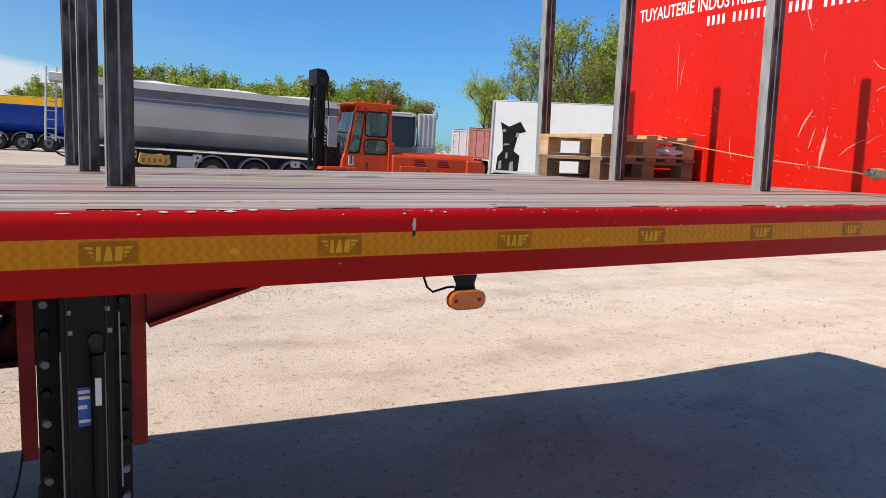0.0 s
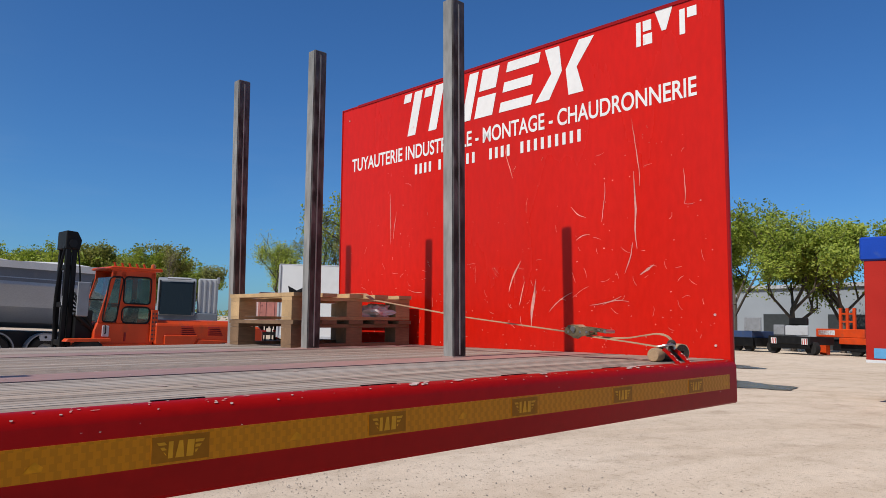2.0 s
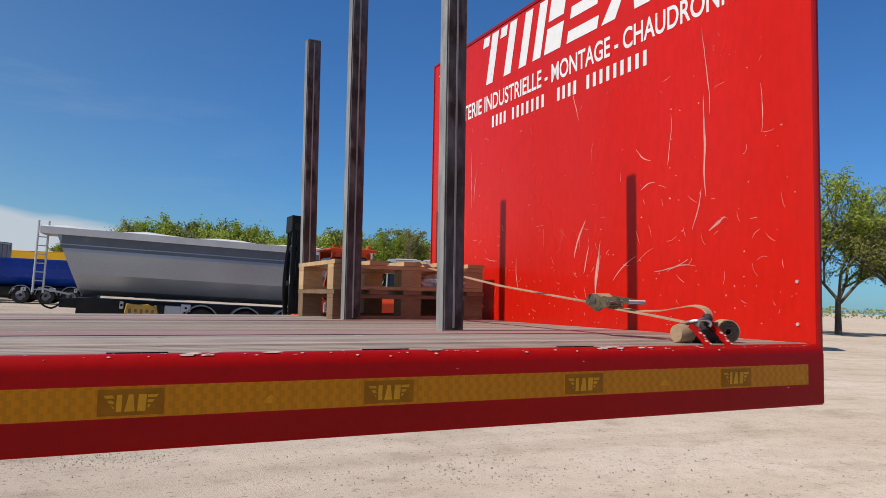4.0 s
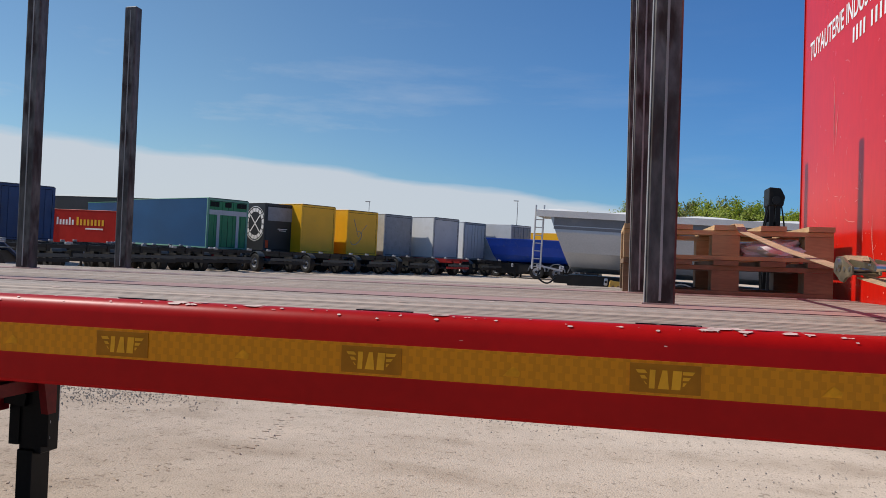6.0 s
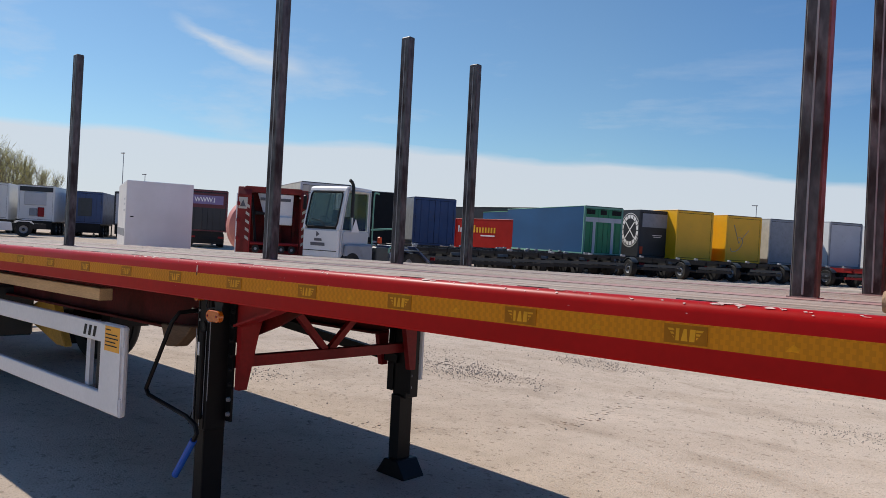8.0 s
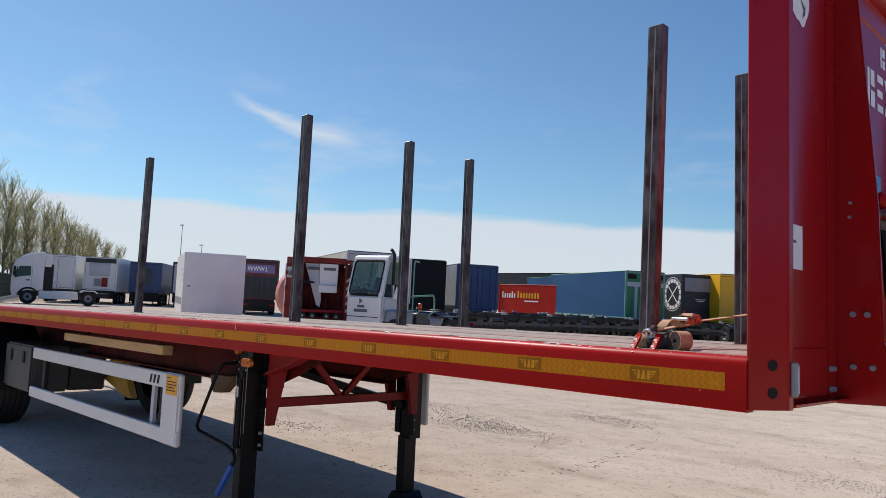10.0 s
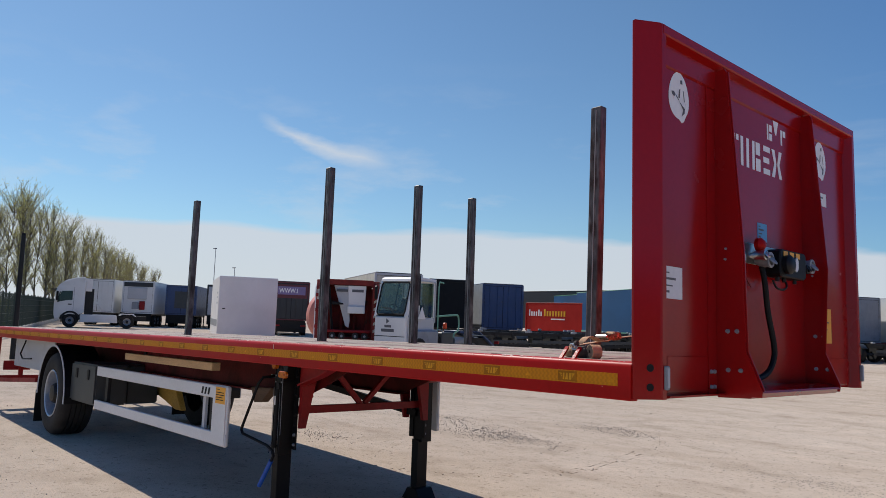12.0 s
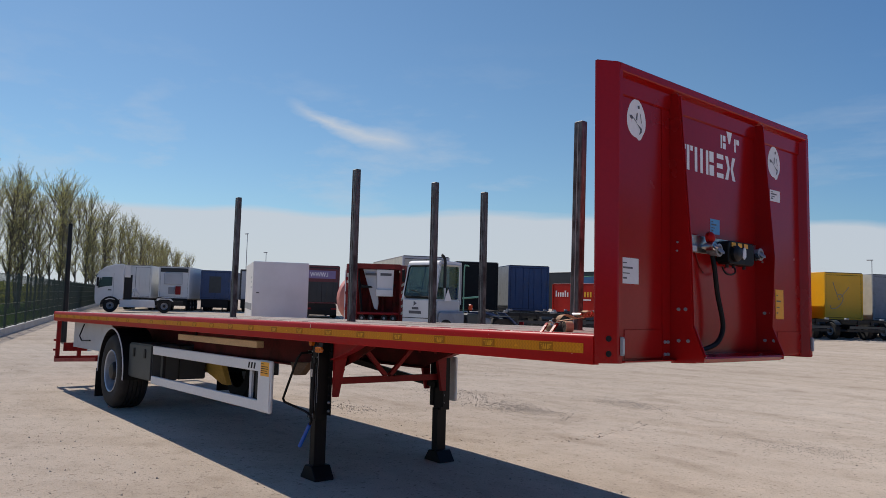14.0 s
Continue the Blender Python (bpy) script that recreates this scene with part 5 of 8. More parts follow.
# The lower pallet's shade is put into its browner wood.
pallet(DECK + 0.001, WOOD_BROWN, "brown wooden half pallet on the deck under another, darkened for shade")
pallet(DECK + 0.136, WOOD_NEW, "pale new wooden half pallet stacked on a darker one")


def rag():
    bm = B()
    bmesh.ops.create_icosphere(bm, subdivisions=4, radius=0.07)
    for v in bm.verts:
        d = noise.noise(v.co * 26) * 0.034 + noise.noise(v.co * 70) * 0.016
        v.co += v.co.normalized() * d
        v.co.z *= 0.5
        v.co.x *= 1.3
    return solid("crumpled_rag", bm, WHITE_OLD, "crumpled grey and white rag tucked in the pallet", "rag", STAND @ Matrix.Translation((3.47, 3.43, DECK + 0.178)) @ Matrix.Diagonal((1.35, 1.2, 1.25, 1)), smooth=True)


rag()


def ribbon(bm, pts, wide, thick=0.003):
    """A flat webbing band along a path of (place, side) pairs."""
    rows = []
    for i, (p, s) in enumerate(pts):
        p, s = Vector(p), Vector(s).normalized() * wide / 2
        q = Vector(pts[min(i + 1, len(pts) - 1)][0]) - Vector(pts[max(i - 1, 0)][0])
        t = q.cross(s).normalized() * thick / 2
        rows.append([bm.verts.new(p + a * s + b * t) for a, b in ((-1, -1), (1, -1), (1, 1), (-1, 1))])
    for a, b in zip(rows, rows[1:]):
        for i in range(4):
            bm.faces.new((a[i], a[(i + 1) % 4], b[(i + 1) % 4], b[i]))
    bm.faces.new(rows[0][::-1]), bm.faces.new(rows[-1])
    return bm


strap = thing("ratchet_strap", "beige webbing strap with steel ratchet, tied from pallet to deck", "strap", STAND)
X1 = (1, 0, 0)
part("band", ribbon(B(), [((3.29, 3.92, 1.55), X1), ((3.29, 3.915, 1.70), X1), ((3.29, 3.87, 1.723), X1), ((3.32, 3.31, 1.723), X1), ((3.325, 3.24, 1.690), X1), ((3.335, 2.60, 1.605), X1), ((3.318, 2.02, 1.550), X1)], 0.030), WEBBING, strap)
part("lower_band", ribbon(B(), [((3.322, 1.92, 1.534), X1), ((3.330, 1.75, 1.517), X1), ((3.335, 1.62, 1.502), X1)], 0.028), WEBBING, strap)
tail = bend([(3.335, 1.90, 1.534), (3.352, 1.84, 1.529), (3.372, 1.78, 1.530), (3.388, 1.72, 1.540), (3.396, 1.67, 1.547), (3.400, 1.635, 1.541), (3.398, 1.615, 1.526), (3.384, 1.603, 1.508)], 4)
part("loose_tail", ribbon(B(), [(p, (1, 0.35, 0.10)) for p in tail], 0.032), WEBBING, strap)
rat = part("ratchet", prism(B(), [(2.008, 1.545), (2.005, 1.562), (1.990, 1.576), (1.955, 1.576), (1.930, 1.566), (1.895, 1.556), (1.890, 1.540), (1.930, 1.534), (1.945, 1.524), (1.965, 1.526), (1.980, 1.536)], "x", 3.290, 3.295, 0.001), BRASS, strap, "worn brassy steel ratchet")
part("ratchet_side", prism(B(), [(2.008, 1.545), (2.005, 1.562), (1.990, 1.576), (1.955, 1.576), (1.930, 1.566), (1.895, 1.556), (1.890, 1.540), (1.930, 1.534), (1.980, 1.536)], "x", 3.338, 3.343, 0.001), BRASS, rat)
part("base_plate", prism(B(), [(2.005, 1.543), (1.893, 1.539), (1.893, 1.542), (2.005, 1.547)], "x", 3.2955, 3.3375), BRASS, rat)
part("top_wrap", prism(B(), [(1.990, 1.565), (1.982, 1.577), (1.952, 1.578), (1.938, 1.568), (1.955, 1.556)], "x", 3.2965, 3.3365), WEBBING, rat, "strap wound on the spool")
for y in (1.990, 1.965, 1.935, 1.905):
    part("pin", rod(B(), (3.2885, y, 1.550), (3.345, y, 1.550), 0.005, seg=8), STEEL, rat)
part("spool", rod(B(), (3.284, 1.965, 1.562), (3.350, 1.965, 1.562), 0.011, seg=12), STEEL, rat)
for x in (3.300, 3.352):
    part("handle_arm", beam(B(), (x, 1.955, 1.566), (x + 0.018, 1.840, 1.553), 0.004, 0.012), BRASS, rat)
part("handle", rod(B(), (3.314, 1.840, 1.553), (3.374, 1.840, 1.553), 0.007, seg=10), STEEL, rat)
part("handle_plate", beam(B(), (3.335, 1.875, 1.559), (3.342, 1.845, 1.556), 0.050, 0.003), STEEL, rat)
part("hook", pipe(B(), bend([(3.330, 1.635, 1.502), (3.340, 1.605, 1.508), (3.362, 1.592, 1.511), (3.376, 1.590, 1.503), (3.372, 1.592, 1.492)], 4), 0.0048), STEEL, strap, "steel wire hook", smooth=True)

roll = thing("rolled_strap", "rolled-up brown webbing strap in a red lashing bracket", "strap", STAND @ Matrix.Translation((3.385, 1.618, DECK)))


def coil(m, half, r0, r1, turns):
    bm = B()
    k = 16 * turns
    rows = []
    for i in range(k + 1):
        a = 2 * math.pi * i / 16
        r = r0 + (r1 - r0) * i / k
        rows.append([bm.verts.new(m @ Vector((x, (r + d) * math.cos(a), (r + d) * math.sin(a)))) for x, d in ((-half, 0), (half, 0), (half, 0.0026), (-half, 0.0026))])
    for a, b in zip(rows, rows[1:]):
        for i in range(4):
            bm.faces.new((a[i], a[(i + 1) % 4], b[(i + 1) % 4], b[i]))
    bm.faces.new(rows[0][::-1]), bm.faces.new(rows[-1])
    return bm


# one flattened roll: the beige outer wrap at one end, the dark spiral end at the other
part("outer_wrap", lathe(B(), [(0.010, -0.088), (0.022, -0.086), (0.0255, -0.074), (0.0255, -0.050), (0.023, -0.040)], (0.0, 0.014, 0.0245), "x", 20), WEBBING, roll, "beige ribbed outer wrap", smooth=True)
part("middle_wrap", lathe(B(), [(0.020, -0.037), (0.026, -0.030), (0.028, 0.0), (0.029, 0.035), (0.020, 0.045)], (0.0, 0.012, 0.027), "x", 20), WEBBING_DARK, roll, "dark worn inner wrap", smooth=True)
part("coil", coil(pose(0.076, 0.004, 0.0305, 0, 0, 66), 0.024, 0.006, 0.0285, 6), WEBBING_DARK, roll, "spiral end of the dark roll", smooth=True)
part("coil_edge", coil(pose(0.076, 0.004, 0.0305, 0, 0, 66), 0.0235, 0.0285, 0.0305, 1), WEBBING, roll, smooth=True)
for x in (-0.060, 0.012):
    bm = B()
    beam(bm, (x + 0.006, -0.078, -0.012), (x + 0.002, -0.030, 0.034), 0.016, 0.010)
    beam(bm, (x + 0.002, -0.031, 0.033), (x - 0.002, -0.014, 0.046), 0.016, 0.010)
    part("bracket_arm", bm, RED, roll, "chipped red bracket arm")
    bm = B()
    for k in range(6):
        f = 0.1 + 0.14 * k
        c = Vector((x + 0.006, -0.078, -0.012)).lerp(Vector((x + 0.002, -0.030, 0.034)), f)
        r_ = 0.0016 + 0.0012 * (k % 3)
        bm.faces.new([bm.verts.new(c + Vector((r_ * math.cos(t) * 1.6 + 0.004 * math.sin(k * 2.0), -0.0042 + 0.69 * r_ * math.sin(t), 0.0042 + 0.72 * r_ * math.sin(t)))) for t in (0, 1.1, 2.3, 3.3, 4.4, 5.4)])
    part("bracket_chips", bm, CHIP, roll, "pale paint chips")
part("shackle", pipe(B(), [(-0.020 + 0.018 * math.cos(t), -0.024 + 0.003 * t, 0.050 + 0.014 * math.sin(t)) for t in [0.4 * i for i in range(15)]], 0.0042, 6), STEEL, roll, "steel shackle", smooth=True)
part("tail_loop", lathe(B(), [(0.010, -0.010), (0.014, -0.006), (0.014, 0.006), (0.010, 0.010)], (-0.008, -0.016, 0.064), "x", 14), WEBBING_DARK, roll, "dark webbing loop", smooth=True)

# ---- the yard beyond: boxes on wheels, containers, tractors ------------------------------


def small_wheel(parent, x, y, z, r=0.5, w=0.32, out=-1):
    bm = B()
    s = out
    lathe(bm, [(r * 0.55, 0), (r * 0.9, s * 0.015), (r, -s * 0.04), (r, -s * (w - 0.04)), (r * 0.9, -s * w), (r * 0.3, -s * w)], (x, y, z), "y", 22, False)
    t = part("tyre", bm, RUBBER, parent, smooth=True)
    bm = B()
    lathe(bm, [(r * 0.54, s * 0.004), (r * 0.46, -s * 0.08), (r * 0.33, -s * 0.10), (r * 0.22, -s * 0.03), (0.001, -s * 0.01)], (x, y, z), "y", 18, False)
    part("rim", bm, GREY, t, "dusty grey steel rim", smooth=True)
    part("hub", lathe(B(), [(r * 0.2, -s * 0.04), (r * 0.19, s * 0.01), (r * 0.1, s * 0.03), (0.001, s * 0.03)], (x, y, z), "y", 12, False), CHASSIS, t, "dark wheel hub", smooth=True)
    return t


def running_gear(th, length, axles=3, legs=True, beam_m=None, first=1.6, top=1.12, lamps=True):
    """Rails, wheels and landing legs under a box whose rear is at x = 0 and whose front is at x = length."""
    for y in (-0.42, 0.42):
        part("chassis_rail", box(B(), 0.1, length - 0.1, y - 0.06, y + 0.06, top - 0.28, top - 0.02), beam_m or CHASSIS, th, "black chassis rail")
    for k in range(axles):
        x = first + 1.32 * k
        part("axle", rod(B(), (x, -0.9, 0.5), (x, 0.9, 0.5), 0.06, seg=10), CHASSIS, th)
        small_wheel(th, x, -1.22, 0.5, out=-1)
        small_wheel(th, x, 1.22, 0.5, out=1)
    if legs:
        for y in (-0.75, 0.75):
            part("landing_leg", box(B(), length * 0.78 - 0.05, length * 0.78 + 0.05, y - 0.05, y + 0.05, 0.04, top - 0.05), CHASSIS, th)
            part("foot", box(B(), length * 0.78 - 0.12, length * 0.78 + 0.12, y - 0.1, y + 0.1, 0.0, 0.05), CHASSIS, th)
    part("bumper", box(B(), 0.0, 0.1, -1.15, 1.15, 0.48, 0.62), beam_m or CHASSIS, th, "rear underrun bumper")
    for y in (-0.95, 0.95) if lamps else ():
        part("tail_lamp", box(B(), -0.01, 0.02, y - 0.2, y + 0.2, 0.66, 0.78), RED_DULL, th, "red tail lamp")


def box_trailer(label, rear, az, length, side_m, door_m, top=4.0, low=1.15, wide=2.52, frame_m=None, wheels=True, doors=2, axles=3, name="box_trailer", cat="trailer", roof_m=None, first=1.6, group="parked trailers"):
    """rear: the middle of the rear face on the ground; az: the way it points away, degrees left of north."""
    th = thing(name, label, cat, pose(rear[0], rear[1], 0, 0, 0, az + 90), group)
    h = wide / 2
    body = part("body", box(B(), 0.06, length, -h, h, low, top - 0.04, 0.02), side_m, th)
    part("roof", box(B(), 0.0, length + 0.01, -h - 0.012, h + 0.012, top - 0.045, top, 0.015), roof_m or frame_m or side_m, th)
    fm = frame_m or side_m
    for s in (-1, 1):
        part("corner_post", box(B(), -0.012, 0.07, s * h - 0.06, s * h + 0.06, low - 0.03, top - 0.05), fm, th)
        part("lower_rail", box(B(), 0.05, length, s * h - 0.03, s * h + 0.03, low - 0.06, low + 0.05), fm, th)
    part("head_frame", box(B(), -0.012, 0.06, -h + 0.061, h - 0.061, top - 0.16, top - 0.05), fm, th)
    part("sill", box(B(), -0.012, 0.06, -h + 0.061, h - 0.061, low - 0.03, low + 0.06), fm, th)
    part("door_seal", box(B(), 0.012, 0.058, -h + 0.062, h - 0.062, low + 0.062, top - 0.162), BLACK, th, "black rubber door seal")
    for k in range(doors):
        w = (wide - 0.13) / doors
        y0 = -h + 0.065 + k * w
        d = part("door", box(B(), 0.002, 0.055, y0 + 0.014, y0 + w - 0.014, low + 0.085, top - 0.185, 0.006), door_m, th)
        for f in (0.3, 0.72) if doors > 1 else ():
            part("lock_bar", rod(B(), (-0.015, y0 + w * f, low + 0.05), (-0.015, y0 + w * f, top - 0.18), 0.016, seg=6), door_m, d)
        for f in range(4):
            z = low + 0.3 + f * (top - low - 0.7) / 3
            part("hinge", box(B(), -0.018, 0.0, (y0 if k == 0 else y0 + w - 0.12), (y0 + 0.12 if k == 0 else y0 + w), z, z + 0.06), door_m, d)
    part("roof_edge", box(B(), -0.016, 0.0, -h, h, top - 0.05, top - 0.012), DARK, th, "dark roof edge strip")
    if wheels:
        running_gear(th, length, axles, first=first, top=low)
    return th


def row_box(label, left, right, length, side_m, door_m, az=60.0, **kw):
    mid = ((left[0] + right[0]) / 2, (left[1] + right[1]) / 2)
    return box_trailer(label, mid, az, length, side_m, door_m, **kw)


green_tr = row_box("blue curtain trailer with green doors in a row of parked trailers", (-19.5, 38.3), (-17.5, 39.8), 11.6, TEAL_BLUE, GREEN, frame_m=MINT)
black_tr = row_box("black box trailer with a round white emblem on its side", (-17.3, 41.2), (-15.9, 43.4), 9.0, DARK, DARK, frame_m=DARK, doors=1)
row_box("yellow box trailer, plain side and rear doors", (-15.62, 42.52), (-13.82, 44.32), 9.0, YELLOW, YELLOW, top=4.1, doors=1)
vg = row_box("yellow box trailer with a thin curved mark on its door", (-13.15, 45.0), (-12.45, 47.6), 9.0, YELLOW, YELLOW, doors=1)
row_box("grey box trailer with pale side in the parked row", (-11.9, 48.6), (-10.7, 50.6), 9.0, BEIGE, GREY, frame_m=GREY, doors=1)
row_box("white box trailer with bluish grey rear doors", (-8.8, 50.0), (-7.8, 53.0), 9.0, WHITE, LIGHT_GREY, frame_m=GREY, doors=1)
row_box("white box trailer with grey framed doors, far in the row", (-7.7, 56.0), (-6.8, 58.4), 9.0, WHITE, LIGHT_GREY, frame_m=GREY)
row_box("long pale grey box trailer behind the blue tipper", (-4.4, 57.4), (-3.2, 59.8), 10.0, LIGHT_GREY, GREY, frame_m=LIGHT_GREY)
row_box("yellow box trailer far behind the tippers", (1.5, 60.0), (3.5, 62.0), 8.0, YELLOW, YELLOW, top=3.6)
row_box("blue box trailer with green edge in the parked row", (-27.6, 44.0), (-25.6, 45.6), 9.0, TEAL_BLUE, TEAL_BLUE, frame_m=GREEN, top=3.95)
red_tr = box_trailer("red curtain trailer with white and yellow lettering bars", (-34.2, 45.2), -97, 9.0, SIGNAL_RED, SIGNAL_RED, top=3.2, low=1.0)
for k in range(6):
    part("print_bar", box(B(), 0.35 + 0.27 * k, 0.50 + 0.27 * k, -1.272, -1.262, 2.15, 2.65 if k in (0, 4) else 2.5), LETTER, red_tr, "white lettering bar")
for k in range(8):
    part("print_bar", box(B(), 2.1 + 0.31 * k, 2.28 + 0.31 * k, -1.272, -1.262, 2.15, 2.7 if k == 0 else 2.55), YELLOW, red_tr, "yellow lettering bar")
part("small_print", box(B(), 2.9, 4.4, -1.272, -1.262, 1.88, 1.98), LETTER, red_tr, "white small print bar")
box_trailer("dark grey curtain trailer standing far behind", (-39.5, 50.2), -97, 13.6, DARK, DARK, top=4.4, name="curtain_trailer")
row_box("navy blue container with steel doors on a chassis", (-27.0, 31.5), (-24.9, 33.0), 6.1, GREY, NAVY, top=3.95, frame_m=NAVY, cat="container", name="container_trailer")
row_box("black curtain trailer beside the terminal tractor", (-27.6, 27.6), (-25.8, 29.4), 9.0, BLACK, BLACK, frame_m=BLACK, doors=1)
row_box("beige corrugated box trailer behind the terminal tractor", (-26.0, 22.4), (-24.4, 24.3), 9.0, BEIGE, BEIGE, az=66, frame_m=LIGHT_GREY)
wf = row_box("dark maroon walking-floor trailer with a lettered violet board", (-43.3, 26.1), (-41.9, 28.2), 10.0, LIGHT_GREY, DARK, az=62, frame_m=MAROON)
# Added black box fills the dark open underside.
part("under_body", box(B(), 0.15, 4.0, -1.1, 1.1, 0.25, 1.1), CHASSIS, wf, "black box filling the dark space under the trailer")

part("name_board", box(B(), -0.03, -0.012, -1.15, 1.15, 2.75, 3.75), MAROON, wf, "dark maroon board")
part("white_board", box(B(), -0.045, -0.03, -1.0, 1.0, 3.0, 3.6), VIOLET, wf, "faded blue-violet sign board")
bm = B()
lettering(bm, "WWW.I", (-0.048, 0.92, 3.13), (0, -1, 0), (0, 0, 1), 1.35, 0.34)
part("sign_lettering", bm, LETTER, wf, "white lettering WWW.I")
# header panel and pale posts of the green doors
for y0, y1 in ((-1.16, -0.55), (-0.18, 0.22), (0.60, 1.16)):
    part("header_pane", box(B(), -0.03, -0.013, y0, y1, 3.5, 3.78), BLACK, green_tr, "dark header pane")
part("header_panel", box(B(), -0.03, -0.013, -1.2, 1.2, 3.05, 3.32), LIGHT_GREY, green_tr, "pale header panel")
for y in (-0.62, 0.62):
    part("pale_post", box(B(), -0.035, -0.013, y - 0.09, y + 0.09, 1.2, 3.05), LIGHT_GREY, green_tr, "pale door post")
part("shutter", box(B(), -0.03, -0.012, -1.1, 1.1, 2.95, 3.78, 0.005), GREY, black_tr, "grey upper shutter")
for z, w in ((2.45, 0.7), (2.35, 0.5)):
    part("print_bar", box(B(), -0.012, -0.006, -w / 2, w / 2, z, z + 0.04), LETTER, black_tr)
for y in (-1.1, 1.1):
    part("marker", box(B(), -0.03, -0.012, y - 0.1, y + 0.1, 1.3, 1.75), ORANGE, black_tr, "orange marker plate")
# round emblem on the black trailer's side, curved mark on the yellow door, colour bars
bm = B()
o, a_, u_ = (1.05, 1.2755, 2.75), (-1, 0, 0), (0, 0, 1)
for i in range(32):
    t0, t1 = 2 * math.pi * i / 32, 2 * math.pi * (i + (0.62 if i % 2 else 1.0)) / 32
    plate(bm, o, a_, u_, [(r * math.cos(t), r * math.sin(t)) for r, t in ((0.72, t0), (0.95, t0), (0.95, t1), (0.72, t1))])
    plate(bm, o, a_, u_, [(r * math.cos(t), r * math.sin(t)) for r, t in ((1.02, t0), (1.06, t0), (1.06, 2 * math.pi * (i + 1) / 32), (1.02, 2 * math.pi * (i + 1) / 32))])
for s in (-1, 1):
    plate(bm, o, a_, u_, [(-0.5 * s - 0.06, -0.5), (-0.5 * s + 0.06, -0.5), (0.5 * s + 0.06, 0.5), (0.5 * s - 0.06, 0.5)])
part("side_emblem", bm, LETTER, black_tr, "round white ring emblem")
bm = B()
pipe(bm, [(-0.004, 0.5 - 0.45 * math.cos(t * 0.35), 2.2 + 0.45 * math.sin(t * 0.35 + 2.6)) for t in range(-4, 10)], 0.02, 5)
pipe(bm, [(-0.004, 0.75, 3.4), (-0.004, 0.35, 2.3), (-0.004, -0.35, 3.1)], 0.02, 5)
part("door_mark", bm, GREY, vg, "thin curved grey mark")


def empty_chassis(label, x, y, az, length=8.5, beam_m=None):
    th = thing("container_chassis", label, "trailer", pose(x, y, 0, 0, 0, az + 90), "empty container chassis")
    running_gear(th, length, 2, first=1.4, beam_m=beam_m, top=1.15, lamps=False)
    for k in range(5):
        xx = 0.2 + k * (length - 0.4) / 4
        part("cross_bar", box(B(), xx - 0.07, xx + 0.07, -1.22, 1.22, 1.0, 1.14), beam_m or CHASSIS, th)
    for s in (-1, 1):
        part("side_bar", box(B(), 3.6, length * 0.74, s * 1.2 - 0.02, s * 1.2 + 0.02, 0.55, 0.65), GREY, th, "grey side guard bar")
        for x in (1.4, 2.72):
            part("mudguard", arc_band(B(), x, 0.5, 0.58, 0.61, 35, 145, s * 1.06 - 0.18, s * 1.06 + 0.18, 8), PLASTIC, th, "dark plastic mudguard")
        for x in (0.2, length - 0.2):
            part("twist_lock", box(B(), x - 0.09, x + 0.09, s * 1.13 - 0.09, s * 1.13 + 0.09, 1.14, 1.24, 0.015), GREY, th, "worn steel twist lock")
    part("lamp_board", box(B(), -0.03, 0.0, -1.1, 1.1, 0.66, 0.80), PLASTIC, th, "dark rear lamp board")
    part("tool_box", box(B(), length * 0.52, length * 0.62, -1.1, -0.6, 0.5, 0.95, 0.02), PLASTIC, th, "dark tool box")
    return th


for k in range(9):
    s = -2.0 + 3.6 * k
    empty_chassis("empty black container chassis standing in a row", -16.6 + 0.5 * s, 33.5 + 0.79 * s, 60 + 2 * math.sin(k * 2.3), beam_m=RED_DULL if k == 6 else None)
for k in range(5):
    empty_chassis("empty black container chassis behind the terminal tractor", -17.5 - 0.4 * k + 0.8 * k, 23.5 + 2.9 * k, 62 + 3 * math.sin(k * 1.7), length=7.0)


# ---- tippers -----------------------------------------------------------------


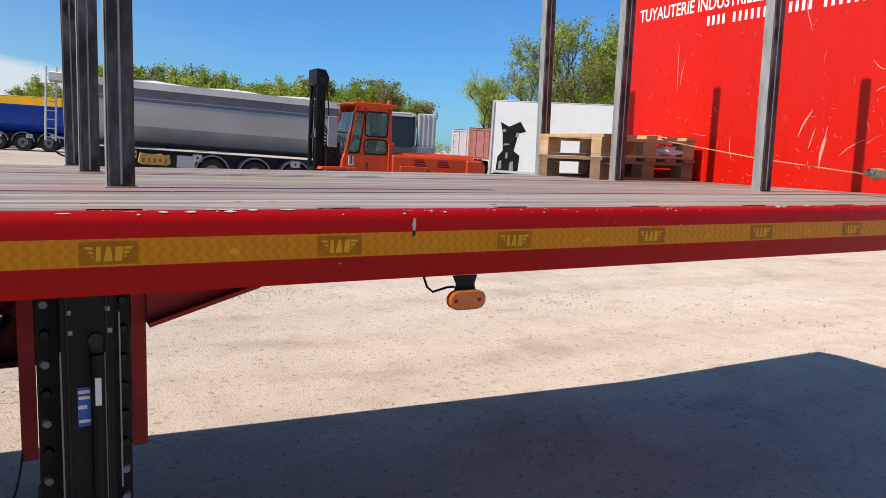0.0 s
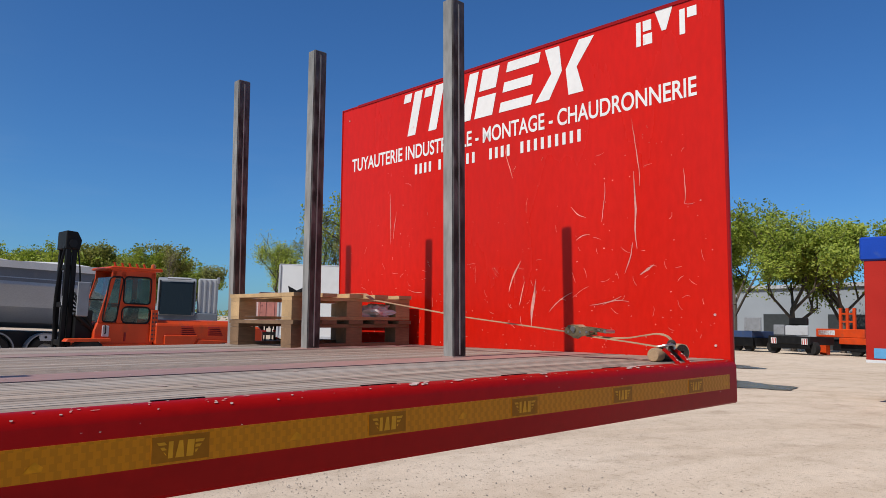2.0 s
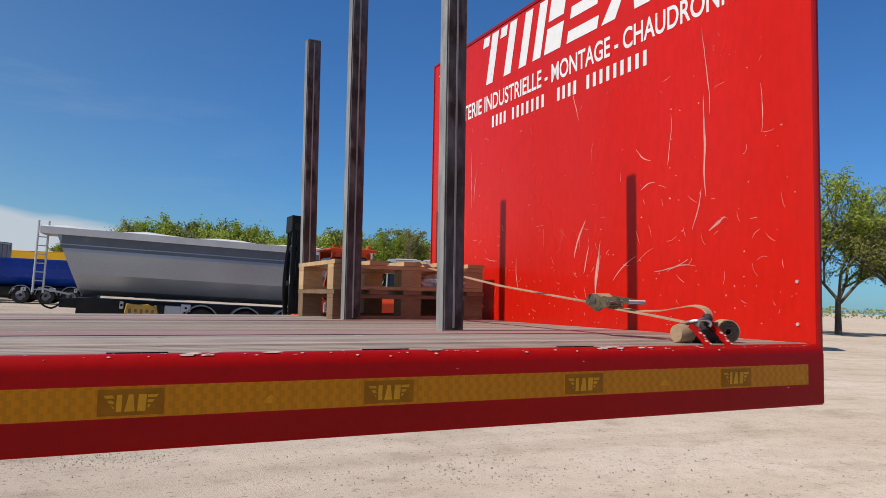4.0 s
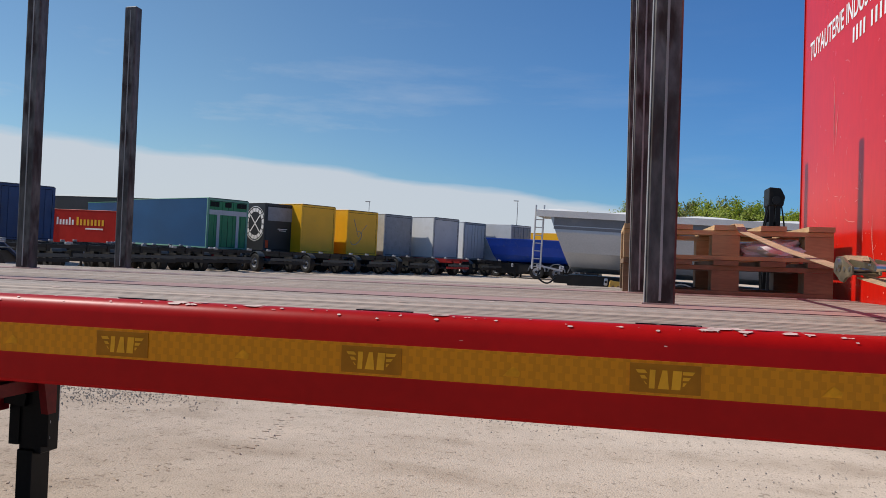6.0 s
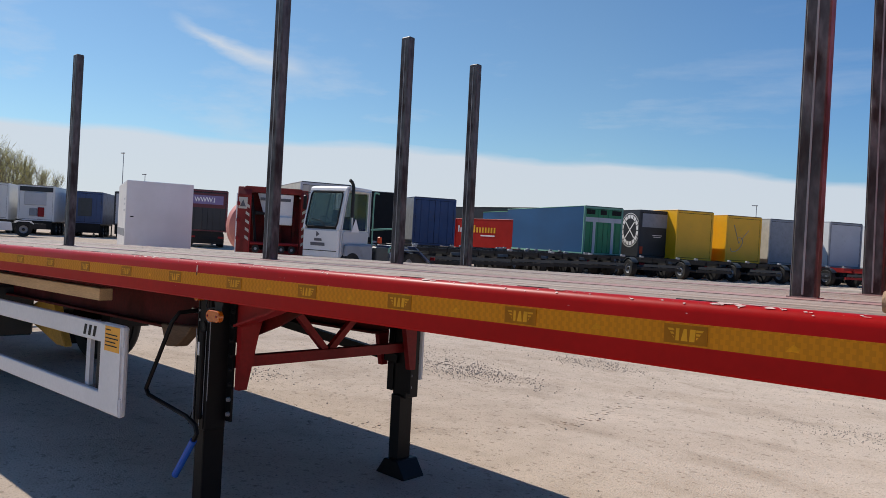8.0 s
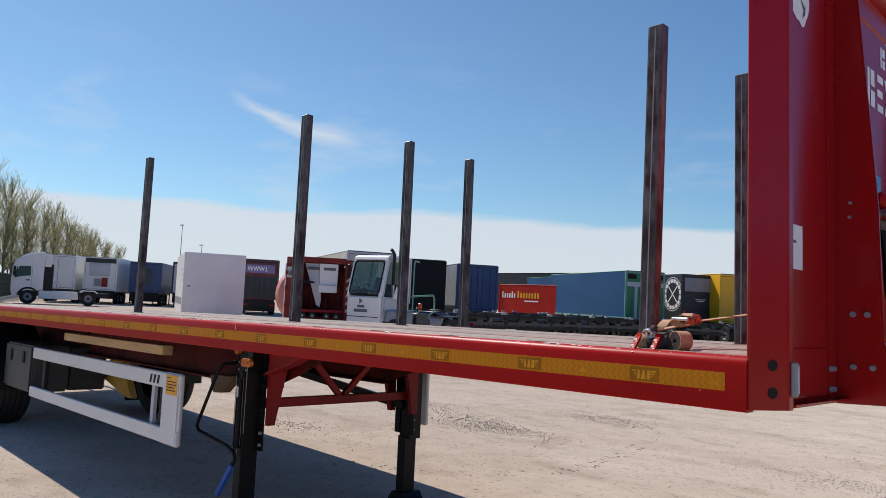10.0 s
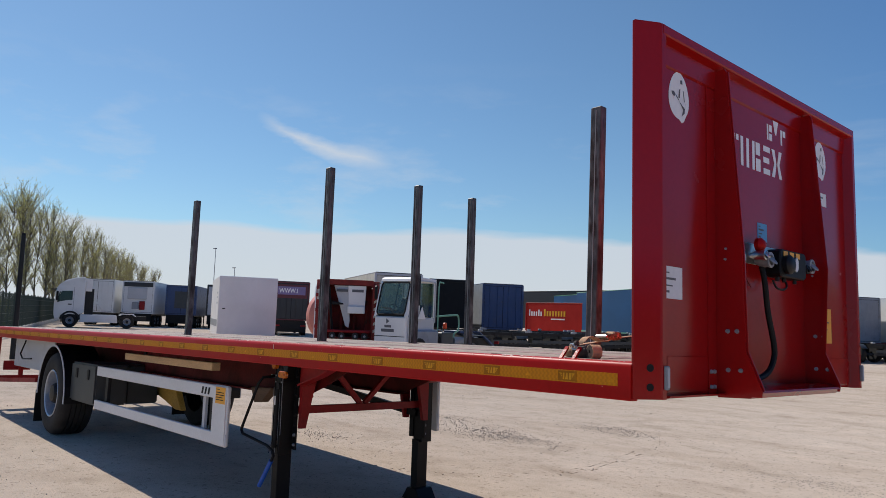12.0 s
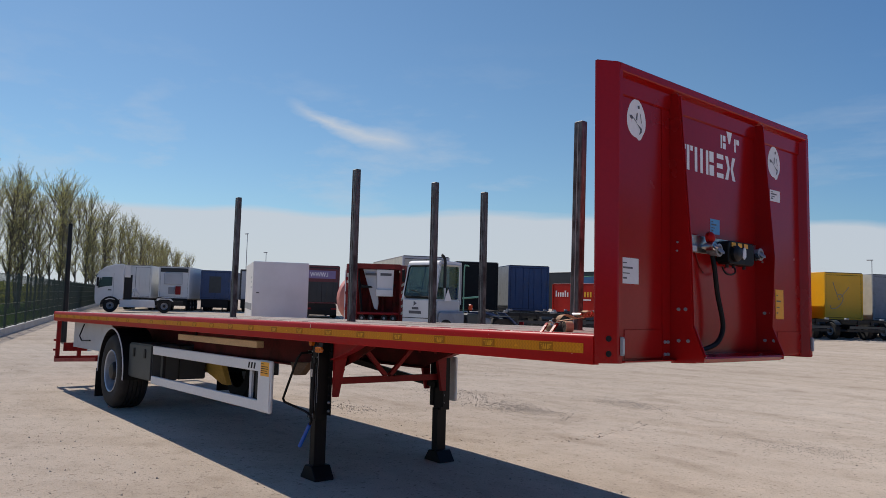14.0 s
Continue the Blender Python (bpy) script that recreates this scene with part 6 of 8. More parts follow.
def tipper(label, m, length, body_m, top, low, wide, tarp_m=None, flare=0.9, first=None, wheel_r=0.52):
    """A half-pipe tipping body; front at x = 0, running to x = length."""
    th = thing("tipper_trailer", label, "trailer", m, "tipper trailers")
    bm = B()
    h = wide / 2
    ring = []
    mid = low + (top - low) * 0.62
    prof = [(-h, top - 0.28), (-h, mid)] + [(-h * math.cos(t), mid - (mid - low) * math.sin(t)) for t in [math.pi * i / 6 for i in range(1, 6)]] + [(h, mid), (h, top - 0.28)]
    for x, k in ((0.10, 0.9), (flare + 0.25, 0.25), (length - 0.25, 0.0), (length, 0.0)):
        ring.append([bm.verts.new((x + k * (top - 0.28 - z) / (top - low), y, z)) for y, z in prof])
    for a, b in zip(ring, ring[1:]):
        for i in range(len(a) - 1):
            bm.faces.new((a[i], a[i + 1], b[i + 1], b[i]))
    bm.faces.new(ring[0]), bm.faces.new(ring[-1])
    part("body", bm, body_m, th, "half-round tipping body")
    for s in (-1, 1):
        part("top_rail", box(B(), 0.05, length, s * h - 0.06, s * h + 0.06, top - 0.30, top - 0.20, 0.01), body_m, th)
        part("side_rib", box(B(), flare, length - 0.1, s * h - 0.015, s * h + 0.015, mid + 0.02, mid + 0.07), body_m, th)
        if tarp_m:
            # Dark band painted in for the reflection on the polished side.
            part("upper_panel", box(B(), 0.25, length - 0.05, s * h - 0.008, s * h + 0.008, mid + 0.10, top - 0.31), SLATE, th, "dark grey band painted for the upper side's reflection")
            part("panel_seam", box(B(), 0.25, length - 0.05, s * h - 0.014, s * h + 0.014, mid + 0.20, mid + 0.23), ALU, th)
    if tarp_m:
        bm = B()
        rows = []
        n_ = 14
        for i in range(n_ + 1):
            x = -0.35 + (length + 0.45) * i / n_
            z = top - 0.03 + 0.05 * math.sin(i * 1.9)
            rows.append([bm.verts.new((x, y, zz)) for y, zz in ((-h - 0.1, top - 0.32), (-h - 0.09, top - 0.10), (-h * 0.5, z), (h * 0.5, z), (h + 0.09, top - 0.12), (h + 0.1, top - 0.27))])
        for a, b in zip(rows, rows[1:]):
            for i in range(5):
                bm.faces.new((a[i], a[i + 1], b[i + 1], b[i]))
        bm.faces.new(rows[0]), bm.faces.new(rows[-1])
        part("roof_tarp", bm, tarp_m, th, "off-white rolled roof tarpaulin")
    for y in (-0.5, 0.5):
        part("chassis_rail", box(B(), 0.3, length - 0.2, y - 0.07, y + 0.07, 0.72, 1.0), CHASSIS, th)
    for k in range(3):
        x = (first or length - 4.6) + 1.42 * k
        for s in (-1, 1):
            small_wheel(th, x, s * 1.22, wheel_r, wheel_r, out=s)
            bm = B()
            arc_band(bm, x, wheel_r, wheel_r + 0.07, wheel_r + 0.11, 5, 175, s * 1.05 - 0.2, s * 1.05 + 0.2, 12)
            part("mudguard", bm, GREY, th)
    for y in (-0.8, 0.8):
        part("landing_leg", box(B(), 2.2, 2.32, y - 0.06, y + 0.06, 0.0, 0.95), CHASSIS, th)
    part("side_box", box(B(), 3.4, 4.0, -1.2, -0.9, 0.55, 0.95, 0.02), LIGHT_GREY, th, "pale grey side locker")
    part("side_skirt", box(B(), 2.6, (first or length - 4.6) - 0.6, -1.18, -1.12, 0.45, 0.95), CHASSIS, th)
    for x, w in ((2.05, 0.12), (3.9, 0.30), (length - 3.0, 0.35), (length - 1.6, 0.2)):
        b_ = part("equipment_box", box(B(), x, x + w, -1.24, -1.12, 0.78, 1.02, 0.02), LIGHT_GREY, th, "pale valve box")
        part("box_dial", rod(B(), (x + w / 2, -1.25, 0.90), (x + w / 2, -1.24, 0.90), 0.04, seg=10), BLACK, b_)
    part("under_frame", box(B(), 0.8, length - 0.3, -0.8, 0.8, 0.3, 1.05), CHASSIS, th, "black underframe with tanks")
    for x in (-0.42, -0.14) if tarp_m else ():
        part("ladder_rail", rod(B(), (x, -h * 0.85, 1.15), (x, -h * 0.85, top + 0.08), 0.032, seg=8), LIGHT_GREY, th, "pale ladder rail")
    for k in range(8) if tarp_m else ():
        z = 1.25 + k * 0.27
        part("ladder_rung", rod(B(), (-0.42, -h * 0.85, z), (-0.14, -h * 0.85, z), 0.018, seg=5), LIGHT_GREY, th)
    if tarp_m:
        part("ladder_bracket", beam(B(), (-0.28, -h * 0.85, 1.3), (0.6, -h * 0.6, 1.15), 0.06, 0.06), LIGHT_GREY, th)
        part("air_hose", pipe(B(), bend([(-0.1, -h * 0.7, 1.25), (-0.2, -h * 0.9, 0.9), (0.15, -h * 0.9, 0.7), (0.5, -h * 0.8, 1.0)], 4), 0.03, 6), BLACK, th, smooth=True)
    return th


silver = tipper("silver aluminium half-pipe tipper with off-white roof tarpaulin", pose(0.79, 26.95, 0, 0, 1.1, -2), 10.2, ALU, 3.30, 1.14, 2.4, TARP, first=4.55, wheel_r=0.46)
part("yellow_locker", prism(B(), [(2.2, 0.66), (2.3, 0.60), (3.1, 0.60), (3.2, 0.68), (3.15, 0.95), (3.0, 0.90), (2.9, 0.97), (2.6, 0.92), (2.25, 0.97)], "y", -1.38, -1.22, 0.02), YELLOW_DIRTY, silver, "dirty yellow side locker")
for k in range(5):
    part("locker_stain", box(B(), 2.32 + 0.17 * k, 2.40 + 0.17 * k, -1.386, -1.379, 0.66 + 0.04 * (k % 2), 0.80), WOOD_BROWN, silver)
tipper("blue half-pipe tipper standing behind chassis", pose(-5.6, 54.5, 0, 0, 0, -8), 8.5, BLUE, 3.0, 1.0, 2.45)

# ---- orange reach truck with black mast ---------------------------------------------------


def rounded(x0, x1, z0, z1, r, lean=0.0):
    """An upright window outline with rounded corners; lean moves its top along."""
    out = []
    for cx, cz, a0 in ((x1 - r, z1 - r, 0), (x0 + r, z1 - r, 90), (x0 + r, z0 + r, 180), (x1 - r, z0 + r, 270)):
        for k in range(4):
            a = radians(a0 + 30 * k)
            x, z = cx + r * math.cos(a), cz + r * math.sin(a)
            out.append((x + lean * (z - z0) / (z1 - z0), z))
    return out


def forklift():
    ft = thing("forklift", "large orange forklift with black mast and boxed cab", "forklift", pose(7.50, 19.1, 0, 0, 0, -2) @ Matrix.Diagonal((0.8, 0.8, 0.885, 1)))
    # cab: lower panels, pillars and roof round an open inside
    cab = part("cab", prism(B(), [(-0.20, 1.0), (1.55, 1.0), (1.55, 1.60), (-0.12, 1.60), (-0.20, 1.40)], "y", -0.8, 0.8, 0.03), ORANGE, ft, "orange cab")
    for s in (-1, 1):
        y0, y1 = sorted((s * 0.74, s * 0.80))
        bm = B()
        prism(bm, [(-0.12, 1.60), (0.02, 1.60), (0.36, 3.0), (0.24, 3.0)], "y", y0, y1, 0.01)
        prism(bm, [(0.42, 1.60), (0.60, 1.60), (0.62, 3.0), (0.48, 3.0)], "y", y0, y1, 0.01)
        prism(bm, [(1.38, 1.60), (1.58, 1.60), (1.52, 3.0), (1.36, 3.0)], "y", y0, y1, 0.01)
        prism(bm, [(0.55, 2.02), (1.40, 2.02), (1.40, 2.14), (0.55, 2.14)], "y", y0, y1, 0.01)
        prism(bm, [(0.20, 2.84), (1.50, 2.84), (1.50, 3.06), (0.20, 3.06)], "y", y0, y1, 0.01)
        part("side_frame", bm, ORANGE, cab, "orange side frame with door")
        yy = s * 0.776
        for pts in (rounded(0.58, 1.39, 2.13, 2.86, 0.10), rounded(0.56, 1.40, 1.60, 2.04, 0.14), rounded(0.0, 0.40, 1.62, 2.84, 0.10, 0.16)):
            part("side_window", prism(B(), pts, "y", yy - 0.004, yy + 0.004), CAB_GLASS, cab, "clear cab window")
            ring = [Vector((x, yy - s * -0.03, z)) for x, z in pts]
            part("window_seal", pipe(B(), ring + ring[:1], 0.022, 5), BLACK, cab, "black rubber seal")
    part("front_window", prism(B(), [(-0.10, 1.62), (-0.07, 1.62), (0.27, 2.84), (0.24, 2.84)], "y", -0.70, 0.70), CAB_GLASS, cab, "front window")
    part("rear_window", box(B(), 1.50, 1.53, -0.70, 0.70, 1.70, 2.84), CAB_GLASS, cab)
    part("cab_roof", prism(B(), [(0.12, 3.04), (1.66, 3.04), (1.72, 3.08), (1.66, 3.13), (0.20, 3.13), (0.08, 3.08)], "y", -0.86, 0.86, 0.02), ORANGE, cab, "orange roof slab")
    part("seat", prism(B(), [(0.70, 1.55), (1.20, 1.55), (1.30, 2.25), (1.15, 2.25), (1.06, 1.75), (0.70, 1.72)], "y", -0.28, 0.28, 0.04), BLACK, cab, "black driver's seat")
    part("steering_wheel", pipe(B(), [(0.36 + 0.10 * math.cos(t), 0.20 * math.sin(t), 1.95 + 0.16 * math.cos(t)) for t in [6.2832 * i / 14 for i in range(15)]], 0.018, 6), BLACK, cab, "black steering wheel", smooth=True)
    part("beacon", lathe(B(), [(0.06, 0), (0.075, 0.02), (0.07, 0.11), (0.03, 0.14)], (1.52, -0.5, 3.13), "z", 14), AMBER, cab, "amber beacon", smooth=True)
    part("door_handle", box(B(), 0.02, 0.22, -0.835, -0.80, 1.22, 1.52, 0.015), LIGHT_GREY, cab, "pale handle plate")
    part("handle_bar", pipe(B(), [(0.10, -0.84, 1.30), (0.10, -0.89, 1.32), (0.10, -0.89, 1.50), (0.10, -0.84, 1.52)], 0.018, 6), BLACK, cab)
    part("door_catch", box(B(), 0.66, 0.72, -0.815, -0.80, 1.10, 1.34, 0.005), RED_DULL, cab)
    part("warning_label", box(B(), -0.16, 0.0, -0.806, -0.80, 1.05, 1.16), BEIGE, cab, "worn pale label")
    grid = part("step_plate", box(B(), 1.42, 1.62, -0.90, -0.83, 1.10, 1.98, 0.01), ORANGE, cab, "drilled orange rear pillar plate")
    for k in range(7):
        for x in (1.475, 1.565):
            part("hole", rod(B(), (x, -0.904, 1.18 + 0.115 * k), (x, -0.899, 1.18 + 0.115 * k), 0.028, seg=8), DARK, grid)
    for x in (0.30, 0.52, 0.74, 0.96, 1.18):
        part("roof_fin", prism(B(), [(x, 3.12), (x + 0.05, 3.12), (x - 0.01, 3.24), (x - 0.05, 3.24)], "y", -0.74, -0.66), ORANGE, cab, "slanted roof lamp bracket")
    cab.matrix_basis = Matrix.Translation((-0.20, 0, -0.07))
    part("mirror", box(B(), -0.78, -0.45, -1.00, -0.96, 1.75, 2.65, 0.02), GREY, cab, "grey splash sheet beside the mast")
    part("mirror_arm", rod(B(), (-0.45, -0.97, 2.2), (-0.02, -0.80, 2.2), 0.02, seg=6), BLACK, cab)
    # engine hood with sloping shoulders
    hood = part("hood", prism(B(), [(-0.95, 0.95), (0.95, 0.95), (0.95, 1.50), (0.82, 1.64), (-0.82, 1.64), (-0.95, 1.50)], "x", 1.36, 4.55, 0.03), ORANGE, ft, "orange engine hood")
    for k in range(5):
        for x in (2.15, 3.05):
            part("louvre", prism(B(), [(-0.975, 1.22 + 0.055 * k), (-0.95, 1.22 + 0.055 * k), (-0.95, 1.252 + 0.055 * k)], "x", x, x + 0.50 - 0.03 * k), RED_DULL, hood)
    part("fender", prism(B(), [(1.62, 0.95), (2.55, 0.95), (2.70, 1.22), (1.62, 1.22)], "y", -1.02, -0.955, 0.02), ORANGE, hood, "orange fender panel")
    part("fender", prism(B(), [(2.62, 0.92), (4.6, 0.92), (4.6, 1.04), (2.72, 1.10)], "y", -1.02, -0.955, 0.02), ORANGE, hood)
    part("counterweight", prism(B(), [(4.2, 0.6), (4.9, 0.6), (5.0, 0.8), (5.0, 1.35), (4.85, 1.5), (4.2, 1.5)], "y", -1.0, 1.0, 0.06), ORANGE, ft, "orange counterweight")
    part("chassis", box(B(), -0.8, 4.4, -0.9, 0.9, 0.55, 0.95), ORANGE, ft)
    # mast
    mast = part("mast", box(B(), -1.22, -1.10, -0.48, -0.36, 0.15, 3.75, 0.01), BLACK, ft, "black lifting mast")
    part("mast_rail", box(B(), -1.05, -0.92, -0.46, -0.34, 0.15, 3.55, 0.01), BLACK, mast)
    part("mast_rail", box(B(), -1.22, -1.10, 0.24, 0.36, 0.15, 3.86, 0.01), BLACK, mast)
    part("mast_rail", box(B(), -1.05, -0.92, 0.22, 0.34, 0.15, 3.55, 0.01), BLACK, mast)
    for z in (0.9, 1.9, 2.9, 3.6):
        part("mast_tie", box(B(), -1.20, -1.02, -0.36, 0.24, z, z + 0.14, 0.01), BLACK, mast)
    part("mast_head", prism(B(), [(-1.26, 3.45), (-0.86, 3.45), (-0.82, 3.70), (-0.95, 3.92), (-1.26, 3.94)], "y", -0.50, 0.40, 0.02), BLACK, mast, "black mast head")
    part("pulley", rod(B(), (-1.06, -0.54, 3.60), (-1.06, -0.50, 3.60), 0.11, seg=16), CHASSIS, mast, "chain pulley")
    part("lift_ram", rod(B(), (-1.0, -0.05, 0.3), (-1.0, -0.05, 3.4), 0.07, seg=12), CHASSIS, mast, smooth=True)
    for x, y in ((-1.36, -0.40), (-1.30, -0.30), (-0.80, -0.42)):
        part("mast_hose", pipe(B(), bend([(x + 0.12 * (1 if x < -1 else -1), y, 3.55), (x, y, 2.9), (x - 0.06 * (1 if x < -1 else -1), y, 1.9), (x + 0.02, y, 0.9)], 4), 0.022, 6), BLACK, mast, smooth=True)
    part("mast_label", box(B(), -1.235, -1.222, -0.44, -0.40, 1.95, 2.20), PAPER, mast, "small white label")
    part("carriage", prism(B(), [(-0.90, 1.0), (-0.30, 1.0), (-0.34, 1.35), (-0.62, 1.55), (-0.90, 1.75)], "y", -0.6, 0.5, 0.04), BLACK, ft, "black fork carriage")
    part("valve_block", box(B(), -0.72, -0.42, -0.66, -0.30, 1.45, 1.85, 0.03), CHASSIS, ft, "dark hydraulic valve block")
    for k in range(6):
        part("hydraulic_hose", pipe(B(), bend([(-0.92, -0.45 + 0.06 * k, 2.3 - 0.12 * k), (-0.75 + 0.03 * k, -0.66, 1.9 - 0.05 * k), (-0.55 + 0.05 * k, -0.64, 1.6 - 0.08 * k), (-0.28, -0.6 + 0.08 * k, 1.25 - 0.04 * k)], 4), 0.028, 6), BLACK, ft, smooth=True)
    part("tilt_ram", rod(B(), (-0.9, -0.62, 1.75), (-0.15, -0.62, 1.15), 0.08, seg=10), BLACK, ft)
    part("mudguard", prism(B(), [(-1.25, 1.02), (-1.18, 1.10), (-0.02, 1.12), (0.0, 1.04)], "y", -1.15, -0.75, 0.01), ORANGE, ft, "orange mudguard")
    for x, r in ((-0.6, 0.55), (3.6, 0.5)):
        for s in (-1, 1):
            small_wheel(ft, x, s * 1.1, r, r, 0.35, s)


forklift()

# ---- terminal tractor, hook-lift, white truck, white box ---------------------------------------


def screen(edge, thick=0.006):
    """A pane over a closed outline, with a little thickness."""
    bm = B()
    a = [bm.verts.new(p) for p in edge]
    b = [bm.verts.new(p - Vector((thick, 0, 0))) for p in edge]
    bm.faces.new(a), bm.faces.new(b[::-1])
    for i in range(len(a)):
        bm.faces.new((a[i], b[i], b[(i + 1) % len(b)], a[(i + 1) % len(a)]))
    return bm


def terminal_tractor():
    th = thing("terminal_tractor", "white terminal tractor with tall narrow cab and green mirror frame", "truck", pose(-15.35, 16.1, 0, 0, 0, 282) @ Matrix.Translation((0, -0.17, 0)) @ Matrix.Diagonal((1, 0.82, 0.97, 1)))
    # x runs forward, y to its left; the cab is hollow, with pillars and clear panes
    front = lambda z: 0.95 - max(0.0, z - 1.70) * 0.235
    c = part("cab", prism(B(), [(-0.75, 0.75), (0.95, 0.75), (0.95, 1.72), (-0.75, 1.72)], "y", -0.90, 0.88, 0.05), WHITE, th, "white boxy cab")
    part("roof", prism(B(), [(-0.78, 3.02), (front(3.02) + 0.02, 3.02), (front(3.14), 3.14), (0.45, 3.20), (-0.78, 3.18)], "y", -0.92, 0.90, 0.02), WHITE_OLD, c, "dull white roof")
    for y in (-0.86, 0.84):
        part("pillar", beam(B(), (front(1.70) - 0.05, y, 1.70), (front(3.05) - 0.05, y, 3.05), 0.10, 0.13), WHITE, c, "white front pillar")
        part("pillar", box(B(), -0.75, -0.62, y - 0.05, y + 0.05, 1.70, 3.04, 0.01), WHITE, c)
    part("pillar", box(B(), 0.18, 0.28, 0.80, 0.89, 1.70, 3.04, 0.01), WHITE, c)
    edge = [Vector((front(z) + 0.012, y, z)) for y, z in rounded(-0.80, 0.78, 1.80, 2.98, 0.12)]
    part("windscreen", screen(edge), CAB_GLASS, c, "large green-tinted windscreen")
    part("screen_seal", pipe(B(), edge + edge[:1], 0.032, 6), BLACK, c, "black rubber seal")
    part("wiper", pipe(B(), [(front(1.84) + 0.05, 0.25, 1.80), (front(2.0) + 0.05, -0.05, 2.0), (front(2.05) + 0.05, -0.55, 2.06)], 0.014, 5), BLACK, c)
    part("divider", beam(B(), (front(1.82) - 0.06, 0.10, 1.82), (front(2.98) - 0.06, 0.10, 2.98), 0.03, 0.03), BLACK, c, "dark inner bar")
    for s, y in ((-1, -0.905), (1, 0.885)):
        part("side_window", prism(B(), [(-0.60, 1.74), (0.80, 1.74), (0.56, 2.98), (-0.60, 2.98)], "y", y - 0.004, y + 0.004), CAB_GLASS, c)
    part("dashboard", prism(B(), [(0.45, 1.70), (0.88, 1.70), (0.86, 1.95), (0.62, 1.98)], "y", -0.78, 0.70, 0.03), CHASSIS, c, "black dashboard")
    part("steering_wheel", pipe(B(), [(0.50 + 0.12 * math.cos(t), -0.25 + 0.22 * math.sin(t), 2.06 + 0.10 * math.cos(t)) for t in [6.2832 * i / 14 for i in range(15)]], 0.018, 6), BLACK, c, smooth=True)
    part("seat", prism(B(), [(-0.25, 1.3), (0.22, 1.3), (0.22, 1.55), (-0.08, 1.60), (-0.20, 2.45), (-0.34, 2.45)], "y", -0.55, 0.0, 0.04), DARK, c, "dark driver's seat")
    part("rear_wall", box(B(), -0.76, -0.72, -0.80, 0.20, 1.70, 2.2), DARK, c)
    bm = B()
    pipe(bm, bend([(0.80, 0.92, 0.95), (0.80, 0.92, 1.75), (0.56, 0.92, 2.95), (0.40, 0.92, 3.05), (-0.62, 0.92, 3.05), (-0.70, 0.92, 2.9), (-0.70, 0.92, 0.95)], 3), 0.028, 6)
    part("door_frame", bm, LIGHT_GREY, c, "pale door frame")
    part("lower_door", prism(B(), rounded(-0.62, 0.72, 0.85, 1.68, 0.10), "y", 0.885, 0.905), LIGHT_GREY, c, "pale scratched lower door pane")
    part("exhaust", pipe(B(), bend([(0.42, 1.04, 2.15), (0.42, 1.04, 2.9), (0.42, 1.04, 3.15), (0.46, 1.0, 3.32), (0.58, 0.95, 3.42)], 4), 0.06, 12), CHASSIS, c, "dark exhaust stack", smooth=True)
    bm = B()
    pipe(bm, bend([(-0.82, 1.0, 1.2), (-0.82, 1.0, 2.9), (-0.95, 1.0, 3.08), (-1.15, 1.0, 3.05)], 4), 0.03, 6)
    pipe(bm, bend([(-0.8, 0.95, 1.78), (-1.5, 1.3, 1.85), (-1.72, 1.35, 1.80), (-1.75, 1.35, 1.3), (-1.55, 1.3, 1.15), (-1.5, 1.3, 0.95)], 4), 0.035, 6)
    part("grab_rail", bm, MINT, c, "light green grab rail")
    part("warning_plate", prism(B(), [(-0.10, 1.66), (0.34, 1.66), (0.12, 2.12)], "y", 0.955, 0.967), PAPER, c, "white warning triangle")
    part("mirror", box(B(), 0.72, 0.82, -1.12, -0.98, 2.35, 2.85, 0.03), BLACK, c, "black mirror")
    part("mirror_arm", pipe(B(), [(0.66, -0.90, 2.95), (0.74, -1.05, 2.95), (0.77, -1.05, 2.85)], 0.015, 5), BLACK, c)
    part("step_well", prism(B(), [(-0.80, 0.55), (0.60, 0.55), (0.72, 0.85), (0.66, 1.25), (-0.80, 1.25)], "y", 0.91, 1.10, 0.06), GREY, th, "grey rounded step housing")
    part("battery_box", box(B(), -1.75, -1.0, 0.55, 1.1, 0.62, 1.18, 0.03), PLASTIC, th, "dark battery box")
    part("air_tank", rod(B(), (-2.6, 0.95, 0.85), (-1.85, 0.95, 0.85), 0.16, seg=14), GREY, th, "grey air tank")
    part("work_lamp", box(B(), -1.32, -1.18, 0.95, 1.1, 1.32, 1.55, 0.03), ORANGE, th, "orange lamp")
    part("lower_seam", box(B(), 0.951, 0.956, -0.86, 0.84, 0.98, 1.005), BLACK, c)
    bm = B()
    o = (0.9585, 0.20, 1.42)
    plate(bm, o, (0, -1, 0), (0, 0, 1), [(0.22, 0.12), (0.40, 0.22), (0.40, 0.02)])
    plate(bm, o, (0, -1, 0), (0, 0, 1), [(0.12, -0.02), (0.50, -0.02), (0.48, -0.11), (0.10, -0.11)])
    plate(bm, o, (0, -1, 0), (0, 0, 1), [(-0.04, -0.16), (0.68, -0.16), (0.66, -0.27), (-0.06, -0.27)])
    part("cab_mark", bm, INK, c, "dark plain mark")
    part("bumper", box(B(), 0.9, 1.05, -0.95, 0.95, 0.42, 0.72, 0.03), WHITE, th)
    part("chassis", box(B(), -5.3, 0.9, -0.45, 0.45, 0.55, 0.95), CHASSIS, th, "black chassis")
    part("deck_plate", box(B(), -2.6, -0.8, -1.0, 1.0, 0.95, 1.02), CHASSIS, th)
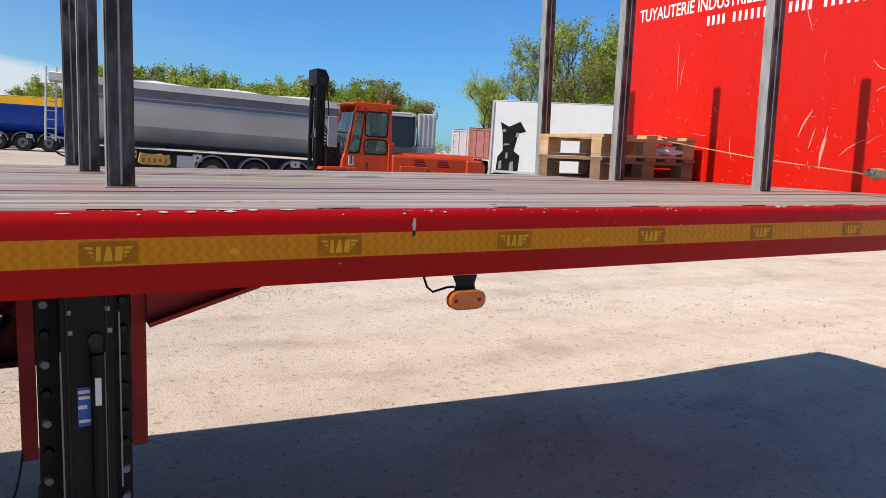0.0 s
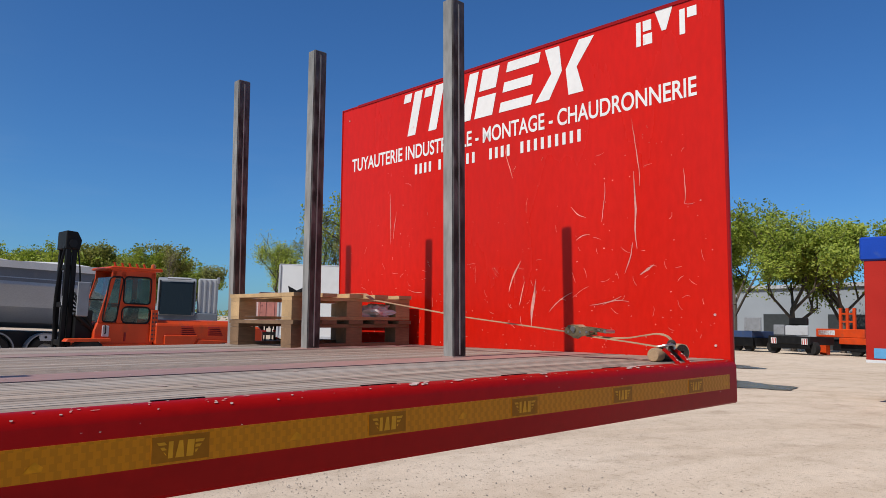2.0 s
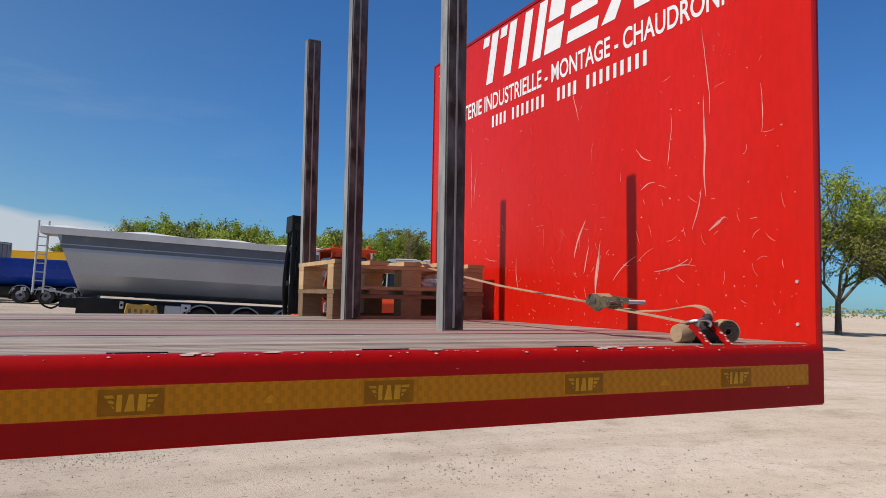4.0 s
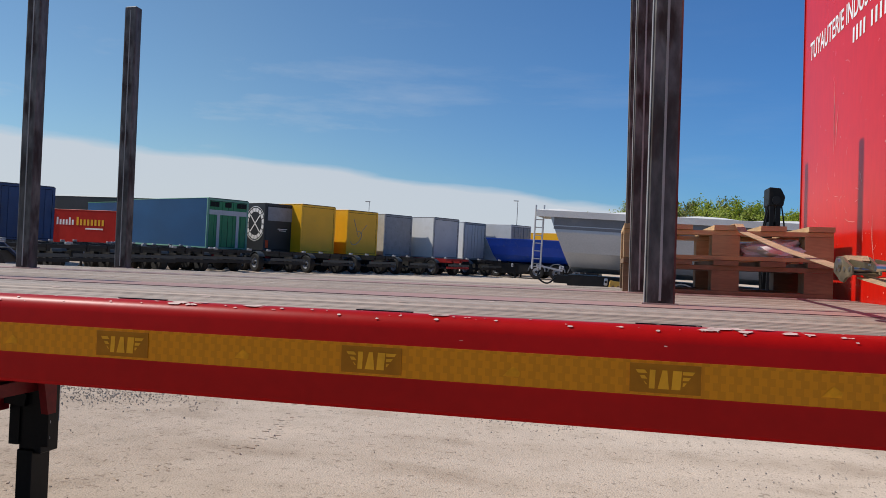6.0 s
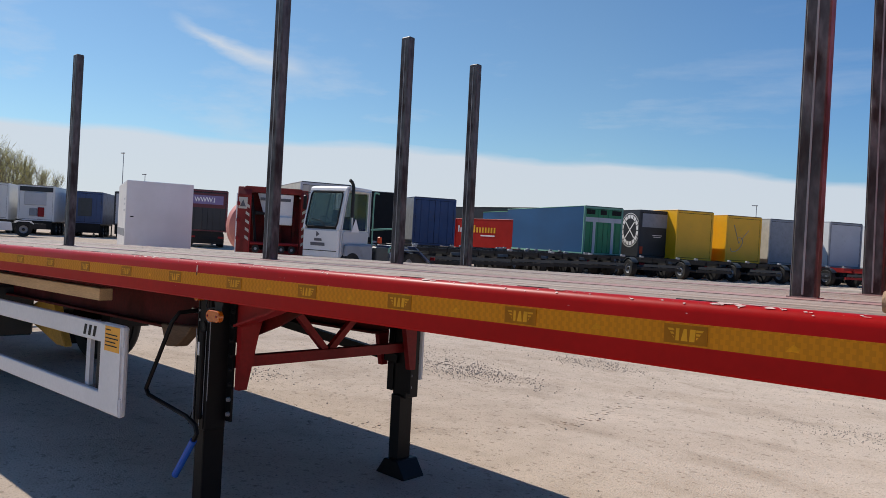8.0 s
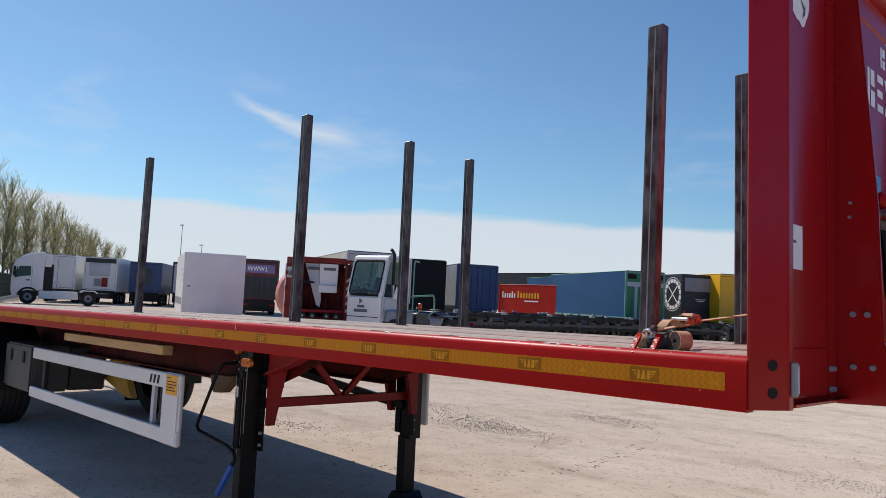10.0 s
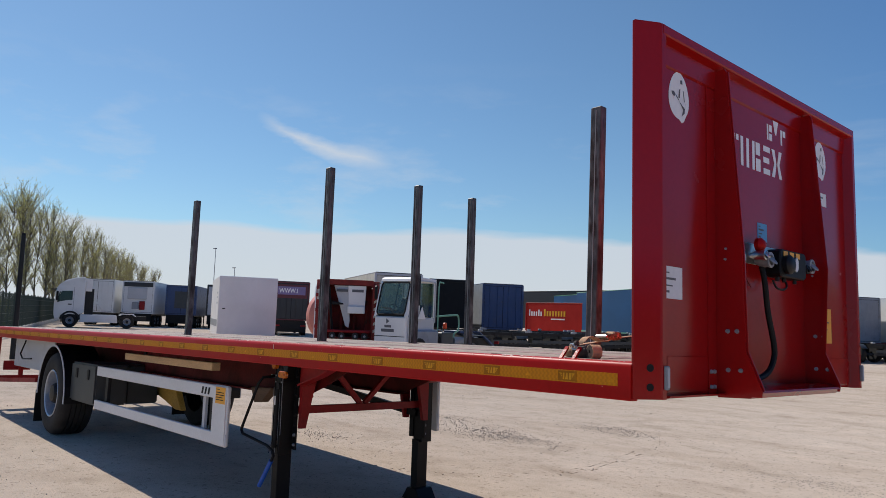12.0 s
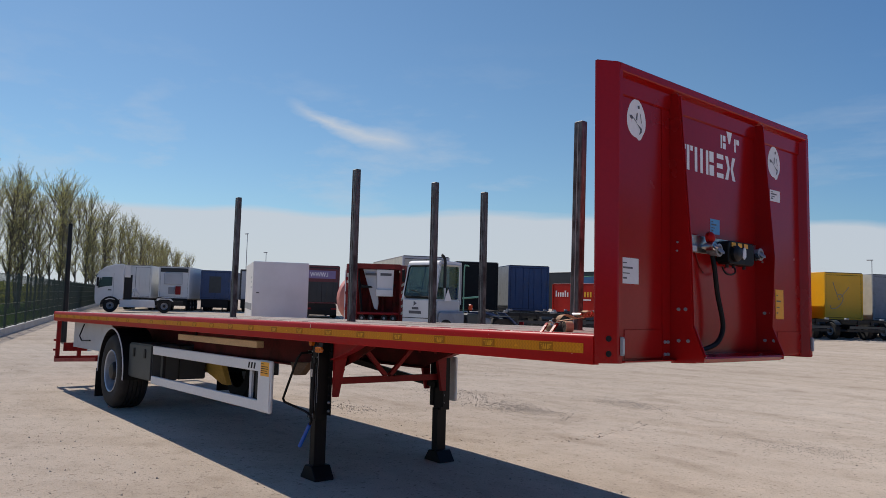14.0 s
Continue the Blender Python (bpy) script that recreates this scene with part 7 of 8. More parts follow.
    for k in range(4):
        part("air_line", pipe(B(), bend([(-0.8, -0.5 + 0.3 * k, 1.3), (-1.2, -0.4 + 0.3 * k, 1.15 + 0.1 * (k % 2)), (-1.7, -0.5 + 0.3 * k, 1.25), (-2.0, -0.3 + 0.2 * k, 1.1)], 4), 0.025, 5), (BLACK, BLUE_GRIP, RED_DULL, LIGHT_GREY)[k], th, smooth=True)
    part("fifth_wheel", prism(B(), [(-3.9, 1.0), (-2.9, 1.15), (-2.9, 1.25), (-3.9, 1.10)], "y", -0.5, 0.5, 0.02), NAVY, th, "greasy fifth wheel plate")
    for s in (-1, 1):
        y0, y1 = sorted((s * 0.16, s * 0.62))
        part("ramp_plate", prism(B(), [(-4.2, 1.16), (-4.15, 1.24), (-5.3, 0.66), (-5.3, 0.58)], "y", y0, y1, 0.01), NAVY, th, "dark blue sloping ramp plate")
        part("rear_lamp", box(B(), -5.36, -5.28, s * 0.75 - 0.12, s * 0.75 + 0.12, 0.7, 0.82), RED_DULL, th, "red rear lamp")
        part("flat_guard", box(B(), -3.7, -2.5, s * 1.1 - 0.26, s * 1.1 + 0.26, 1.06, 1.09), PLASTIC, th, "flat dark mudguard")
    for x in (0.35, -3.1):
        for s in (-1, 1):
            small_wheel(th, x, s * 1.1, 0.5, out=s)
    return th


terminal_tractor()

wb = thing("site_cabin", "plain dusty white box body standing on the yard", "box body", pose(-24.35, 14.26, 0, 0, 0, 158))
# x runs back, away from the viewer
part("body", box(B(), 0, 6.0, -1.25, 1.25, 0.35, 3.16, 0.02), WHITE_OLD, wb)
part("skirt", box(B(), 0.1, 6.0, -1.2, 1.2, 0.0, 0.35), GREY, wb)
part("latch", box(B(), -0.02, 0.0, 0.95, 1.08, 1.72, 1.76), BLACK, wb, "small black latch")
part("grey_band", box(B(), 0.3, 5.9, 1.251, 1.256, 0.95, 1.25), GREY, wb)
for z in (2.2, 2.4, 1.95):
    part("vent", box(B(), 0.6, 1.4, 1.251, 1.258, z, z + 0.08), LIGHT_GREY, wb)

hl = thing("hooklift_body", "red hook-lift waste body with white hopper and striped posts", "waste body", pose(-17.25, 14.62, 0, 0, 0, 146) @ Matrix.Diagonal((1, 0.94, 1, 1)))
for s in (-1, 1):
    y0, y1 = sorted((s * (0.98 if s < 0 else 0.76), s * 1.24))
    p = part("post", prism(B(), [(0.0, 0.5), (0.42, 0.5), (0.42, 2.95), (0.22, 2.95), (0.0, 2.68)], "y", y0, y1, 0.02), RED_RUST, hl, "dirty red post with pale slanted stripes")
    part("post_lip", box(B(), -0.03, 0.0, y0 + 0.01, y0 + 0.05, 0.6, 2.62), RED_DULL, p, "worn raised edge")
    for k in range(5):
        bm = B()
        plate(bm, (-0.004, -1.11 if s < 0 else 0.87, 1.12 + 0.27 * k), (0, 1, 0), (0, 0, 1), [(-0.075, 0.0), (0.075, 0.10 * s), (0.075, 0.10 * s + 0.10), (-0.075, 0.10)])
        part("stripe", bm, BEIGE, p, "pale slanted stripe")
    part("post_foot", box(B(), -0.05, 0.4, y0 - 0.03, y1 + 0.03, 0.42, 0.62, 0.02), RED_DULL, p)
    for z in (1.15, 1.75, 2.3):
        part("hinge_lug", box(B(), -0.09, 0.02, s * 1.2 - 0.05, s * 1.2 + 0.05, z, z + 0.13, 0.015), RED_DULL, p, "worn red hinge lug")
part("top_frame", prism(B(), [(-1.24, 2.72), (-0.98, 2.98), (0.98, 2.98), (1.24, 2.72), (1.24, 2.62), (0.92, 2.80), (-0.92, 2.80), (-1.24, 2.62)], "x", 0.16, 1.2, 0.02), RED_RUST, hl, "worn red top frame with chamfered corners")
part("pale_edge", box(B(), -0.012, 0.0, 1.235, 1.275, 0.5, 2.7), WHITE_OLD, hl, "pale edge strip")
part("back_panel", box(B(), 0.9, 1.0, -0.97, 0.97, 0.6, 2.79), RED_DARK, hl, "dark red inner panel")
for y in (-0.78, -0.30, 0.22, 0.62):
    part("inner_rib", box(B(), 0.62, 0.9, y - 0.05, y + 0.05, 0.85, 2.2, 0.01), RED_DARK, hl, "dark red inner rib")
part("hopper", prism(B(), [(0.0, 2.76), (0.55, 2.76), (0.05, 1.25), (-0.08, 1.18), (-0.12, 1.45)], "x", 0.30, 0.36, 0.01), LIGHT_GREY, hl, "pale tapering hopper plate")
part("hopper", prism(B(), [(-0.70, 1.98), (-0.04, 1.98), (0.0, 2.76), (-0.72, 2.76)], "x", 0.22, 0.28, 0.01), WHITE_OLD, hl, "pale hopper plate")
part("hopper_step", box(B(), 0.12, 0.30, -0.70, 0.0, 1.72, 1.99, 0.02), WHITE, hl, "bright lower hopper step")
for k in range(2):
    part("hopper_print", box(B(), 0.212, 0.219, -0.62 + 0.62 * k, -0.16 + 0.62 * k, 2.52, 2.62), INK, hl, "dark print bar")
part("hopper_arm", prism(B(), [(0.62, 2.16), (0.18, 2.10), (0.14, 2.04), (0.62, 2.02)], "x", 0.05, 0.16, 0.02), BLACK, hl, "black hopper arm")
part("inner_ram", rod(B(), (0.5, 0.55, 0.95), (0.6, 0.75, 2.7), 0.05, seg=8), CHASSIS, hl)
part("lower_frame", box(B(), 0.05, 1.5, -0.96, 0.74, 0.45, 0.85, 0.02), RED_DARK, hl, "dark red lower frame")
part("lock_bar", rod(B(), (0.0, -0.95, 1.06), (0.0, 0.74, 1.06), 0.05, seg=10), RED_DULL, hl, "red lock bar")
for y in (-0.72, -0.35, 0.18, 0.55):
    k = part("roller", rod(B(), (-0.04, y, 0.88), (0.08, y, 0.88), 0.13, seg=16), CHASSIS, hl, "steel roller")
    part("roller_pin", rod(B(), (-0.06, y, 0.88), (-0.04, y, 0.88), 0.05, seg=10), GREY, k)
part("tank", lathe(B(), [(0.05, -0.06), (0.5, -0.02), (0.92, 0.14), (1.05, 0.5), (1.05, 4.0), (0.7, 4.3)], (1.3, 0.62, 1.6), "x", 28), PINK, hl, "faded red round tank", smooth=True)
sg = part("warning_sign", box(B(), -0.012, -0.006, 0.90, 1.20, 2.20, 2.58), BEIGE, hl, "pale warning sign")
part("sign_print", prism(B(), [(0.95, 2.27), (1.15, 2.27), (1.05, 2.51)], "x", -0.016, -0.0125), INK, sg)
part("body", box(B(), 1.2, 5.0, -1.1, 0.0, 0.6, 2.7, 0.03), RED_RUST, hl)

tk = thing("tractor_unit", "white tractor unit with high roof and side skirts", "truck", pose(-54.6, 15.6, 0, 0, 0, 253))
# x runs forward
bm = B()
prism(bm, [(-0.70, 1.05), (-0.45, 1.05), (-0.40, 0.95), (0.85, 0.95), (0.92, 0.60), (1.20, 0.55), (1.30, 0.95), (1.32, 1.75), (1.22, 2.75), (1.08, 3.10), (0.62, 3.48), (-0.05, 3.70), (-0.62, 3.74), (-0.70, 3.70)], "y", -1.22, 1.22, 0.08)
c = part("cab", bm, WHITE, tk, "white high-roof cab")
for s in (-1, 1):
    part("side_window", prism(B(), [(0.12, 2.02), (0.50, 1.98), (1.02, 1.86), (0.98, 2.25), (0.86, 2.66), (0.12, 2.70)], "y", s * 1.228 - 0.010, s * 1.228 + 0.010), GLASS, c, "dark side window")
    part("quarter_pane", prism(B(), [(0.98, 1.85), (1.12, 1.82), (1.00, 2.60), (0.92, 2.62)], "y", s * 1.226 - 0.006, s * 1.226 + 0.006), GLASS, c)
    m_ = part("mirror", box(B(), 1.05, 1.20, s * 1.44 - 0.12, s * 1.44 + 0.12, 1.95, 2.65, 0.04), BLACK, c, "black mirror")
    part("mirror_cap", box(B(), 1.20, 1.26, s * 1.44 - 0.12, s * 1.44 + 0.12, 1.98, 2.62, 0.03), WHITE, m_)
    part("door_seam", box(B(), 0.018, 0.042, s * 1.222 - 0.004, s * 1.222 + 0.004, 1.05, 3.0), GREY, c)
    part("door_grip", box(B(), 0.15, 0.40, s * 1.228 - 0.012, s * 1.228 + 0.012, 1.66, 1.74), BLACK, c, "black door grip")
    part("wheel_arch", arc_band(B(), 0.2, 0.52, 0.56, 0.70, 10, 170, s * 1.20 - 0.05, s * 1.20 + 0.05, 14), CHASSIS, c, "dark wheel arch")
    part("side_fin", prism(B(), [(-1.15, 2.70), (-0.72, 2.70), (-0.72, 3.66), (-1.15, 3.60)], "y", s * 1.16 - 0.03, s * 1.16 + 0.03, 0.02), WHITE_OLD, tk, "white side deflector")
    part("skirt", prism(B(), [(-3.05, 0.40), (-0.45, 0.40), (-0.45, 0.98), (-2.95, 0.98)], "y", s * 1.15 - 0.05, s * 1.15 + 0.05, 0.03), WHITE, tk, "white side skirt")
    part("rear_guard", prism(B(), [(-4.35, 0.92), (-4.15, 1.12), (-3.3, 1.12), (-3.12, 0.98), (-3.2, 0.95), (-3.35, 1.06), (-4.1, 1.06), (-4.28, 0.90)], "y", s * 1.05 - 0.2, s * 1.05 + 0.2), WHITE, tk, "white rear wheel guard")
part("windscreen", prism(B(), [(1.315, 1.80), (1.19, 2.70), (1.14, 2.70), (1.25, 1.80)], "y", -1.1, 1.1), GLASS, c, "dark windscreen")
part("sun_visor", prism(B(), [(1.16, 2.76), (1.36, 2.72), (1.36, 2.78), (1.10, 2.94)], "y", -1.1, 1.1), PLASTIC, c, "smoked sun visor")
part("grille", box(B(), 1.26, 1.32, -0.95, 0.95, 0.95, 1.60, 0.02), CHASSIS, c, "black front grille")
# Added black box for the shade in the gap behind the cab.
part("rear_housing", box(B(), -1.30, -0.72, -1.0, 1.0, 0.95, 2.9), CHASSIS, tk, "black box put in the dark gap behind the cab")
part("air_lines", pipe(B(), bend([(-1.3, -0.9, 1.4), (-1.5, -1.1, 1.9), (-1.75, -1.0, 1.5), (-1.9, -0.9, 1.25)], 4), 0.05, 6), PAPER, tk, "pale coiled air lines")
part("chassis", box(B(), -5.1, 1.0, -0.45, 0.45, 0.6, 0.95), CHASSIS, tk)
part("fifth_wheel", prism(B(), [(-4.2, 1.05), (-3.2, 1.15), (-3.2, 1.25), (-4.2, 1.12)], "y", -0.5, 0.5), CHASSIS, tk)
for x in (0.2, -3.7):
    for s in (-1, 1):
        small_wheel(tk, x, s * 1.22, 0.52, 0.52, out=s)
row_box("white curtain trailer parked behind the white tractor unit", (-61.4, 17.9), (-60.5, 20.4), 12, WHITE, WHITE, az=60, top=3.95)
reefer = row_box("white refrigerated trailer with a dark roof band and red unit", (-60.4, 21.0), (-59.6, 23.4), 12, WHITE, WHITE, az=58, top=3.95, doors=1)
part("roof_band", box(B(), -0.03, -0.012, -1.2, 1.2, 3.45, 3.82), DARK, reefer, "dark band under the roof")
part("cooling_unit", box(B(), -0.10, -0.02, -0.75, 0.85, 2.35, 3.40, 0.04), LIGHT_GREY, reefer, "pale cooling unit")
part("red_unit", box(B(), -0.12, -0.02, -0.62, -0.15, 1.45, 2.2, 0.04), RED_DULL, reefer, "dull red service panel")
part("service_panel", box(B(), -0.08, -0.02, -0.10, 0.45, 1.5, 2.1, 0.02), GREY, reefer, "grey service panel")
# Black panels here and below are added for the shade around running gear.
part("lower_panel", box(B(), -0.06, -0.02, -1.2, 1.2, 0.45, 1.12, 0.02), BLACK, reefer, "black panel added for the dark underbody")
far_blue = row_box("dark blue box trailer in the far row", (-59.2, 24.4), (-58.4, 26.7), 12, NAVY, NAVY, az=58, top=3.75)
part("lower_panel", box(B(), -0.06, -0.02, -1.2, 1.2, 0.35, 1.12, 0.02), BLACK, far_blue, "black panel added for the dark underbody")
part("door_panel", box(B(), -0.03, -0.012, -0.5, 0.55, 1.7, 3.2, 0.02), PLASTIC, far_blue, "dark door panel")
far_white = row_box("white box trailer at the end of the far row", (-58.0, 27.6), (-57.2, 30.0), 12, WHITE, LIGHT_GREY, az=58, top=3.95, frame_m=DARK)
part("lower_panel", box(B(), -0.06, -0.02, -1.2, 1.2, 0.35, 1.12, 0.02), BLACK, far_white, "black panel added for the dark underbody")

# ---- to the east -----------------------------------------------------------------------
rt = thing("exhibition_trailer", "red box trailer with blue top band and large slanted mark", "trailer", pose(20.85, 6.05, 0, 0, 0, 0))
part("body", box(B(), 0, 2.5, -9.0, 0.0, 0.95, 3.42, 0.02), SIGNAL_RED, rt)
part("top_band", box(B(), -0.05, 2.55, -9.05, 0.08, 3.42, 4.0, 0.04), BLUE, rt, "blue top band")
part("lower_trim", box(B(), -0.012, 0.0, -9.0, 0.0, 0.95, 1.02), WHITE, rt)
part("seam", box(B(), -0.02, 0.0, -0.62, -0.56, 0.95, 3.42), LIGHT_GREY, rt, "vertical steel seam")
part("info_plate", box(B(), -0.012, 0.0, -0.46, -0.18, 1.06, 1.30), BLUE_LABEL, rt)
bm = B()
plate(bm, (-0.008, -1.10, 2.05), (0, -1, 0), (0, 0, 1), [(0, 0), (0.22, 0), (0.75, 1.1), (1.6, 1.1), (1.6, 1.25), (0.68, 1.25)])
plate(bm, (-0.008, -1.10, 2.05), (0, -1, 0), (0, 0, 1), [(0.62, 0), (0.85, 0), (1.1, 1.0), (0.9, 1.0)])
part("side_mark", bm, WHITE, rt, "white slanted mark")
bm = B()
plate(bm, (-0.006, -1.10, 2.05), (0, -1, 0), (0, 0, 1), [(0.25, 0), (0.60, 0.0), (0.9, 0.95), (1.6, 1.08), (0.80, 1.08)])
plate(bm, (-0.006, -1.10, 2.05), (0, -1, 0), (0, 0, 1), [(0.95, 0), (1.6, 0), (1.6, 0.9), (1.12, 0.9)])
part("side_mark", bm, BLUE, rt, "blue slanted mark")
for y in (-6.5, -7.9):
    small_wheel(rt, 0.35, y, 0.5, out=-1)
part("leg", box(B(), 0.3, 0.42, -1.6, -1.5, 0.0, 0.96), CHASSIS, rt)
part("leg", box(B(), 2.0, 2.12, -1.6, -1.5, 0.0, 0.96), CHASSIS, rt)
part("cable", pipe(B(), [(0.05, -0.55, 0.95), (0.04, -0.55, 0.75), (0.05, -0.62, 0.62)], 0.015, 5), BLACK, rt)

lb = thing("low_loader", "orange-red low-loader trailer with upright ramps", "trailer", pose(62.3, 21.6, 0, 0, 0, -16))
part("bed", box(B(), 0, 3.2, -3.9, 0, 1.35, 2.0, 0.04), ORANGE, lb)
part("head_board", box(B(), 0, 0.15, -1.6, -0.2, 1.5, 1.9, 0.02), PAPER, lb, "pale board on its end")
for k in range(3):
    part("ramp_bar", box(B(), 0.2, 0.35, -3.1 + 0.55 * k, -2.9 + 0.55 * k, 2.0, 3.6), ORANGE, lb)
for z in (2.5, 3.1):
    part("ramp_rung", box(B(), 0.22, 0.33, -3.1, -1.8, z, z + 0.12), ORANGE, lb)
part("neck", box(B(), 0, 3.0, -8.0, -1.9, 0.85, 1.34, 0.04), ORANGE, lb)
part("support", box(B(), 0.2, 0.7, -0.7, -0.15, 0.0, 1.35), ORANGE, lb)
part("under_frame", box(B(), 0.3, 2.8, -4.0, -1.2, 0.35, 1.2), CHASSIS, lb, "black underframe")
for y in (-3.0, -4.2):
    part("tyre", rod(B(), (0.35, y, 0.48), (0.8, y, 0.48), 0.48, seg=20), RUBBER, lb)
dk = thing("tractor_chassis", "black tractor chassis with grey panel parked under trees", "truck", pose(60.0, 25.0, 0, 0, 0, -20))
part("bed", box(B(), 0, 2.6, -4.6, -0.8, 0.75, 1.35, 0.04), CHASSIS, dk)
part("panel", box(B(), 0.1, 0.3, -4.3, -2.3, 1.4, 2.15, 0.05), LIGHT_GREY, dk, "pale grey panel")
part("panel", box(B(), 0.1, 0.3, -2.2, -1.2, 1.4, 2.2, 0.05), GREY, dk)
part("head_frame", box(B(), 0.5, 0.8, -3.9, -2.3, 2.2, 2.75, 0.05), CHASSIS, dk)
part("rear_plate", box(B(), -0.03, 0.0, -4.4, -3.9, 0.75, 1.2), PAPER, dk, "striped marker plate")
part("rear_plate", box(B(), -0.03, 0.0, -1.6, -1.1, 0.75, 1.2), PAPER, dk, "striped marker plate")
part("front_skirt", box(B(), 0.05, 0.12, -4.5, -0.9, 0.42, 0.80, 0.02), BLACK, dk, "black front skirt")
for y in (-4.4, -0.9):
    part("tyre", rod(B(), (0.3, y, 0.5), (0.75, y, 0.5), 0.5, seg=20), RUBBER, dk)
for k in range(3):
    for y in (-4.4, -1.6):
        bm = B()
        plate(bm, (-0.033, y + 0.06 + 0.16 * k, 0.76), (0, 1, 0), (0, 0, 1), [(0, 0), (0.07, 0), (0.02, 0.42), (-0.05, 0.42)])
        part("plate_stripe", bm, SIGNAL_RED, dk, "slanted red stripe")
bf = thing("low_flatbed", "low flatbed trailer with blue side and grey ramps", "trailer", pose(60.0, 25.0, 0, 0, 0, -20) @ Matrix.Translation((0.4, 0.6, 0)))
part("bed", box(B(), 0, 2.5, 0.6, 8.0, 1.1, 1.65, 0.04), NAVY, bf)
part("front_skirt", box(B(), 0.02, 0.1, 0.5, 7.6, 0.4, 1.1, 0.02), BLACK, bf, "black lower skirt")
part("ramp", box(B(), 0.0, 0.12, -0.3, 1.4, 1.66, 2.75, 0.02), GREY, bf, "grey upright ramp")
part("under_frame", box(B(), 0.3, 2.3, 0.4, 7.6, 0.4, 1.1), CHASSIS, bf)
for y in (1.2, 2.5):
    part("tyre", rod(B(), (0.25, y, 0.48), (0.6, y, 0.48), 0.48, seg=20), RUBBER, bf)
rg = thing("stillage_frame", "tall red steel grating frame standing on the yard", "steel frame", pose(60.0, 25.0, 0, 0, 0, -20) @ Matrix.Translation((0.2, 4.3, 0)))
for k in range(2):
    part("grating", box(B(), 0.0, 0.1, 1.9 * k, 1.9 * k + 1.6, 1.66, 3.5, 0.02), RED_FADED, rg, "red grating panel")
part("post", box(B(), 0.0, 0.12, -0.1, 0.0, 0.0, 3.5), RED_DULL, rg)
part("post", box(B(), 0.0, 0.12, 3.5, 3.6, 0.0, 3.5), RED_DULL, rg)


def puddle(x, y, along, across, seed):
    """A shallow pool with an uneven edge."""
    r_ = random.Random(seed)
    bm = B()
    d = Vector((x, y)).normalized()
    k = 28
    rim = [1 + 0.22 * math.sin(3 * 6.283 * i / k + seed) + r_.uniform(-0.12, 0.12) for i in range(k)]
    bm.faces.new([bm.verts.new((x + d.x * along * f * math.cos(6.283 * i / k) - d.y * across * f * math.sin(6.283 * i / k), y + d.y * along * f * math.cos(6.283 * i / k) + d.x * across * f * math.sin(6.283 * i / k), 0.004)) for i, f in enumerate(rim)])
    solid("puddle", bm, WET, "shallow dark rain puddle on the yard", "puddle", group="puddles", kind="structure")


puddle(23.2, 10.3, 1.7, 1.5, 1)
puddle(34.0, 16.0, 1.5, 2.0, 2)
hall = thing("warehouse", "long grey warehouse of metal wall panels behind trees", "building", pose(78.0, 14.0, 0, 0, 0, -18), kind="")
part("wall", box(B(), 0, 20, -20, 44, 0, 6.4), BUILDING, hall)
part("roof", box(B(), -0.3, 20.3, -20.3, 44.3, 6.4, 6.8), LIGHT_GREY, hall)
for k in range(4):
    d = part("dock_door", box(B(), -0.06, 0.02, 2 + 8 * k, 6 + 8 * k, 0.0, 3.6), PLASTIC, hall, "dark grey dock door")

wt = box_trailer("white box trailer with a torn black poster on its side", (19.5, 30.1), -134, 12.0, WHITE, WHITE, top=4.0, low=0.75, frame_m=LIGHT_GREY)
bm = B()
for pts in ([(0.0, 0.0), (0.9, 0.0), (0.95, 0.9), (0.7, 1.1), (0.85, 1.9), (1.15, 2.0), (0.9, 2.45), (0.45, 2.2), (0.1, 2.4), (0.2, 1.9), (0.25, 1.1), (0.05, 0.8)],):
    plate(bm, (0.30, -1.264, 0.62), (1, 0, 0), (0, 0, 1), [(x * 1.15, z) for x, z in pts])
part("torn_poster", bm, BLACK, wt, "torn black poster")
for x0, z0, w, h in ((0.12, 0.85, 0.16, 0.42), (0.62, 0.70, 0.22, 0.55), (0.30, 1.95, 0.30, 0.10), (0.85, 2.35, 0.16, 0.22), (0.20, 2.55, 0.18, 0.16), (0.42, 1.35, 0.12, 0.30)):
    bm = B()
    plate(bm, (0.30 + x0, -1.2655, z0), (1, 0, 0), (0, 0, 1), [(0, 0), (w, 0.04), (w * 0.8, h), (w * 0.15, h * 0.9)])
    part("poster_patch", bm, GREY, wt, "faded grey patch of the poster")
row_box("orange-white box trailer far between the trees", (24.4, 40.4), (26.4, 39.6), 6.0, PINK, PINK, az=-30, top=3.1)
row_box("white box trailer far between the trees", (24.3, 42.6), (26.3, 41.4), 6.0, WHITE, WHITE, az=-30, top=3.0)
gv = thing("grey_loader", "grey loading vehicle with dark sloping windscreen and louvred box", "vehicle", pose(14.82, 30.1, 0, 0, 0, -25) @ Matrix.Diagonal((1, 1, 0.97, 1)))
# x runs along its front, y away
part("body", box(B(), -1.25, 1.25, 0.1, 2.2, 0.55, 1.72, 0.04), SLATE, gv)
hood = part("cab_frame", prism(B(), [(0.05, 1.60), (0.42, 3.16), (0.62, 3.24), (1.5, 3.24), (1.6, 1.60)], "x", -1.22, 0.32, 0.04), GREY, gv, "grey cab")
part("windscreen", prism(B(), [(0.015, 1.62), (0.365, 3.04), (0.345, 3.05), (-0.01, 1.62)], "x", -1.08, 0.18), GLASS, hood, "dark sloping windscreen")
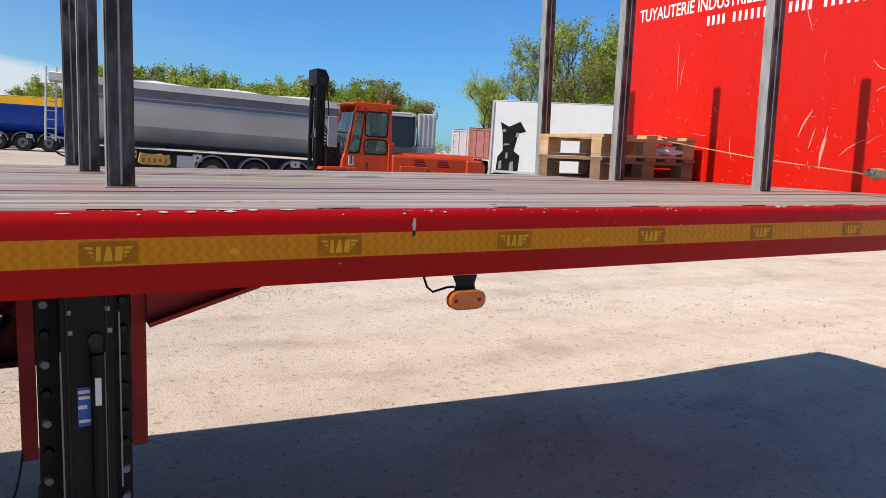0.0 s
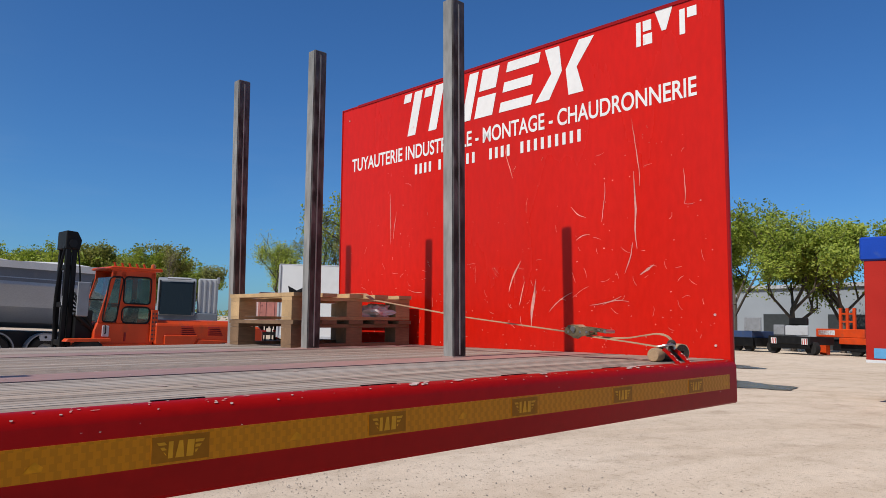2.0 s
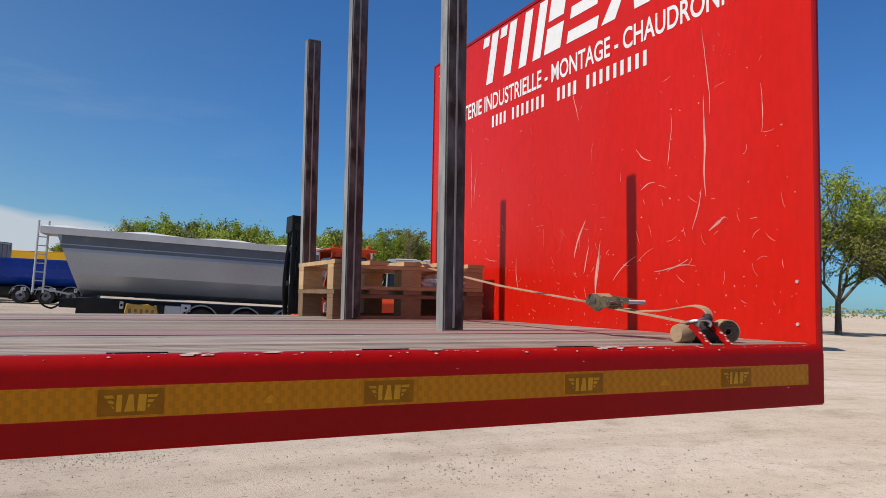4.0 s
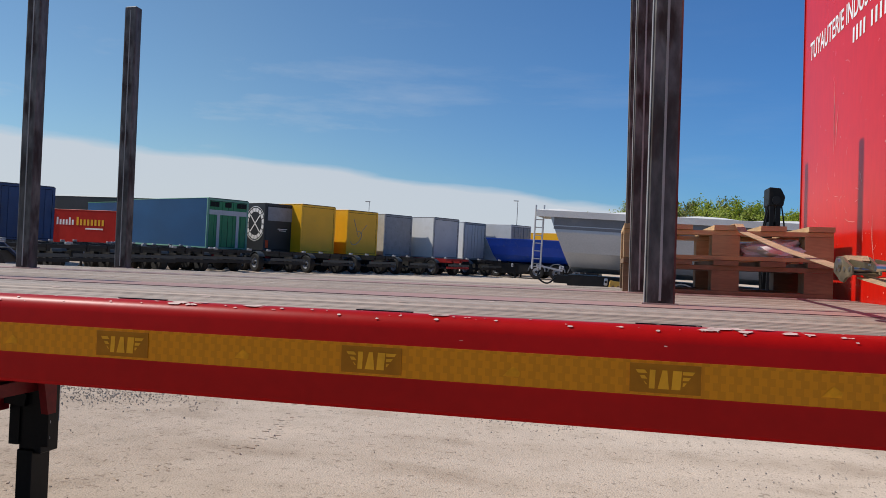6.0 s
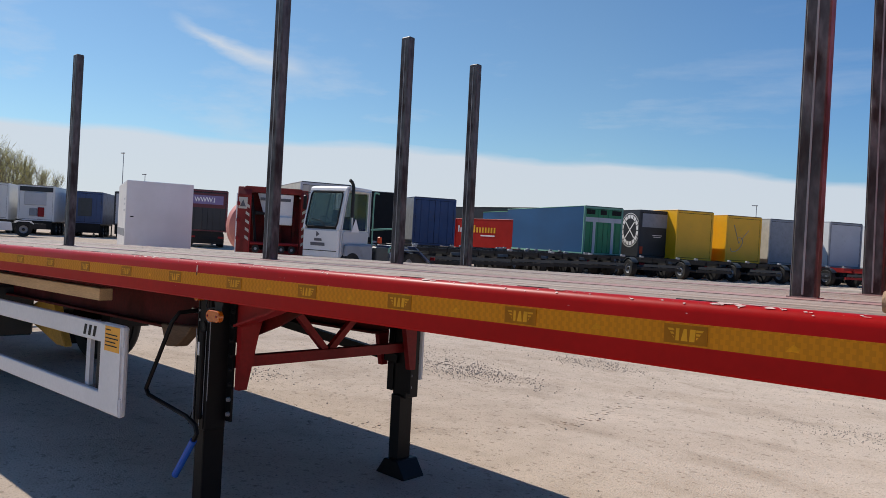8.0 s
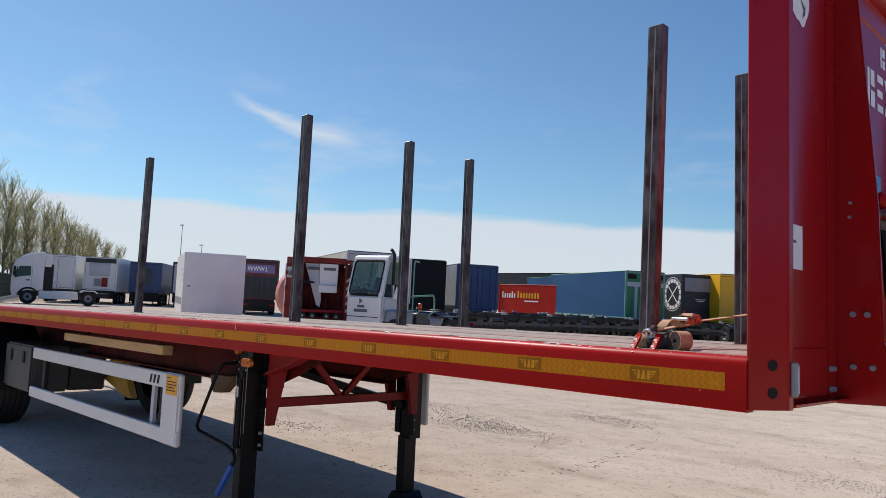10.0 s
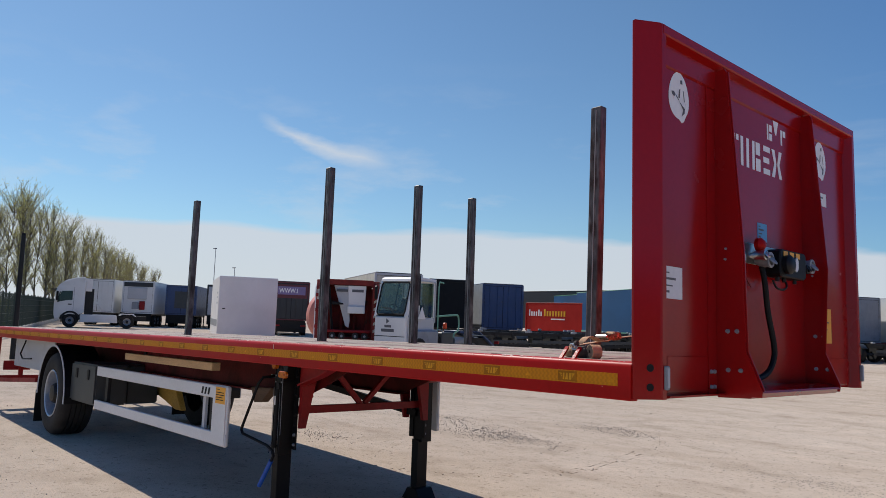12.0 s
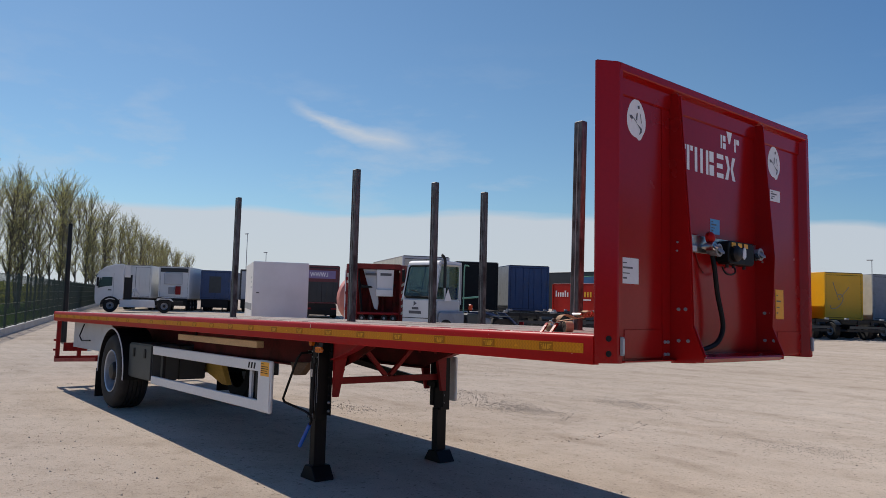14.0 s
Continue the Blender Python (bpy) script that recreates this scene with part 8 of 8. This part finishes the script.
for x in (-1.12, 0.22):
    part("screen_post", beam(B(), (x, 0.03, 1.75), (x, 0.37, 3.10), 0.06, 0.05), BLACK, hood, "black screen post")
part("roof_lamp_bar", rod(B(), (-0.85, 0.30, 3.20), (0.10, 0.30, 3.20), 0.05, seg=8), LIGHT_GREY, hood, "pale lamp bar")
part("wiper", beam(B(), (-0.42, 0.09, 1.95), (-0.30, 0.30, 2.75), 0.03, 0.03), BLACK, hood)
part("wiper", beam(B(), (-0.16, 0.09, 1.95), (-0.24, 0.30, 2.75), 0.03, 0.03), BLACK, hood)
lv = part("louvre_box", box(B(), 0.40, 1.22, 0.25, 1.8, 1.70, 3.24, 0.03), LIGHT_GREY, gv, "pale louvred box")
for k in range(4):
    part("louvre_post", box(B(), 0.46 + 0.21 * k, 0.53 + 0.21 * k, 0.20, 0.25, 1.74, 3.20, 0.01), GREY, lv)
part("corner_cap", box(B(), 1.14, 1.28, 0.18, 0.34, 3.02, 3.32, 0.03), GREY, gv)
for x in (-0.95, 0.95):
    part("tyre", rod(B(), (x - 0.14, 0.6, 0.5), (x + 0.14, 0.6, 0.5), 0.5, seg=20), RUBBER, gv)
part("bumper", box(B(), -1.2, 1.2, -0.05, 0.1, 0.4, 0.7, 0.03), CHASSIS, gv)

# ---- fence and kerb along the west edge -----------------------------------------------------
FA, FB = Vector((-14.0, 0.22, 0)), Vector((-92.0, 24.95, 0))
fd = (FB - FA).normalized()
fence = thing("mesh_fence", "dark green wire mesh fence with posts on a concrete kerb", "fence")
kerb = solid("kerb", beam(B(), FA + Vector((0, 0, 0.11)), FB + Vector((0, 0, 0.11)), 0.14, 0.26), CONCRETE, "pale concrete kerb under the fence", "kerb", kind="structure")
for k in range(32):
    p = FA + fd * 2.5 * k
    part("post", box(B(), p.x - 0.035, p.x + 0.035, p.y - 0.035, p.y + 0.035, 0.2, 2.22), FENCE_GREEN, fence)
    bm = B()
    for i in range(36):
        q = p + fd * (0.035 + 0.0667 * i)
        beam(bm, q + Vector((0, 0, 0.26)), q + Vector((0, 0, 2.15)), 0.0055, 0.0055)
    for z in (0.3, 0.7, 1.1, 1.5, 1.9, 2.12):
        beam(bm, p + Vector((0, 0, z)), p + fd * 2.45 + Vector((0, 0, z)), 0.012, 0.012)
    part("mesh_panel", bm, FENCE_GREEN, fence)

vb = B()
side = Vector((-fd.y, fd.x, 0))
rows = [[vb.verts.new(FA + fd * (6.0 * i - 1.5) + side * w + Vector((0, 0, 0.05 + 0.06 * noise.noise(Vector((i * 0.7, w, 0)))))) for w in (0.12, 3, 8, 20, 60)] for i in range(24)]
for p_, q_ in zip(rows, rows[1:]):
    for i in range(4):
        vb.faces.new((p_[i], p_[i + 1], q_[i + 1], q_[i]))
solid("verge", vb, TURF, "rough green verge behind the mesh fence", "verge", kind="structure", smooth=True)

# ---- lamp posts ------------------------------------------------------------------------------


def lamp_post(x, y, h, r=0.09, m=GREY):
    th = thing("lamp_post", "slim grey yard lamp post", "lamp post", pose(x, y, 0), "yard lamp posts")
    part("pole", rod(B(), (0, 0, 0), (0, 0, h), r, r * 0.6, seg=8), m, th)
    part("head", box(B(), -0.5, 0.1, -0.12, 0.12, h, h + 0.1, 0.02), m, th)


for x, y, h in ((-78.4, 37.5, 9.0), (-77.4, 39.6, 6.8), (-7.9, 89.6, 8.2), (-25.5, 85.7, 7.2)):
    lamp_post(x, y, h, 0.06)
solid("fence_pole", rod(B(), (-19.05, 4.15, 0.0), (-19.05, 4.15, 3.72), 0.085, 0.06, seg=10), CHASSIS, "plain dark steel pole beside the mesh fence", "pole")

# ---- trees --------------------------------------------------------------------------------------


def tree_mesh(seed, h, spread, leaves, leaf_size, bare=0.25, up=0.5, levels=4, trunk_r=0.2, bark=BARK):
    """Trunk and limbs as tapered rods, and leaf sprays round the outer twigs."""
    r_ = random.Random(seed)
    wood, crown = B(), B()
    tips = []

    def grow(p, d, ln, r, lev):
        q = p + d * ln
        rod(wood, p, q, r, r * 0.68, seg=6 if lev < 2 else 4)
        if lev >= 2:
            tips.append((p, q))
        if lev == levels:
            return
        k = 2 if lev else 1
        for i in range(k + (1 if r_.random() < 0.75 else 0)):
            w = Vector((r_.gauss(0, 1), r_.gauss(0, 1), r_.gauss(0, 0.6) + up)).normalized()
            nd = (d * (0.75 + 0.3 * up) + w * spread).normalized()
            grow(p + d * ln * r_.uniform(0.55, 1.0) if i else q, nd, ln * r_.uniform(0.62, 0.86), r * 0.62, lev + 1)

    grow(Vector((0, 0, -0.1)), Vector((r_.uniform(-.05, .05), r_.uniform(-.05, .05), 1)).normalized(), h * bare, trunk_r, 0)
    for i in range(3):
        grow(Vector((0, 0, h * bare * r_.uniform(0.6, 0.95))), Vector((math.cos(i * 2.1 + seed) * spread, math.sin(i * 2.1 + seed) * spread, 0.9)).normalized(), h * 0.22, trunk_r * 0.5, 1)
    top = max(q.z for _, q in tips)
    f = h / top
    bmesh.ops.scale(wood, vec=(f, f, f), verts=wood.verts)
    for _ in range(leaves):
        p, q = r_.choice(tips)
        c = (p.lerp(q, r_.random()) * f) + Vector((r_.gauss(0, 1), r_.gauss(0, 1), r_.gauss(0, 0.8))) * (0.12 + leaf_size * 1.3)
        a = Vector((r_.gauss(0, 1), r_.gauss(0, 1), r_.gauss(0, 1))).normalized()
        b = a.orthogonal().normalized()
        s = leaf_size * r_.uniform(0.5, 1.2)
        crown.faces.new([crown.verts.new(c + a * s * u + b * s * 0.55 * v) for u, v in ((-1, 0), (-0.2, -1), (1, 0), (0.1, 1))])
    return mesh_of("trunk", wood, bark), crown


def tree_kind(label, seed, h, spread, leaves, size, m, **kw):
    trunk, crown = tree_mesh(seed, h, spread, leaves, size, **kw)
    th = thing("tree", label, "tree", Matrix())
    a = new("trunk", trunk)
    a.parent = th
    part("crown", crown, m, th)
    return th


def plant(kinds, places, group):
    used = set()
    for k, (x, y, s) in enumerate(places):
        ob = kinds[k % len(kinds)]
        m = pose(x, y, 0, 0, 0, 47 * k) @ Matrix.Diagonal((s, s, s * (0.92 + 0.13 * ((k * 7) % 3) / 2), 1))
        if ob.name not in used and ob.get("group") is None:
            ob.matrix_basis = m
            ob["group"] = group
            used.add(ob.name)
        else:
            c = copy_thing(ob, m)
            c.matrix_basis = m
            c["group"] = group


tr = random.Random(77)
FULL = [tree_kind("fresh green broadleaf tree in spring leaf", s, 11.0, 0.75, 17000, 0.105, LEAF_FRESH, bare=0.22, levels=5, trunk_r=0.24) for s in (1, 3)]
OLIVE = [tree_kind("olive green broadleaf tree with young leaves", s, 11.0, 0.7, 13000, 0.10, LEAF_OLIVE, bare=0.2, levels=5, trunk_r=0.2) for s in (4,)]


def poplar(seed, h=12.5):
    """A slender tree: one straight stem, many rising side branches with fine twigs, and a haze of buds."""
    r_ = random.Random(seed)
    wood, crown = B(), B()
    ends = []
    p, r = Vector((0, 0, -0.1)), 0.15
    stem = []
    for i in range(12):
        q = p + Vector((r_.gauss(0, 0.07), r_.gauss(0, 0.07), h * 0.97 / 12))
        rod(wood, p, q, r, r * 0.84, seg=6)
        stem.append((p, q, r))
        p, r = q, r * 0.84
    for i in range(44):
        f = 0.26 + 0.71 * r_.random() ** 0.9
        a, b, rr = stem[min(11, int(f * 12))]
        o = a.lerp(b, f * 12 % 1)
        t = r_.uniform(0, 6.283)
        up = r_.uniform(1.0, 2.2)
        d = Vector((math.cos(t), math.sin(t), up)).normalized()
        ln = (3.0 * math.sin(math.pi * min(1.0, 0.2 + 0.75 * (1 - f)) ** 0.9) + 0.5) * r_.uniform(0.6, 1.0)
        w = o
        d2 = d
        for k in range(3):
            d2 = (d2 + Vector((r_.gauss(0, 0.12), r_.gauss(0, 0.12), 0.14))).normalized()
            z = w + d2 * ln / 3
            rod(wood, w, z, 0.044 * (1 - 0.28 * k) * (1.2 - f * 0.6), 0.030 * (1 - 0.3 * k) * (1.2 - f * 0.6), seg=4)
            for j in range(3):
                u = w.lerp(z, r_.random())
                e = (d2 + Vector((r_.gauss(0, 0.55), r_.gauss(0, 0.55), r_.uniform(0.0, 0.7)))).normalized()
                v = u + e * r_.uniform(0.4, 1.1)
                rod(wood, u, v, 0.011, 0.005, seg=3)
                ends.append((u, v))
            w = z
    for _ in range(2600):
        u, v = r_.choice(ends)
        c = u.lerp(v, r_.uniform(0.2, 1.05)) + Vector((r_.gauss(0, 0.05), r_.gauss(0, 0.05), r_.gauss(0, 0.05)))
        a = Vector((r_.gauss(0, 1), r_.gauss(0, 1), r_.gauss(0, 1))).normalized()
        b = a.orthogonal().normalized()
        k = r_.uniform(0.025, 0.06)
        crown.faces.new([crown.verts.new(c + a * k * x + b * k * 0.6 * y) for x, y in ((-1, 0), (-0.2, -1), (1, 0), (0.1, 1))])
    th = thing("tree", "tall slender tree with bare twigs and sparse buds", "tree", Matrix())
    t = new("trunk", mesh_of("trunk", wood, BARK_PALE))
    t.parent = th
    part("crown", crown, LEAF_BUD, th)
    return th


POPLAR = [poplar(s) for s in (6, 7, 8)]
# east
BROAD = [tree_kind("large broadleaf tree in fresh spring leaf", s, 11.0, 0.82, 24000, 0.135, LEAF_FRESH, bare=0.25, up=0.45, levels=5, trunk_r=0.19) for s in (13, 15)]
plant(BROAD, [(68.0, 25.4, 1.2), (70.5, 22.2, 1.16), (66.5, 30.0, 1.15), (67.5, 35.5, 1.0), (74, 17, 1.05), (72, 11, 0.95), (58, 2, 0.85), (64, -4, 0.9)], "trees by the warehouse")
plant([FULL[0], OLIVE[0], FULL[1]], [(31.3, 48.0, 0.82), (35.5, 45.0, 0.98), (37.5, 44, 1.1), (40, 43, 1.1), (43.5, 40, 1.05), (47, 37, 1.1), (51, 36, 1.0), (55, 34, 1.05)], "trees behind the white trailer")
# north: a long belt of trees
BELT = [tree_kind("dense green tree in the belt behind the yard", s, 11.0, 0.8, 12000, 0.21, m, bare=0.16, levels=4, trunk_r=0.2) for s, m in ((21, LEAF_FRESH), (22, LEAF_OLIVE), (23, LEAF_FRESH))]
plant(BELT, [(5 + 0.95 * k + tr.uniform(-0.7, 0.7), 88 + tr.uniform(-6, 6) - 0.25 * k, tr.uniform(0.62, 0.82)) for k in range(34)] + [(1.0, 92, 0.50), (2.4, 90, 0.58), (4.0, 90, 0.64)], "tree belt behind the tippers")
plant([POPLAR[1]], [(30.6, 68, 0.62)], "trees with bare twigs")
# west: a row of slender trees behind the fence
places = []
for k in range(84):
    f = (k / 83) ** 1.5
    places.append((-34 - 118 * f + tr.uniform(-1.2, 1.2), -1.5 + 59 * f + tr.uniform(-1.5, 1.5), tr.uniform(0.90, 1.0) * (0.62 + 0.34 * min(1, f * 4)) * (1 - 0.24 * math.sqrt(f))))
for k in range(12):
    f = (k / 11) ** 1.4
    places.append((-40 - 115 * f + tr.uniform(-2, 2), -6 + 58 * f + tr.uniform(-2, 2), tr.uniform(0.8, 0.9) * (0.82 + 0.16 * min(1, f * 5)) * (1 - 0.24 * math.sqrt(f))))
for k in range(12):
    f = (k / 11) ** 1.15 * 0.8
    places.append((-36 - 118 * f + tr.uniform(-1.5, 1.5), -3.2 + 59 * f + tr.uniform(-1.5, 1.5), tr.uniform(0.78, 0.92) * (0.86 + 0.14 * min(1, f * 6)) * (1 - 0.24 * math.sqrt(f))))
plant(POPLAR, places, "row of trees behind the fence")


def far_woods():
    r_ = random.Random(9)
    bm = B()
    for k in range(16000):
        az = r_.uniform(-75, 105)
        R = r_.uniform(230, 290)
        h = 2.8 + 1.4 * noise.noise(Vector((az * 0.2, 0, 3))) + 1.5 * noise.noise(Vector((az * 0.9, 5, 0)))
        c = Vector((-math.sin(radians(az)) * R, math.cos(radians(az)) * R, h * r_.random() ** 0.7))
        a = Vector((r_.gauss(0, 1), r_.gauss(0, 1), r_.gauss(0, 1))).normalized()
        b = a.orthogonal().normalized()
        s = r_.uniform(0.3, 0.55)
        bm.faces.new([bm.verts.new(c + a * s * u + b * s * 0.7 * v) for u, v in ((-1, 0), (-0.2, -1), (1, 0), (0.1, 1))])
    solid("far_woods", bm, LEAF_OLIVE, "far belt of woods in young leaf round the yard", "woods", kind="stuff")


far_woods()


def brush():
    """Low scrub between the fence and the trees, in uneven clumps."""
    r_ = random.Random(37)
    bm = B()
    for _ in range(760):
        o = FA + fd * (8 + 112 * r_.random() ** 0.8) + side * r_.uniform(7, 30)
        w, h = r_.uniform(0.5, 1.5), r_.uniform(0.7, 2.5)
        for _ in range(42):
            c = o + Vector((r_.gauss(0, w * 0.55), r_.gauss(0, w * 0.55), h * r_.random() ** 0.8))
            a = Vector((r_.gauss(0, 1), r_.gauss(0, 1), r_.gauss(0, 1))).normalized()
            b = a.orthogonal().normalized()
            k = r_.uniform(0.10, 0.24)
            bm.faces.new([bm.verts.new(c + a * k * u + b * k * 0.6 * v) for u, v in ((-1, 0), (-0.2, -1), (1, 0), (0.1, 1))])
    solid("brush", bm, LEAF_OLIVE, "low green scrub under the trees behind the fence", "scrub", kind="stuff")


brush()


def grass():
    r_ = random.Random(31)
    bm = B()
    for _ in range(16000):
        p = FA + fd * r_.uniform(-4, 60) + Vector((0, -abs(r_.gauss(0, 4)) - 0.15, 0))
        a = r_.uniform(0, 6.283)
        s, h = r_.uniform(0.03, 0.07), r_.uniform(0.08, 0.35)
        d = Vector((math.cos(a), math.sin(a), 0)) * s
        bm.faces.new((bm.verts.new(p - d), bm.verts.new(p + d), bm.verts.new(p + Vector((r_.uniform(-.1, .1), r_.uniform(-.1, .1), h)))))
    solid("verge_grass", bm, GRASS, "rough grass on the verge behind the fence", "grass", kind="stuff")


grass()
